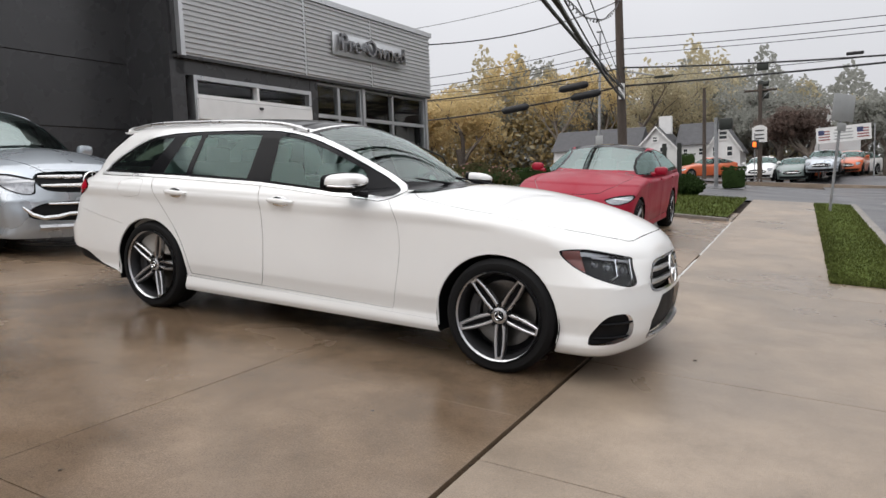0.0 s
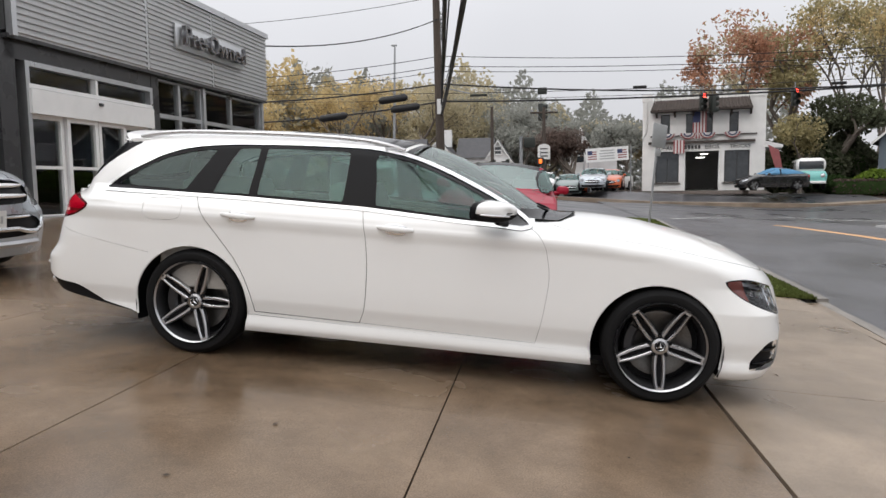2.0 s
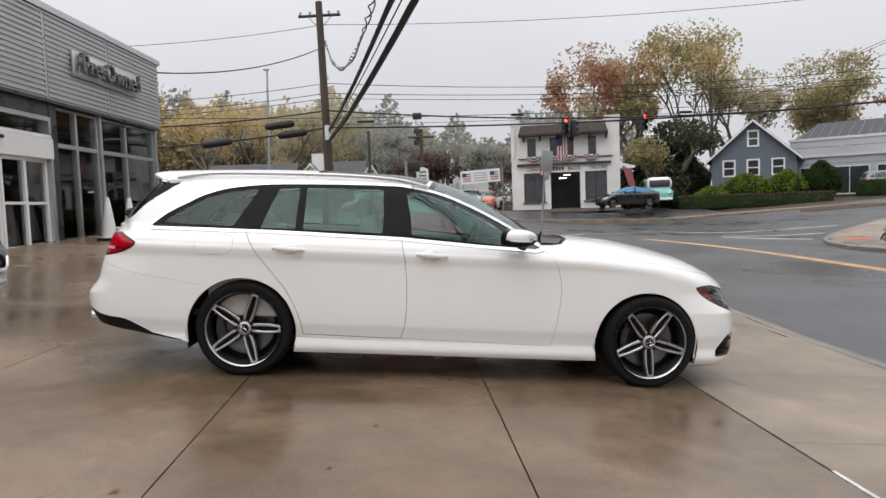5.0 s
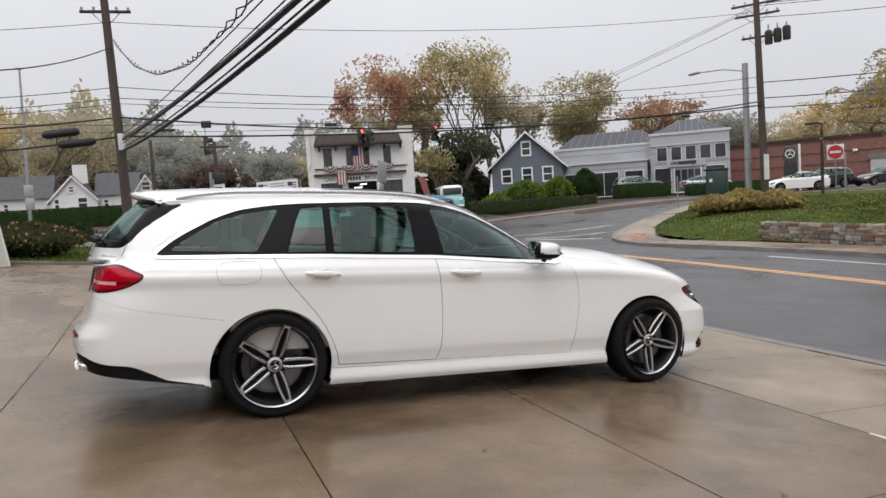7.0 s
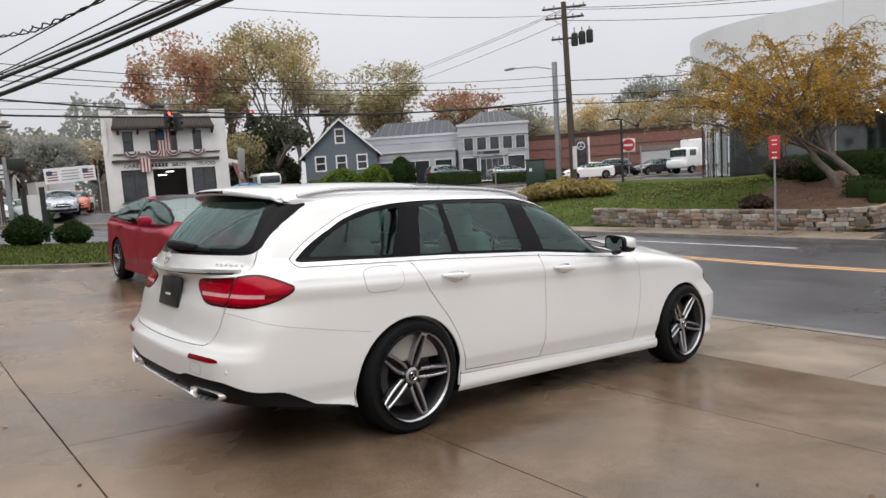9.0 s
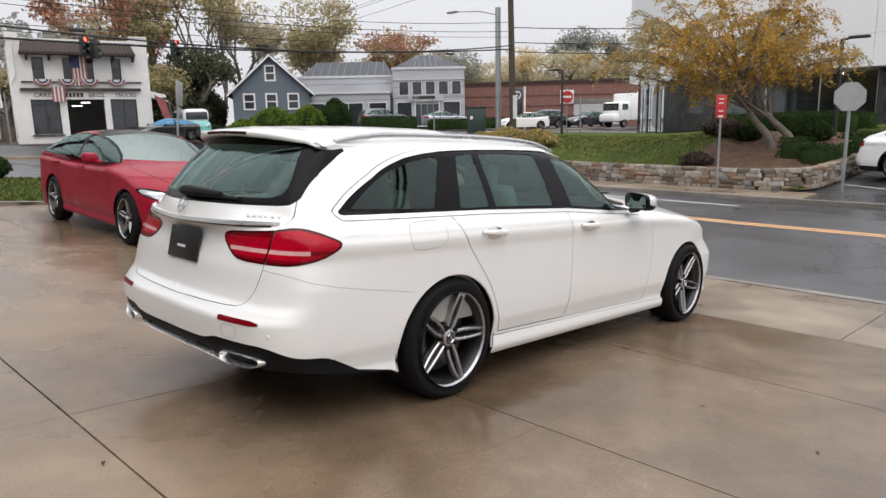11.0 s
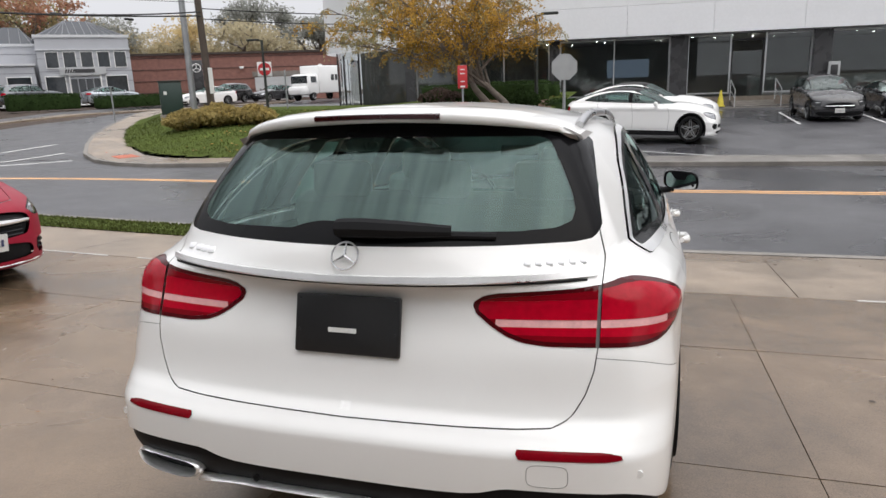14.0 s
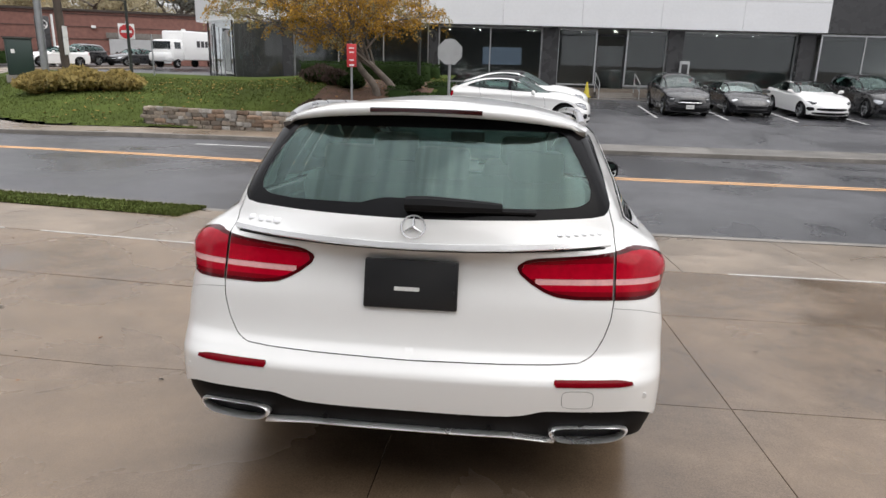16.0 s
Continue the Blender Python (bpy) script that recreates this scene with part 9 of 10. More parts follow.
def vehicle(name, label, m, base, paint_mat, size=(1, 1, 1), step=0.05, roof_mat=None, rich=False, lift=0.0, plate=True, group="", tilt=None, twin=True, glass=None):
    """A parked car: body panels cut from one skin, windows, lamps, wheels, mirrors."""
    sx, sy, sz = size
    car = thing(name, m @ Matrix.Diagonal((sx, sy, sz, 1)), label, "car", group)
    _, v, n, t = shell(base, step)
    sk = (v, n, t)
    glass = glass or M_CARGLASS
    for hx in base["wheels"]:
        _, sk = split(sk, np.maximum(np.hypot(X(sk) - hx, Z(sk) - base["r"] * 0.95) - base["r"] * 1.15, 0.5 - Y(sk)))
    _, sk = split(sk, Z(sk) - 0.19)
    ring, sk = split(sk, np.maximum(outline(base["glass"], X(sk), Z(sk)) - 0.012, 0.4 - Y(sk)))
    gl, tr = split(ring, outline(base["glass"], X(ring), Z(ring)))
    for left in (False, True):
        part("window_surround", skin_mesh("window_surround", tr, M_GLOSSBLK, 0.004, False, left), None, car)
    px = 1.02
    post, gl = split(gl, np.maximum(X(gl) - px - 0.06, px - 0.04 - X(gl)))
    front, rear = split(gl, px - X(gl))
    for left in (False, True):
        part("door_pillar", skin_mesh("door_pillar", post, M_GLOSSBLK, 0.0, False, left), None, car)
        part("front_side_window", skin_mesh("front_side_window", front, glass, 0.0, False, left), None, car)
        part("rear_side_window", skin_mesh("rear_side_window", rear, glass, 0.0, False, left), None, car)
    ws = np.maximum.reduce([1.035 - Z(sk), 1.32 - X(sk) - 0.1 * (Y(sk) / 0.7) ** 2, Y(sk) - (0.775 - 0.6 * (Z(sk) - 1.02)), X(sk) - 2.38 + 0.17 * (Y(sk) / 0.7) ** 2])
    w, sk = split(sk, ws)
    part("windscreen", skin_mesh("windscreen", w, M_SCREEN if rich else glass, 0.0), None, car)
    zr = 1.10 if base.get("clad") else 1.07
    rw, sk = split(sk, np.maximum.reduce([zr - Z(sk), Z(sk) - 1.35, Y(sk) - 0.56, X(sk) - base.get("rear_x", 0.25 if base["hatch"] is SALOON["hatch"] else -0.6)]))
    part("rear_window", skin_mesh("rear_window", rw, glass, 0.0), None, car)
    if roof_mat:
        rf, sk = split(sk, np.maximum.reduce([1.30 - Z(sk), X(sk) - 1.36, -0.1 - X(sk), Y(sk) - 0.60]))
        part("roof_panel", skin_mesh("roof_panel", rf, roof_mat, 0.0), None, car)
    nx = float(max(q[1] for q in base["nose"]))
    lz = base.get("lamp_up", -0.02)

    def lampd(q):
        return outline([(u * 0.014, z) for u, z in base.get("lamp", HL)], np.degrees(np.arctan2(Y(q), X(q) - nx + 0.775)) * 0.014, Z(q) - lz)

    hl, sk = split(sk, np.maximum(lampd(sk), nx - 0.75 - X(sk)))
    core, hl_edge = split(hl, lampd(hl) + 0.012)
    glint, core = split(core, np.abs(Z(core) - lz - 0.70 + 0.10 * (Y(core) - 0.65)) - 0.012)
    for left in (False, True):
        part("headlamp_edge", skin_mesh("headlamp_edge", hl_edge, M_GLOSSBLK, -0.002, False, left), None, car)
        part("headlamp_strip", skin_mesh("headlamp_strip", glint, M_HEADCLEAR, -0.004, False, left), None, car)
    tx = float(min(q[1] for q in base["tail"]))
    tl, sk = split(sk, np.maximum.reduce([X(sk) - tx - 0.30, 0.42 - Y(sk), 0.80 - Z(sk), Z(sk) - 0.95]))
    for left in (False, True):
        part("headlamp", skin_mesh("headlamp", core, base.get("lamp_mat", M_LAMPEYE), -0.008, False, left), None, car)
        part("tail_lamp", skin_mesh("tail_lamp", tl, M_REDLAMP, 0.0, False, left), None, car)
    face = base.get("face", "plain")
    mouth, low = {
        "plain": ([(-0.5, 0.67), (0.36, 0.67), (0.52, 0.55), (0.46, 0.45), (-0.5, 0.44)], [(-0.5, 0.36), (0.55, 0.36), (0.78, 0.38), (0.74, 0.25), (0.5, 0.22), (-0.5, 0.22)]),
        "coupe": ([(-0.5, 0.672), (0.44, 0.672), (0.535, 0.60), (0.48, 0.50), (0.40, 0.452), (-0.5, 0.452)], [(-0.5, 0.405), (0.44, 0.405), (0.52, 0.31), (0.44, 0.252), (-0.5, 0.252)]),
        "suv": ([(-0.5, 0.845), (0.46, 0.845), (0.60, 0.785), (0.55, 0.685), (0.44, 0.635), (-0.5, 0.632)], [(-0.5, 0.555), (0.46, 0.555), (0.66, 0.50), (0.72, 0.41), (0.56, 0.36), (-0.5, 0.355)]),
        "cross": ([(-0.5, 0.50), (0.50, 0.50), (0.60, 0.46), (0.52, 0.39), (-0.5, 0.38)], [(-0.5, 0.32), (0.60, 0.32), (0.74, 0.30), (0.60, 0.22), (-0.5, 0.22)])}[face]
    gr, sk = split(sk, np.maximum.reduce([outline(rounded(mouth, 2), Y(sk), Z(sk)), nx - 0.45 - X(sk)]))
    part("grille", skin_mesh("grille", gr, M_CLADD, -0.03), None, car, "black front grille")
    lo, sk = split(sk, np.maximum.reduce([outline(rounded(low, 2), Y(sk), Z(sk)), nx - 0.6 - X(sk)]))
    part("lower_intake", skin_mesh("lower_intake", lo, M_CLADD, -0.025), None, car)
    if face in ("coupe", "cross"):
        side_in = [(0.585, 0.40), (0.80, 0.425), (0.845, 0.38), (0.80, 0.285), (0.62, 0.262), (0.56, 0.32)] if face == "coupe" else [(0.64, 0.50), (0.80, 0.52), (0.84, 0.44), (0.78, 0.36), (0.62, 0.38)]
        si, sk = split(sk, np.maximum.reduce([outline(side_in, Y(sk), Z(sk)), nx - 0.8 - X(sk)]))
        for left in (False, True):
            part("side_intake", skin_mesh("side_intake", si, M_CLADD, -0.025, False, left), None, car)
    if base.get("clad"):
        for hx in base["wheels"]:
            rg, sk = split(sk, np.maximum.reduce([np.hypot(X(sk) - hx, Z(sk) - base["r"] * 0.95) - base["r"] * 1.27, 0.6 - Y(sk)]))
            for left in (False, True):
                part("arch_trim", skin_mesh("arch_trim", rg, M_CLADD, 0.004, False, left), None, car, "black plastic arch trim")
        lw, sk = split(sk, np.maximum(Z(sk) - 0.31, X(sk) - 2.6))
        part("lower_cladding", skin_mesh("lower_cladding", lw, M_CLADD, 0.003), None, car, "black plastic lower cladding")
    if rich or base.get("doors"):
        for poly in (SC + SB[::-1], SB + SA[::-1]):
            d, sk = split(sk, np.maximum.reduce([outline(poly, X(sk), Z(sk)) - 0.004, 0.5 - Y(sk)]))
            d, line = split(d, outline(poly, X(d), Z(d)) + 0.004)
            for left in (False, True):
                part("door", skin_mesh("door", d, paint_mat, 0.0, False, left), None, car)
                part("door_gap", skin_mesh("door_gap", line, M_GAP, -0.006, False, left), None, car)
    if rich:
        BN = [(2.28, 0.68), (2.6, 0.70), (2.95, 0.64), (nx - 0.25, 0.45), (nx - 0.16, 0.2), (nx - 0.16, -0.4), (2.32, -0.4)]
        d, sk = split(sk, np.maximum(outline(BN, X(sk), Y(sk)) - 0.004, 0.6 - Z(sk)))
        d, line = split(d, outline(BN, X(d), Y(d)) + 0.004)
        part("bonnet", skin_mesh("bonnet", d, paint_mat), None, car)
        part("bonnet_gap", skin_mesh("bonnet_gap", line, M_GAP, -0.006), None, car)
    if rich or base.get("doors"):
        for hx in (0.25, 1.27):
            for sg in (-1, 1):
                part("door_handle", Mesh().round_box((hx, sg * 0.928, 0.90), (0.21, 0.03, 0.025), 0.01), paint_mat, car)
    part("body", skin_mesh("body", sk, paint_mat), None, car)
    part("underbody", Mesh().box((1.3, 0, 0.2), (3.9, 1.45, 0.05)), M_CLADD, car, smooth=0)
    fld = body_field(base)

    def front_x(y, z):
        lo, hi = nx - 1.0, nx + 0.2
        for _ in range(20):
            mid = (lo + hi) / 2
            lo, hi = (mid, hi) if fld(np.array([[mid, abs(y), z]]))[0] < 0 else (lo, mid)
        return lo

    zb = {"plain": 0.555, "coupe": 0.585, "suv": 0.745, "cross": 0.44}[face]
    if face == "coupe":
        for sg in (-1, 1):
            part("grille_bar", Mesh().tube([(front_x(y, zb) - 0.002, sg * y, zb) for y in (0.08, 0.2, 0.34, 0.50)], [0.026, 0.022, 0.018, 0.012], 8), M_BRIGHT, car, "bright grille bar")
            for zz in (0.36, 0.31):
                part("intake_fin", Mesh().tube([(front_x(y, zz) - 0.012, sg * y, zz) for y in (0.60, 0.68, 0.76, 0.81)], 0.008, 5), M_GLOSSBLK, car)
        for k in range(5):
            zz = 0.47 + 0.035 * k
            part("grille_mesh", Mesh().tube([(front_x(y, zz) - 0.02, y, zz) for y in (-0.40, -0.2, 0, 0.2, 0.40)], 0.005, 4), M_GUNMET, car)
        part("splitter_trim", Mesh().tube([(front_x(y, 0.215) + 0.002, y, 0.215) for y in (-0.76, -0.55, -0.3, 0, 0.3, 0.55, 0.76)], 0.009, 5), M_BRIGHT, car, "thin bright splitter strip")
    elif face == "suv":
        for zz in (zb - 0.04, zb + 0.045):
            for sg in (-1, 1):
                part("grille_bar", Mesh().tube([(front_x(y, zz) - 0.006, sg * y, zz) for y in (0.09, 0.22, 0.38, 0.53)], [0.022, 0.020, 0.018, 0.012], 8), M_BRIGHT, car, "silver grille louvre")
        for sg in (-1, 1):
            part("bumper_trim", Mesh().tube([(front_x(y, z) + 0.004, sg * y, z) for y, z in ((0.0, 0.43), (0.3, 0.43), (0.42, 0.405), (0.56, 0.395), (0.66, 0.43), (0.735, 0.50))], [0.02, 0.02, 0.022, 0.022, 0.02, 0.012], 6), M_CHROME, car, "chrome bumper trim")
            part("intake_bar", Mesh().tube([(front_x(y, 0.53) - 0.004, sg * y, 0.53) for y in (0.17, 0.32, 0.50)], [0.014, 0.014, 0.010], 6), M_CHROME, car)
        part("skid_plate", Mesh().tube([(front_x(y, 0.30) + 0.002, y, 0.30) for y in (-0.6, -0.3, 0, 0.3, 0.6)], 0.03, 6), M_SATIN, car, "satin skid plate")
    elif face == "plain":
        part("grille_bar", Mesh().tube([(front_x(y, zb) - 0.004, y, zb) for y in (-0.46, -0.3, -0.12, 0, 0.12, 0.3, 0.46)], 0.016, 6), M_CHROME, car)
    if rich:
        gx = front_x(0, zb) + 0.010
        e = Mesh().tube([(gx, 0.10 * math.cos(6.2832 * k / 24), zb + 0.095 * math.sin(6.2832 * k / 24)) for k in range(25)], 0.011, 6)
        for k in range(3):
            a = radians(90 + 120 * k)
            e.tube([(gx, 0, zb), (gx, 0.1 * math.cos(a), zb + 0.095 * math.sin(a))], [0.015, 0.006], 5)
        part("round_badge", e, M_CHROME, car, "chrome ring badge")
        part("badge_disc", Mesh().lathe([(0.0, 0.0), (0.095, 0.0), (0.095, -0.02)], 24, "X", (gx - 0.012, 0, zb)), M_GLOSSBLK, car)
    if plate:
        zp = {"suv": 0.515, "coupe": 0.425}.get(face, 0.40)
        gp0 = front_x(0, zp)
        pl = part("number_plate", Mesh().box((gp0 + 0.012, 0, zp), (0.02, 0.31, 0.15)), M_STICK, car, smooth=0)
        for k in range(6):
            part("plate_bar", Mesh().box((gp0 + 0.024, -0.1 + 0.04 * k, zp), (0.004, 0.024, 0.06)), M_FLAGBLUE if face == "coupe" else M_SIGNBACK, pl, smooth=0)
    for hx in base["wheels"]:
        for sg in (-1, 1):
            wheel(car, (hx, sg * 0.90, base["r"]), base["r"], sg, 0.76, 5, twin, 20 if sg < 0 else 50, 0.22, rich, M_SATIN if rich else M_GALV)
    for hx in base["wheels"]:
        for sg in (-1, 1):
            vs = [(hx + base["r"] * 1.16 * math.cos(radians(-15 + 210 * k / 16)), sg * yy, base["r"] * 0.95 + base["r"] * 1.16 * math.sin(radians(-15 + 210 * k / 16))) for yy in (0.4, 0.87) for k in range(17)]
            part("arch_liner", Mesh().add(vs, loft_faces(2, 17, False)).add([(hx - 0.38, sg * 0.4, 0.2), (hx + 0.38, sg * 0.4, 0.2), (hx + 0.38, sg * 0.4, 0.72), (hx - 0.38, sg * 0.4, 0.72)], [(0, 1, 2, 3)]), M_CLADD, car)
    for sg in (-1, 1):
        part("door_mirror", Mesh().round_box((1.84, sg * 1.0, 1.04), (0.13, 0.20, 0.13), 0.05).tube([(1.88, sg * 0.86, 0.99), (1.86, sg * 0.95, 1.0)], 0.03, 6), paint_mat, car)
    for xx in (1.0, 0.0):
        for yy in (-0.38, 0.38):
            st0 = part("seat", Mesh().round_box((xx, yy, 0.85), (0.16, 0.48, 0.62), 0.06), M_CABIN, car)
            part("headrest", Mesh().round_box((xx - 0.05, yy, 1.2), (0.09, 0.26, 0.16), 0.04), M_CABIN, st0)
    part("dashboard", Mesh().round_box((1.95, 0, 0.88), (0.45, 1.35, 0.2), 0.06), M_CABIN, car)
    part("cabin_floor", Mesh().box((0.8, 0, 0.5), (2.9, 1.4, 0.04)), M_CABIN, car, smooth=0)
    return car


def parked(x, y, heading, z=None, pitch=0.0, roll=0.0):
    """A pose on the ground, nose towards heading in degrees, set at the rear axle."""
    z = gz(x, y) if z is None else z
    return pose(x, y, z) @ Matrix.Rotation(radians(heading), 4, "Z") @ Matrix.Rotation(radians(pitch), 4, "Y") @ Matrix.Rotation(radians(roll), 4, "X")


# red four-door coupe, nose to the lot
vehicle("coupe", "red four-door coupe with black roof parked beside the pavement", parked(1.55, 8.10, -90, None, math.degrees(math.atan(0.03)), -4.67), COUPE, M_REDPAINT, (1.0, 0.985, 1.0), 0.026, M_GLOSSBLK, True)
# silver SUV
vehicle("suv", "silver blue SUV with chrome grille parked before the showroom", parked(-6.36, 0.80, -3, gz(-6.36, 0.80), 4.67), dict(SUV, lamp_up=0.05, face="suv"), M_SILVER, (0.96, 1.02, 1.12), 0.03, None, True)
# lot across the road
vehicle("suv_coupe", "white SUV with sloping tail parked across the road", parked(21.3, 0.80, -97, -0.47, 1.5), CROSS, M_BODYWHITE, (1.0, 1.05, 1.13), 0.04, M_GLOSSBLK, False, plate=False, glass=M_PRIVACY)
vehicle("suv_coupe", "white SUV with black roof parked behind another", parked(24.3, 0.6, -99, -0.33, 1.5), CROSS, M_BODYWHITE, (1.0, 1.05, 1.13), 0.06, M_GLOSSBLK, False, plate=False, glass=M_PRIVACY)
ROUND = dict(SALOON, lamp=[(60 + 9.5 * math.cos(6.2832 * k / 16), 0.725 + 0.075 * math.sin(6.2832 * k / 16)) for k in range(16)], lamp_up=0.0, lamp_mat=M_HEADCLEAR, face="cross")
LOW = dict(SALOON, lamp=[(74, 0.74), (60, 0.735), (44, 0.70), (46, 0.665), (54, 0.60), (60, 0.655), (70, 0.70)], lamp_up=0.0, lamp_mat=M_GLOSSBLK, face="cross")
vehicle("suv", "dark grey hatchback parked nose out on wet asphalt", parked(28.95, -7.25, -179, gz(28.95, -7.25) - 0.04, 2.4), dict(SUV, lamp_mat=M_LAMPIN), M_BLACKPAINT, (0.97, 1.0, 1.04), 0.06, None, False, glass=M_CLEARGLASS)
vehicle("sports_car", "black low sports car with round lamps parked nose out", parked(29.3, -9.98, -180, gz(29.3, -9.98) - 0.04, 2.4), ROUND, M_BLACKPAINT, (0.93, 1.0, 0.90), 0.05, None, False, plate=False, glass=M_SCREEN)
vehicle("sports_saloon", "white low electric saloon with dark roof parked nose out", parked(29.35, -12.75, -177, gz(29.35, -12.75) - 0.04, 2.4), LOW, M_BODYWHITE, (1.03, 1.05, 0.97), 0.05, M_GLOSSBLK, False, plate=False, glass=M_CLEARGLASS)
vehicle("suv", "dark grey SUV parked nose out beside others", parked(30.2, -15.6, -176, gz(30.2, -15.6) - 0.04, 2.4), SUV, M_BLACKPAINT, (0.97, 1.03, 1.1), 0.08, None, False)
for y0 in (-6.0, -8.75, -11.4, -14.0):
    solid("bay_line", strip_mesh([(25.0, y0), (27.3, y0), (29.4, y0)], 0.1, -0.038, 0.004), M_WHITELINE, "white parking bay line", "road marking", kind="structure")
solid("bay_line", strip_mesh([(17.6, -3.0), (18.7, -0.6), (19.8, 2.0)], 0.1, -0.038, 0.004), M_WHITELINE, "white parking bay line", "road marking", kind="structure")
# dealership forecourt
vehicle("suv", "silver SUV parked before the white dealership", parked(37.2, 44.0, -20, 0.85), SUV, M_GREYPAINT, (0.95, 1, 1.1), 0.08, None, False, plate=False)
vehicle("saloon", "silver saloon parked before the white dealership", parked(41.5, 40.6, -25, 0.75), SALOON, M_SILVER, (1, 1, 1), 0.08, None, False, plate=False)
vehicle("saloon", "white saloon parked up the side street", parked(45.5, 32.0, 150, 0.45), SALOON, M_BODYWHITE, (1, 1, 1), 0.08, None, False, plate=False)
vehicle("suv", "black SUV parked up the side street", parked(50.0, 33.5, 160, 0.45), SUV, M_BLACKPAINT, (0.95, 1, 1.1), 0.09, None, False, plate=False)
vehicle("saloon", "dark saloon parked beside the brick building", parked(53.5, 31.0, 165, 0.45), SALOON, M_BLACKPAINT, (1, 1, 1), 0.09, None, False, plate=False)
vehicle("saloon", "white car parked beside the delivery van", parked(48.5, 21.0, 200, 0.45), SUV, M_BODYWHITE, (0.9, 0.95, 0.95), 0.08, None, False, plate=False)
# old cars beside the garage
for x, y, h, mt, lb, b in ((2.6, 40.6, -96, M_BODYWHITE, "white old car beside the garage", SALOON), (4.2, 40.9, -93, M_OLDGREEN, "grey green old car beside the garage", SALOON), (5.8, 40.3, -97, M_SILVER, "silver old car beside the garage", SALOON),
                            (4.9, 44.4, -94, M_ORANGE, "orange old car behind a silver one", SALOON), (7.2, 43.4, -100, M_ORANGE, "orange old car beside the garage", SALOON), (7.9, 45.5, -120, M_BODYWHITE, "white pickup at the garage side", SALOON), (-0.4, 46.6, -150, M_ORANGE, "bright orange rounded old car beside the white house", SALOON)):
    vehicle("old_car", lb, parked(x, y, h, gz(x, y) + 0.05), b, mt, (0.92, 0.94, 1.0), 0.10, None, False, plate=False, group="old cars")
M_COVER = paint("blue_car_cover", (0.06, 0.20, 0.36), 0.5, vary=0.1)
vehicle("saloon", "dark low car under a blue cover", parked(17.2, 38.6, 187, 0.52), SALOON, M_BLACKPAINT, (0.93, 0.95, 0.93), 0.09, M_COVER, False, plate=False, glass=M_COVER)
# turquoise camper van
vn = thing("camper_van", parked(19.2, 41.5, -104, 0.50), "turquoise and white old camper van", "van")
M_TURQ = paint("turquoise_paint", (0.20, 0.55, 0.52), 0.35, coat=0.7, vary=0.03)
part("lower_body", Mesh().round_box((0, 0, 0.75), (4.2, 1.75, 0.8), 0.25), M_TURQ, vn)
part("upper_body", Mesh().round_box((-0.05, 0, 1.5), (3.9, 1.65, 0.9), 0.3), M_BODYWHITE, vn)
part("windscreen", Mesh().round_box((1.86, 0, 1.5), (0.12, 1.35, 0.5), 0.05), M_DARKPANE, vn)
for sg in (-1, 1):
    part("side_windows", Mesh().round_box((-0.1, sg * 0.82, 1.52), (3.2, 0.04, 0.42), 0.018), M_DARKPANE, vn)
    part("headlamp", Mesh().lathe([(0.0, 0.06), (0.12, 0.04), (0.14, 0.0)], 16, "X", (2.08, sg * 0.6, 0.85)), M_CHROME, vn)
    for hx in (-1.3, 1.3):
        wheel(vn, (hx, sg * 0.85, 0.33), 0.33, sg, 0.6, 5, False, 0, 0.2, False)
part("bumper", Mesh().round_box((2.12, 0, 0.45), (0.12, 1.6, 0.16), 0.05), M_BODYWHITE, vn)
# white delivery van up the side street
dv = thing("delivery_van", parked(53.5, 27.0, 168, 0.40), "tall white delivery van with dark printing", "van")
part("cargo_box", Mesh().round_box((-0.6, 0, 1.75), (5.0, 2.1, 2.3), 0.12), M_BODYWHITE, dv)
part("cab", Mesh().round_box((2.5, 0, 1.35), (1.6, 2.0, 1.7), 0.3), M_BODYWHITE, dv)
part("bonnet", Mesh().round_box((3.4, 0, 0.85), (0.9, 1.8, 0.7), 0.2), M_BODYWHITE, dv)
part("windscreen", Mesh().box((3.05, 0, 1.75), (0.5, 1.7, 0.6), m=Matrix.Rotation(0.0, 4, "Y")), M_DARKPANE, dv, smooth=0)
part("side_window", Mesh().box((2.6, 1.0, 1.75), (0.7, 0.06, 0.5)), M_DARKPANE, dv, smooth=0)
for k in range(4):
    part("print_bar", Mesh().box((-1.6 + 0.55 * k, 1.06, 1.9), (0.4, 0.02, 0.5)), M_LETTER, dv, smooth=0)
for hx in (-1.8, 2.6):
    for sg in (-1, 1):
        wheel(dv, (hx, sg * 0.95, 0.38), 0.38, sg, 0.6, 5, False, 0, 0.25, False)

# ---- trees, hedges, bushes ----
# bark colour lifted to carry the haze on distant limbs
M_BARK = paint("grey_brown_bark", (0.15, 0.127, 0.108), 0.9, vary=0.25, scale=4, fine=30, bump=0.01)


def leaf_mat(name, c, island=0.4):
    m = paint(name, c, 0.85, vary=0.12, scale=0.4, fine=3, island=island, spec=0.06)
    n, l = m.node_tree.nodes, m.node_tree.links
    b = next(q for q in n if q.type == "BSDF_PRINCIPLED")
    o = next(q for q in n if q.type == "OUTPUT_MATERIAL")
    t, x = n.new("ShaderNodeBsdfTranslucent"), n.new("ShaderNodeMixShader")
    l.new(b.inputs["Base Color"].links[0].from_socket, t.inputs["Color"])
    x.inputs["Fac"].default_value = 0.45
    l.new(b.outputs[0], x.inputs[1])
    l.new(t.outputs[0], x.inputs[2])
    l.new(x.outputs[0], o.inputs["Surface"])
    return m


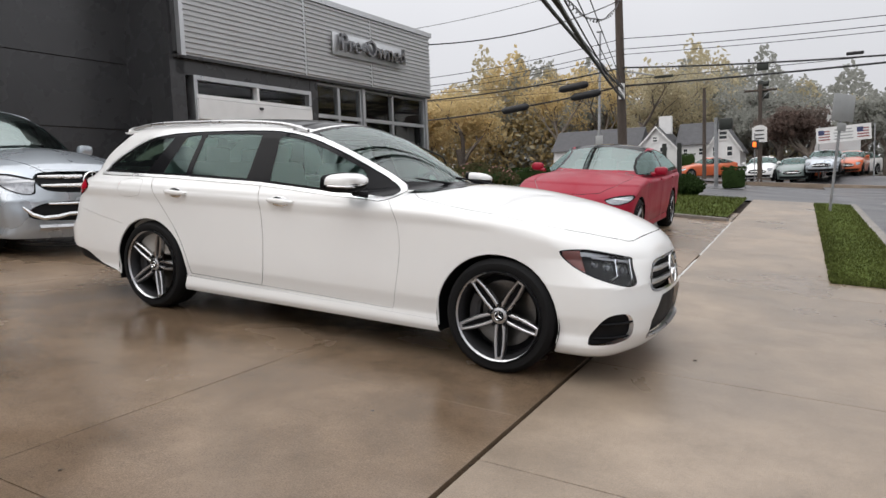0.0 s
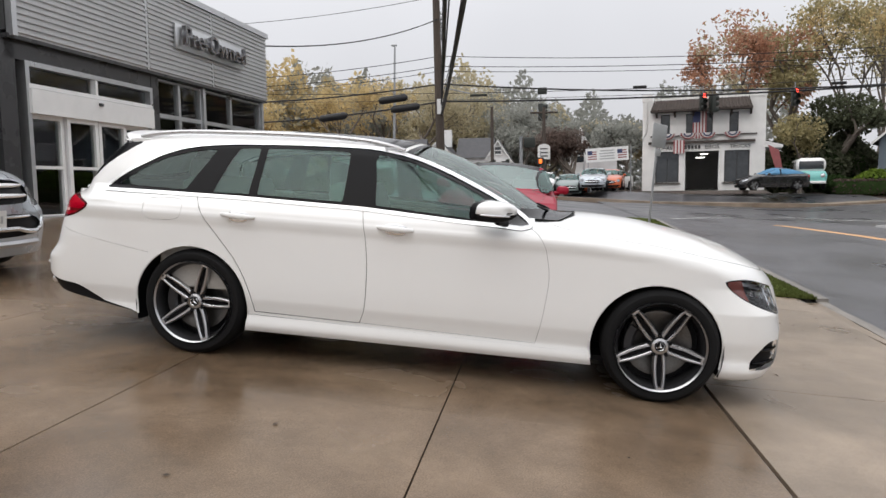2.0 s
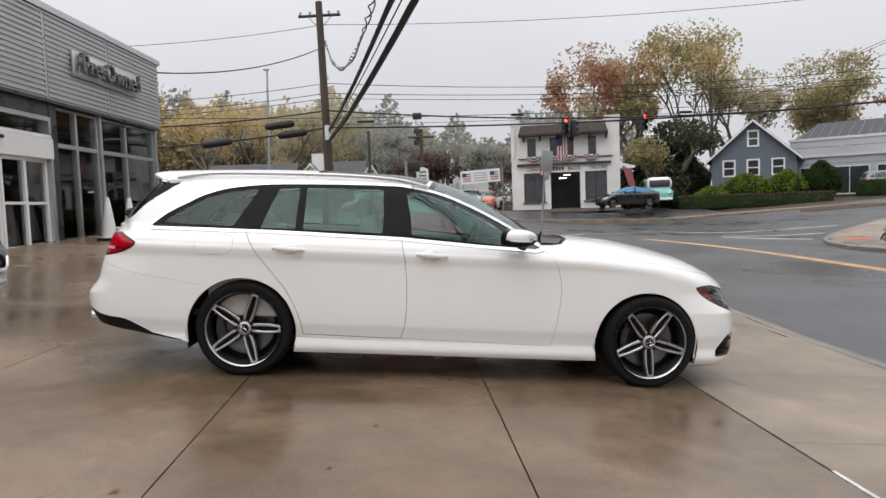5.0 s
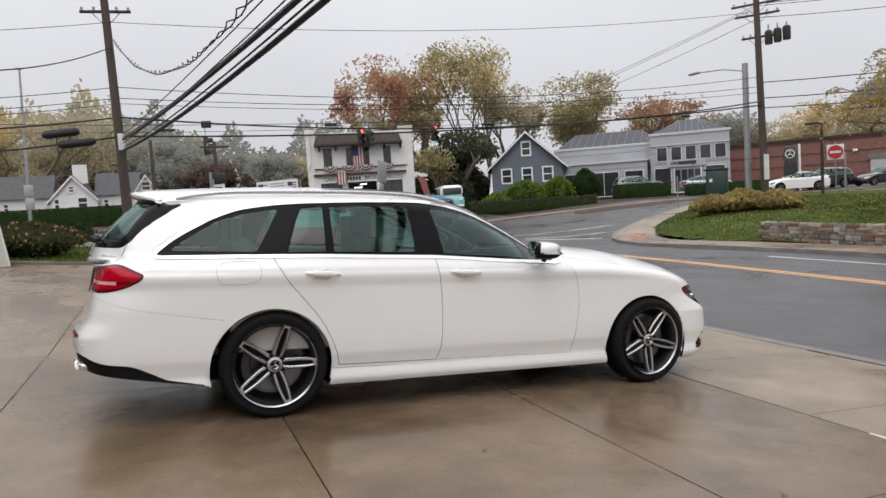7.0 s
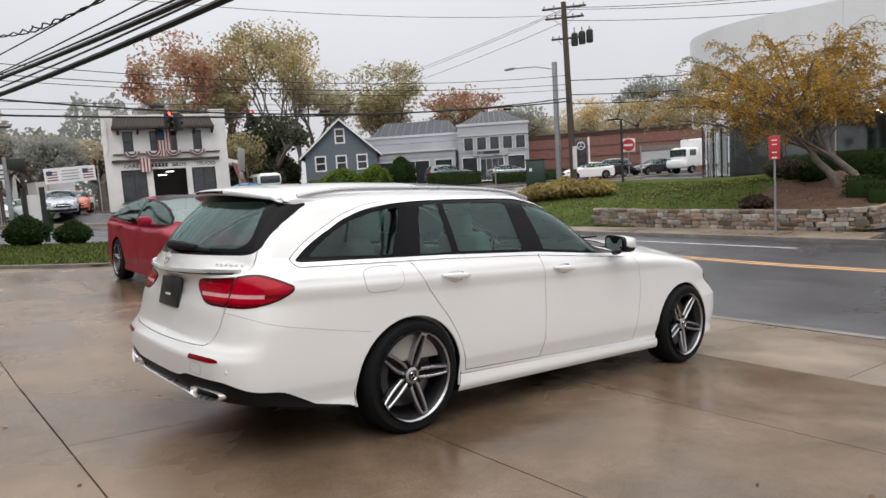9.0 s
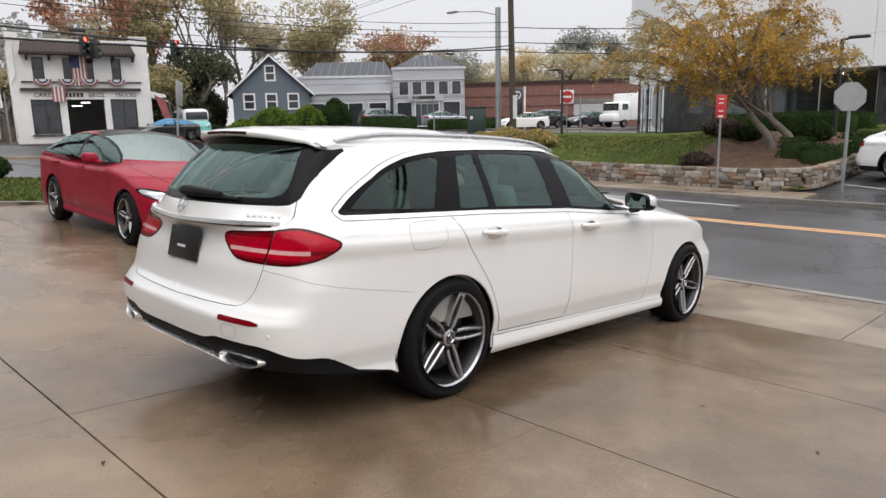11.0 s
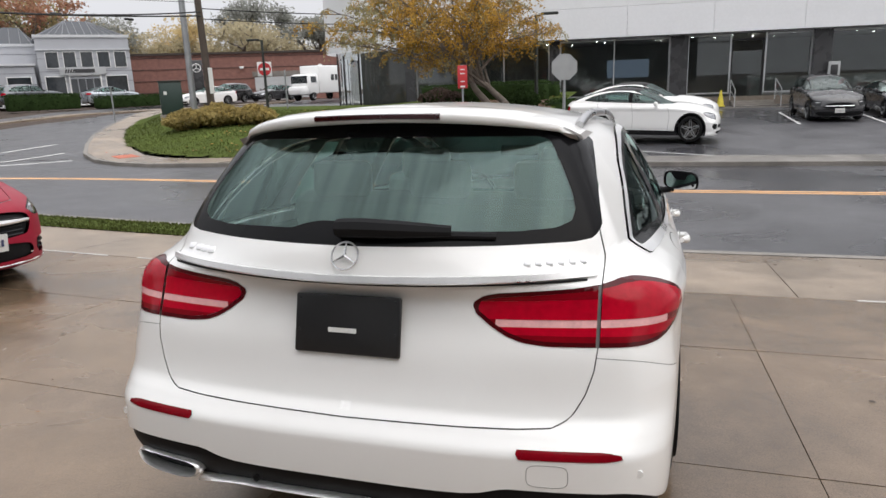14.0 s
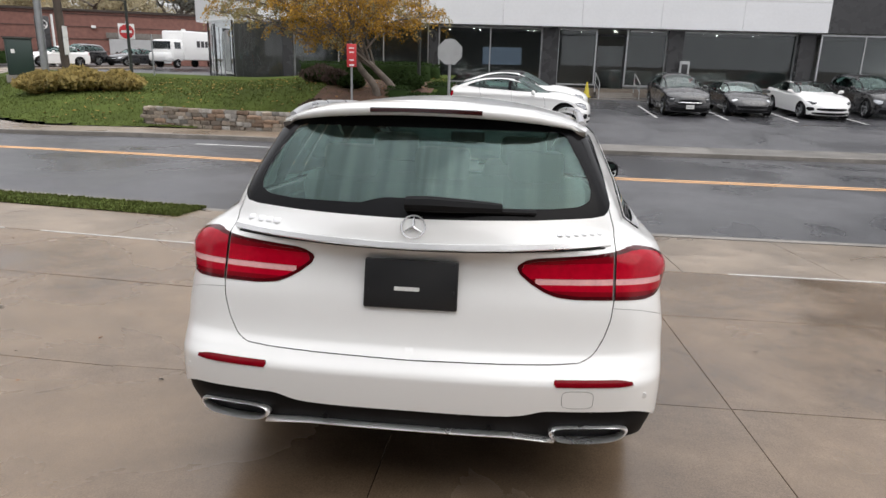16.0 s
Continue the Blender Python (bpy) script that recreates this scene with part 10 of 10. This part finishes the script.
L_GOLD = leaf_mat("golden_leaf", (0.46, 0.28, 0.06))
# olive and dark green include some haze, as a lighter tone
L_OLIVE = leaf_mat("olive_leaf", (0.36, 0.315, 0.17), 0.25)
L_GREEN = leaf_mat("dark_green_leaf", (0.11, 0.122, 0.078))
L_RUST = leaf_mat("rust_leaf", (0.42, 0.23, 0.15), 0.25)
# pale tones: haze over the far trees, put into the leaf colour
L_MIST = leaf_mat("hazed_olive_leaf", (0.47, 0.415, 0.28), 0.06)
L_MISTG = leaf_mat("hazed_grey_green_leaf", (0.32, 0.325, 0.295), 0.05)
L_MISTY = leaf_mat("hazed_yellow_leaf", (0.60, 0.475, 0.255), 0.08)
L_MISTP = leaf_mat("hazed_brown_leaf", (0.20, 0.165, 0.145), 0.08)
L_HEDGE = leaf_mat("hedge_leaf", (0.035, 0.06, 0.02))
L_LIME = leaf_mat("bright_hedge_leaf", (0.13, 0.19, 0.03))
L_PLUM = leaf_mat("plum_leaf", (0.11, 0.08, 0.068))
L_STRAW = leaf_mat("straw_leaf", (0.36, 0.285, 0.115))


def add_leaf(m, p, s, r):
    d = Vector((r.uniform(-1, 1), r.uniform(-1, 1), r.uniform(-1, 1))).normalized()
    e = d.cross(Vector((r.uniform(-1, 1), r.uniform(-1, 1), r.uniform(-1, 1)))).normalized()
    n = len(m.v)
    m.v += [tuple(p - d * s), tuple(p + e * s * 0.55), tuple(p + d * s), tuple(p - e * s * 0.55)]
    m.f.append((n, n + 1, n + 2, n + 3))


def tree(x, y, h, crown_r, mat, label, seed, leaves=2600, leaf=0.16, trunk=0.22, low=0.35, z=None, flat=1.0, lean=(0, 0), stems=1, open_=0.0, second=None, tuft=0.13, deep=3, fill=2):
    """A tapered trunk that forks into limbs and twigs, with leaves in loose tufts at the twig ends."""
    r = random.Random(seed)
    z = gz(x, y) - 0.05 if z is None else z
    t = thing("tree", pose(x, y, z), label, "tree", "trees")
    wood = Mesh()
    tips = []

    def grow(p, d, length, rad, depth):
        pts, q, dd = [p], p, d
        for k in range(3):
            dd = (dd + Vector((r.uniform(-1, 1), r.uniform(-1, 1), r.uniform(-0.5, 0.7))) * 0.16).normalized()
            q = q + dd * length / 3
            pts.append(q)
        wood.tube(pts, [rad, rad * 0.85, rad * 0.72, rad * 0.6], 6 if depth < 2 else 4, False)
        if depth >= 2:
            tips.extend(pts[2:] if depth == 2 else pts[1:])
        if depth >= deep:
            return
        for k in range(r.choice((2, 3, 3)) + (1 if depth == 0 else 0)):
            a = r.uniform(0, 6.283)
            side = Vector((math.cos(a), math.sin(a), 0))
            nd = (dd * (0.75 - 0.1 * depth) + side * r.uniform(0.45, 0.95) * crown_r / (h * 0.45) * (1.0 if depth < 2 else 0.8) + Vector((0, 0, 0.12))).normalized()
            grow(pts[r.choice((2, 3, 3))] if depth == 0 else pts[-1], nd, length * r.uniform(0.55, 0.8), rad * 0.52, depth + 1)

    for s in range(stems):
        a = 6.283 * s / max(stems, 1) + r.uniform(-0.4, 0.4)
        d = Vector((lean[0] + 0.35 * math.cos(a) * (stems > 1), lean[1] + 0.35 * math.sin(a) * (stems > 1), 1)).normalized()
        grow(Vector((0, 0, -0.1)), d, h * low, trunk / (1 + 0.3 * (stems > 1)), 0)
    top = max(p.z for p in tips)
    mx, my = sum(p.x for p in tips) / len(tips), sum(p.y for p in tips) / len(tips)
    wide = sorted(math.hypot(p.x - mx, p.y - my) for p in tips)[int(len(tips) * 0.93)]
    kz, kw = h / (top + crown_r * 0.15), crown_r / wide
    wood.v = [(x * (kw if z0 > 0.5 else 1), y0 * (kw if z0 > 0.5 else 1), z0 * kz) for x, y0, z0 in wood.v]
    tips = [Vector((p.x * kw, p.y * kw, p.z * kz)) for p in tips]
    part("trunk", wood, M_BARK, t, smooth=60)
    groups = [Mesh(), Mesh()]
    cx, cy = sum(p.x for p in tips) / len(tips), sum(p.y for p in tips) / len(tips)
    zlow = sorted(p.z for p in tips)[len(tips) // 12]
    zc, zr = (zlow + h) / 2, (h - zlow) / 2
    for k in range(leaves):
        p = tips[r.randrange(len(tips))]
        if open_ and r.random() < open_ * (0.5 + 0.5 * math.sin(p.x * 2.1 + p.y * 1.7)):
            continue
        spread = crown_r * tuft
        q = p + Vector((r.gauss(0, spread), r.gauss(0, spread), r.gauss(0, spread * 0.75) - 0.08 * spread))
        if k % 5 < fill:
            a, u, w = r.uniform(0, 6.2832), r.uniform(-1, 1), r.random() ** 0.4
            e = math.sqrt(1 - u * u) * w
            q = Vector((cx + 0.9 * crown_r * e * math.cos(a), cy + 0.9 * crown_r * e * math.sin(a), zc + 0.95 * zr * u * w))
            if math.sin(q.x * 2.3 + seed) + math.sin(q.y * 2.1) + math.sin(q.z * 2.6 + 1.7 * seed) < -0.15:
                continue
        add_leaf(groups[1 if second and (math.sin(p.x * 1.3 + seed) + math.sin(p.z * 1.1) > 0.6) else 0], q, leaf * r.uniform(0.6, 1.3), r)
    for g, mt in zip(groups, (mat, second)):
        if g.f:
            ob = new("crown", g.mesh("crown", mt, 0, False))
            ob.parent = t
    return t


def bush(x, y, rx, ry, h, mat, label, seed, leaves=900, leaf=0.07, z=None, name="bush", flat=False, category="bush", group=""):
    """A rounded or clipped shrub: solid core, mostly dark hedge green, and many small leaves on its uneven surface."""
    r = random.Random(seed)
    z = gz(x, y) if z is None else z
    b = thing(name, pose(x, y, z), label, category, group)
    core = Mesh()
    nr, ns = 8, 14
    vs = []
    bump = [r.uniform(0.8, 1.08) for _ in range(ns)]
    for i in range(nr):
        u = i / (nr - 1)
        k = (1 - (2 * u - 1) ** 4) ** 0.5 if flat else math.sin(math.pi * (0.12 + 0.88 * u) * 0.96)
        k = max(k, 0.03)
        for j in range(ns):
            a = 6.2832 * j / ns
            vs.append((rx * 0.86 * k * bump[j] * math.cos(a), ry * 0.86 * k * bump[(j + 3) % ns] * math.sin(a), h * 0.93 * u))
    core.add(vs, loft_faces(nr, ns, True, True))
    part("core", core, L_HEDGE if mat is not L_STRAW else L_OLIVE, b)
    m = Mesh()
    for _ in range(leaves):
        u = r.random() ** 0.75
        a = r.uniform(0, 6.2832)
        k = (1 - (2 * u - 1) ** 4) ** 0.5 if flat else math.sin(math.pi * (0.12 + 0.88 * u) * 0.96)
        k = max(k, 0.05) * r.uniform(0.86, 1.06)
        j = int(a / 6.2832 * ns) % ns
        add_leaf(m, Vector((rx * k * bump[j] * math.cos(a), ry * k * bump[(j + 3) % ns] * math.sin(a), h * min(1.02, u * r.uniform(0.95, 1.05)))), leaf * r.uniform(0.6, 1.4), r)
    ob = new("foliage", m.mesh("foliage", mat, 0, False))
    ob.parent = b
    return b


def hedge(x0, y0, x1, y1, w, h, mat, label, seed, leaf=0.07, per=260, z=None):
    """A clipped box hedge between two points."""
    r = random.Random(seed)
    a, b = Vector((x0, y0)), Vector((x1, y1))
    L = (b - a).length
    z = gz((x0 + x1) / 2, (y0 + y1) / 2) if z is None else z
    t = thing("hedge", pose((x0 + x1) / 2, (y0 + y1) / 2, z) @ Matrix.Rotation(math.atan2(y1 - y0, x1 - x0), 4, "Z"), label, "hedge", "hedges")
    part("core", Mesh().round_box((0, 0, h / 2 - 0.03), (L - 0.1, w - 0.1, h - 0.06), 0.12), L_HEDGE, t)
    m = Mesh()
    for _ in range(int(per * (L * (w + 2 * h)))):
        f = r.choice((0, 1, 2, 2))
        p = Vector((r.uniform(-L / 2, L / 2), (-w / 2, w / 2, r.uniform(-w / 2, w / 2))[f], r.uniform(0, h) if f < 2 else h))
        add_leaf(m, p + Vector((r.gauss(0, 0.03), r.gauss(0, 0.03), r.gauss(0, 0.03))), leaf * r.uniform(0.6, 1.3), r)
    ob = new("foliage", m.mesh("foliage", mat, 0, False))
    ob.parent = t
    return t


# the golden tree on the corner lawn
def golden_tree(x, y, z):
    """Two leaning stems, limbs that arch out to a low dome, drooping twigs hung with small leaves."""
    r = random.Random(21)
    t = thing("tree", pose(x, y, z), "spreading tree with thin golden leaves on two twisted stems", "tree", "trees")
    stems = [flow([(0, 0, -0.2), (-0.05, 0.22, 0.45), (-0.2, 0.65, 1.0), (-0.28, 1.0, 1.75), (-0.4, 1.45, 2.5)], 4), flow([(0.2, -0.6, -0.2), (0.15, -0.42, 0.35), (0.1, 0.05, 0.85), (0.15, 0.7, 1.45), (0.3, 1.5, 2.35)], 4)]
    wood = Mesh()
    for st in stems:
        wood.tube(st, [0.15 - 0.085 * k / (len(st) - 1) for k in range(len(st))], 8, False)
    part("trunk", wood, M_BARK, t, "mottled grey twisted stems", 60)
    twigs, gold, olive = Mesh(), Mesh(), Mesh()
    c = Vector((-0.3, 1.9, 2.35))
    for k in range(34):
        a = 2.39996 * k + r.uniform(-0.3, 0.3)
        up = math.asin(min(0.97, 0.02 + 0.95 * (k + 0.5) / 34))
        rad = r.uniform(0.82, 1.08)
        end = c + Vector((3.75 * rad * math.cos(a) * math.cos(up), 3.9 * rad * math.sin(a) * math.cos(up), 2.55 * rad * math.sin(up) + 0.15))
        st = stems[k % 2]
        p0 = Vector(st[r.randrange(len(st) - 8, len(st))])
        mid = p0 + (end - p0) * 0.5 + Vector((r.uniform(-0.3, 0.3), r.uniform(-0.3, 0.3), 0.55))
        line = [p0 * (1 - u) ** 2 + mid * 2 * u * (1 - u) + end * u * u for u in [q / 9 for q in range(10)]]
        part("limb", Mesh().tube(line, [0.055 - 0.045 * q / 9 for q in range(10)], 5, False), M_BARK, t, "", 60)
        for _ in range(30):
            u = r.uniform(0.25, 1.0)
            p = p0 * (1 - u) ** 2 + mid * 2 * u * (1 - u) + end * u * u
            b = a + r.gauss(0, 0.95)
            d = Vector((math.cos(b), math.sin(b), r.uniform(-0.15, 0.65))).normalized()
            ln = r.uniform(0.45, 1.15)
            tw = [p, p + d * ln * 0.5 + Vector((0, 0, 0.06)), p + d * ln * 0.85 + Vector((0, 0, -0.10 * ln)), p + d * ln + Vector((0, 0, -r.uniform(0.2, 0.55) * ln))]
            twigs.tube(tw, [0.011, 0.008, 0.006, 0.003], 3, False)
            if r.random() < 0.08:
                continue
            into = olive if (p.y - c.y > 0.9 and r.random() < 0.55) or r.random() < 0.16 else gold
            for _ in range(42):
                v = r.uniform(0.15, 1.0) * 3
                q = min(int(v), 2)
                w = tw[q] + (tw[q + 1] - tw[q]) * (v - q)
                add_leaf(into, w + Vector((r.gauss(0, 0.05), r.gauss(0, 0.05), r.gauss(-0.04, 0.06))), r.uniform(0.026, 0.058), r)
    tagged(part("twigs", twigs, M_BARK, t, "", 60), kind="stuff")
    for g, mt in ((gold, L_GOLD), (olive, L_OLIVE)):
        ob = new("crown", g.mesh("crown", mt, 0, False))
        ob.parent = t


golden_tree(20.95, 4.4, on_lawn(20.95, 4.4) - 0.05)
# trees behind the garage and the blue house
tree(19.3, 55, 14.6, 4.0, L_RUST, "tall tree with rust and pink leaves", 31, 7000, 0.17, 0.26, 0.26, None, 1, (0, 0), 1, 0.5, L_MIST, 0.085, 4)
tree(23.4, 56, 14.2, 3.6, L_OLIVE, "dark tree with brown green leaves", 32, 8500, 0.18, 0.28, 0.22, None, 1, (0, 0), 1, 0.25, L_RUST, 0.085, 4)
tree(30.2, 58, 17.4, 5.4, L_OLIVE, "tall bare-limbed tree with olive yellow leaves", 33, 11000, 0.17, 0.32, 0.24, None, 1, (0, 0), 2, 0.5, L_MISTY, 0.085, 4)
tree(25.6, 53.5, 8.0, 3.2, L_GREEN, "dark evergreen tree beside the blue house", 34, 6500, 0.17, 0.22, 0.2)
tree(21.8, 50, 6.2, 2.2, L_OLIVE, "small yellow green tree beside the garage", 35, 3400, 0.14, 0.15, 0.3, None, 1, (0, 0), 1, 0.2, L_MISTY)
tree(44.0, 62, 15.2, 5.6, L_OLIVE, "broad tree with olive leaves behind the dealership", 36, 10000, 0.19, 0.32, 0.24, None, 1, (0, 0), 1, 0.35, L_MIST, 0.085, 4)
tree(36.5, 64, 13.5, 4.2, L_MIST, "dark green tree behind the blue house", 37, 6500, 0.2, 0.3, 0.24, None, 1, (0, 0), 1, 0.3, L_MISTG, 0.085, 4)
tree(52.0, 58, 11.6, 4.4, L_RUST, "tree with rust leaves behind the dealership", 38, 6500, 0.18, 0.3, 0.24, None, 1, (0, 0), 1, 0.4, L_OLIVE, 0.085, 4)
tree(48.5, 68, 12.5, 4.6, L_MIST, "pale olive tree behind the dealership", 39, 5600, 0.22, 0.3, 0.24)
# wooded slope; its mist is only the pale leaf colours
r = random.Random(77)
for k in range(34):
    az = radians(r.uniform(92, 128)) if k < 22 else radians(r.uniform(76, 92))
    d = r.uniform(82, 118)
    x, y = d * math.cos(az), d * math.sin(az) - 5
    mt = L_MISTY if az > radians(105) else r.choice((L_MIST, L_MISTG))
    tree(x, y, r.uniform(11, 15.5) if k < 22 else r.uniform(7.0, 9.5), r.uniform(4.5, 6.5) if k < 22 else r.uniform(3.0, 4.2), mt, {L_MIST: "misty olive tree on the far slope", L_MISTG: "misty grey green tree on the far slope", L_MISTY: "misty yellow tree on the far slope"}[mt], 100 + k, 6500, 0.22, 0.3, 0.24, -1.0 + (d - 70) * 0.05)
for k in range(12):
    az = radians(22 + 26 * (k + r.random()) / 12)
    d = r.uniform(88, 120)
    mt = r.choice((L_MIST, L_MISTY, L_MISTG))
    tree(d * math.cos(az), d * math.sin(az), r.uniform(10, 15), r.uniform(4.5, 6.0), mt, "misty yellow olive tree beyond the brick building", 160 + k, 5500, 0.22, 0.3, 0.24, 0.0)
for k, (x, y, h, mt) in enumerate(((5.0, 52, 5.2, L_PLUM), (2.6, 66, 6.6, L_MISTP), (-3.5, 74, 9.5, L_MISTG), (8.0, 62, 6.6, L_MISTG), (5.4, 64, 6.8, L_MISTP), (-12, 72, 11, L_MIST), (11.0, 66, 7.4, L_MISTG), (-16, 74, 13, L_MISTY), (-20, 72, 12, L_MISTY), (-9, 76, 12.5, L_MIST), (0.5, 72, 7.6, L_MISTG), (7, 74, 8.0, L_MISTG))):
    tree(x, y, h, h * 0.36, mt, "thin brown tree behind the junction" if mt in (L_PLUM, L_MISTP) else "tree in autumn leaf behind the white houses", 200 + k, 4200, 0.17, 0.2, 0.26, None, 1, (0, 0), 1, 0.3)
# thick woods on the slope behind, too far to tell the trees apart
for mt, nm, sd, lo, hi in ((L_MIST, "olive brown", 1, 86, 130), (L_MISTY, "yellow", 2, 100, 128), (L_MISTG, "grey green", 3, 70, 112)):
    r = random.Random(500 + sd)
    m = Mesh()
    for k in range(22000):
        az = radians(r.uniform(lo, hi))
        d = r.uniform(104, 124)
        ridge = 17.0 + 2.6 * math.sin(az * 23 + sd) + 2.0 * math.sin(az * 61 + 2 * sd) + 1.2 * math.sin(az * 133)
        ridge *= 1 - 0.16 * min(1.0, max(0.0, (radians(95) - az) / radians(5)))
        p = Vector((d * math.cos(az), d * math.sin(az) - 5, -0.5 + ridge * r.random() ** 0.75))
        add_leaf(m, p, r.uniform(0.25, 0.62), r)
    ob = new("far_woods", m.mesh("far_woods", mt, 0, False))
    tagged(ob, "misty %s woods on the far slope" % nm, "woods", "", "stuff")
# shrubs across the junction
for k, (x, y, rx, h) in enumerate(((21.5, 53.0, 2.2, 4.2), (24.6, 54.5, 2.4, 4.8), (27.8, 57.0, 2.6, 4.6))):
    bush(x, y, rx, rx * 0.8, h, L_GREEN, "large dark green shrub behind the garage", 380 + k, 2600, 0.2)
for k, (x, y, rx, h, mt, lb) in enumerate(((23.6, 42.2, 1.6, 1.6, L_LIME, "bright green overgrown bush"), (26.2, 42.4, 2.2, 2.3, L_LIME, "bright green overgrown bush"), (28.8, 41.6, 1.7, 2.2, L_LIME, "bright green overgrown bush"), (31.0, 41.0, 1.5, 2.6, L_HEDGE, "dark green upright bush"), (21.5, 43.0, 1.4, 1.2, L_HEDGE, "low dark green bush"))):
    bush(x, y, rx, rx * 0.8, h, mt, lb, 300 + k, 1700, 0.11)
hedge(32.5, 39.5, 36.5, 37.5, 1.2, 1.0, L_HEDGE, "low dark hedge before the dealership", 320, 0.09, 60)
hedge(38.0, 37.5, 44.0, 34.5, 1.2, 0.8, L_HEDGE, "low dark hedge before the dealership", 321, 0.09, 60)
hedge(20.5, 40.8, 30.5, 38.8, 0.4, 0.9, L_PLUM, "low brown hedge along the pavement", 322, 0.09, 60)
solid("pavement", strip_mesh([(1.5, 34.5), (9, 35.2), (18, 36.3), (24, 35.8), (32, 33.8), (40, 31.8), (52, 30)], 1.8, 0.05, 0.3), M_WALK, "pale concrete pavement across the junction", "pavement", kind="structure")
# corner lawn planting
for k, (x, y, rx, h) in enumerate(((21.2, 17.2, 1.0, 0.75), (21.5, 15.9, 1.1, 0.85), (21.9, 14.6, 1.0, 0.75))):
    bush(x, y, rx, rx * 0.9, h, L_STRAW, "straw yellow ornamental grass clump", 330 + k, 1500, 0.11, on_lawn(x, y) - 0.03)
for k, (x, y, rx, h, mt) in enumerate(((22.5, 6.3, 0.6, 0.6, L_PLUM), (21.8, 5.6, 0.5, 0.5, L_HEDGE), (24.2, 7.4, 0.8, 0.7, L_PLUM), (22.0, 3.6, 0.7, 0.7, L_HEDGE), (19.2, 6.2, 0.55, 0.45, L_PLUM))):
    bush(x, y, rx, rx, h, mt, "low plum and green shrub under the tree", 340 + k, 900, 0.07, on_lawn(x, y) - 0.03)
for k, (a, b) in enumerate((((19.6, 2.9), (21.6, 2.7)), ((22.4, 2.6), (24.6, 2.4)), ((25.5, 3.2), (26.2, 7.0)), ((27.6, 3.0), (28.5, 9.5)), ((20.0, 3.6), (21.0, 3.6)))):
    hedge(*a, *b, 0.8, 0.62 + 0.08 * (k % 3), L_HEDGE, "clipped dark green box hedge", 350 + k, 0.05, 170, on_lawn(*a) - 0.05 if a[1] > 2.7 else gz(*a) + 0.5)
sheet("mulch_bed", span(18.6, 25.5, 14), span(2.65, 6.6, 10), lambda x, y: lawn_z(x, y) + 0.03, paint("bark_mulch", (0.10, 0.055, 0.035), 0.95, vary=0.3, scale=3, fine=40, bump=0.02), "brown bark mulch under the tree", "mulch")
# near lawn planting
L_PINK = leaf_mat("pale_pink_petal", (0.62, 0.34, 0.32), 0.25)
L_ROSE = leaf_mat("rose_bush_leaf", (0.10, 0.09, 0.045), 0.35)
for k, (x, y, rx, h) in enumerate(((-5.3, 12.8, 1.15, 0.8), (-3.45, 12.6, 1.15, 0.82))):
    b = bush(x, y, rx, rx * 0.85, h, L_ROSE, "flowering rose shrub with pale pink blooms", 360 + k, 2600, 0.045)
    r = random.Random(390 + k)
    blooms = Mesh()
    for _ in range(46):
        a, u = r.uniform(0, 6.283), r.uniform(0.35, 1.0)
        w = math.sin(math.pi * (0.12 + 0.88 * u) * 0.96) * r.uniform(0.9, 1.1)
        c = Vector((rx * w * math.cos(a), rx * 0.85 * w * math.sin(a), h * u * 1.04))
        for _ in range(5):
            add_leaf(blooms, c + Vector((r.gauss(0, 0.012), r.gauss(0, 0.012), r.gauss(0, 0.012))), 0.028, r)
    ob = new("blooms", blooms.mesh("blooms", L_PINK, 0, False))
    ob.parent = b
bush(1.62, 16.0, 0.46, 0.5, 0.62, L_HEDGE, "clipped round dark green bush", 363, 1500, 0.05)
bush(0.5, 15.6, 0.5, 0.5, 0.78, L_HEDGE, "clipped round dark green bush beside another", 364, 1500, 0.05)
hedge(-6.0, 17.0, -2.4, 16.6, 0.7, 0.5, L_HEDGE, "clipped hedge beside the side street", 365, 0.06, 130)
hedge(1.72, 24.2, 2.62, 24.2, 0.8, 0.78, L_HEDGE, "clipped square hedge at the junction", 366, 0.06, 130)
hedge(-12, 49.5, -2.6, 50.0, 0.6, 1.3, L_HEDGE, "dark hedge before the white houses", 367, 0.08, 70)
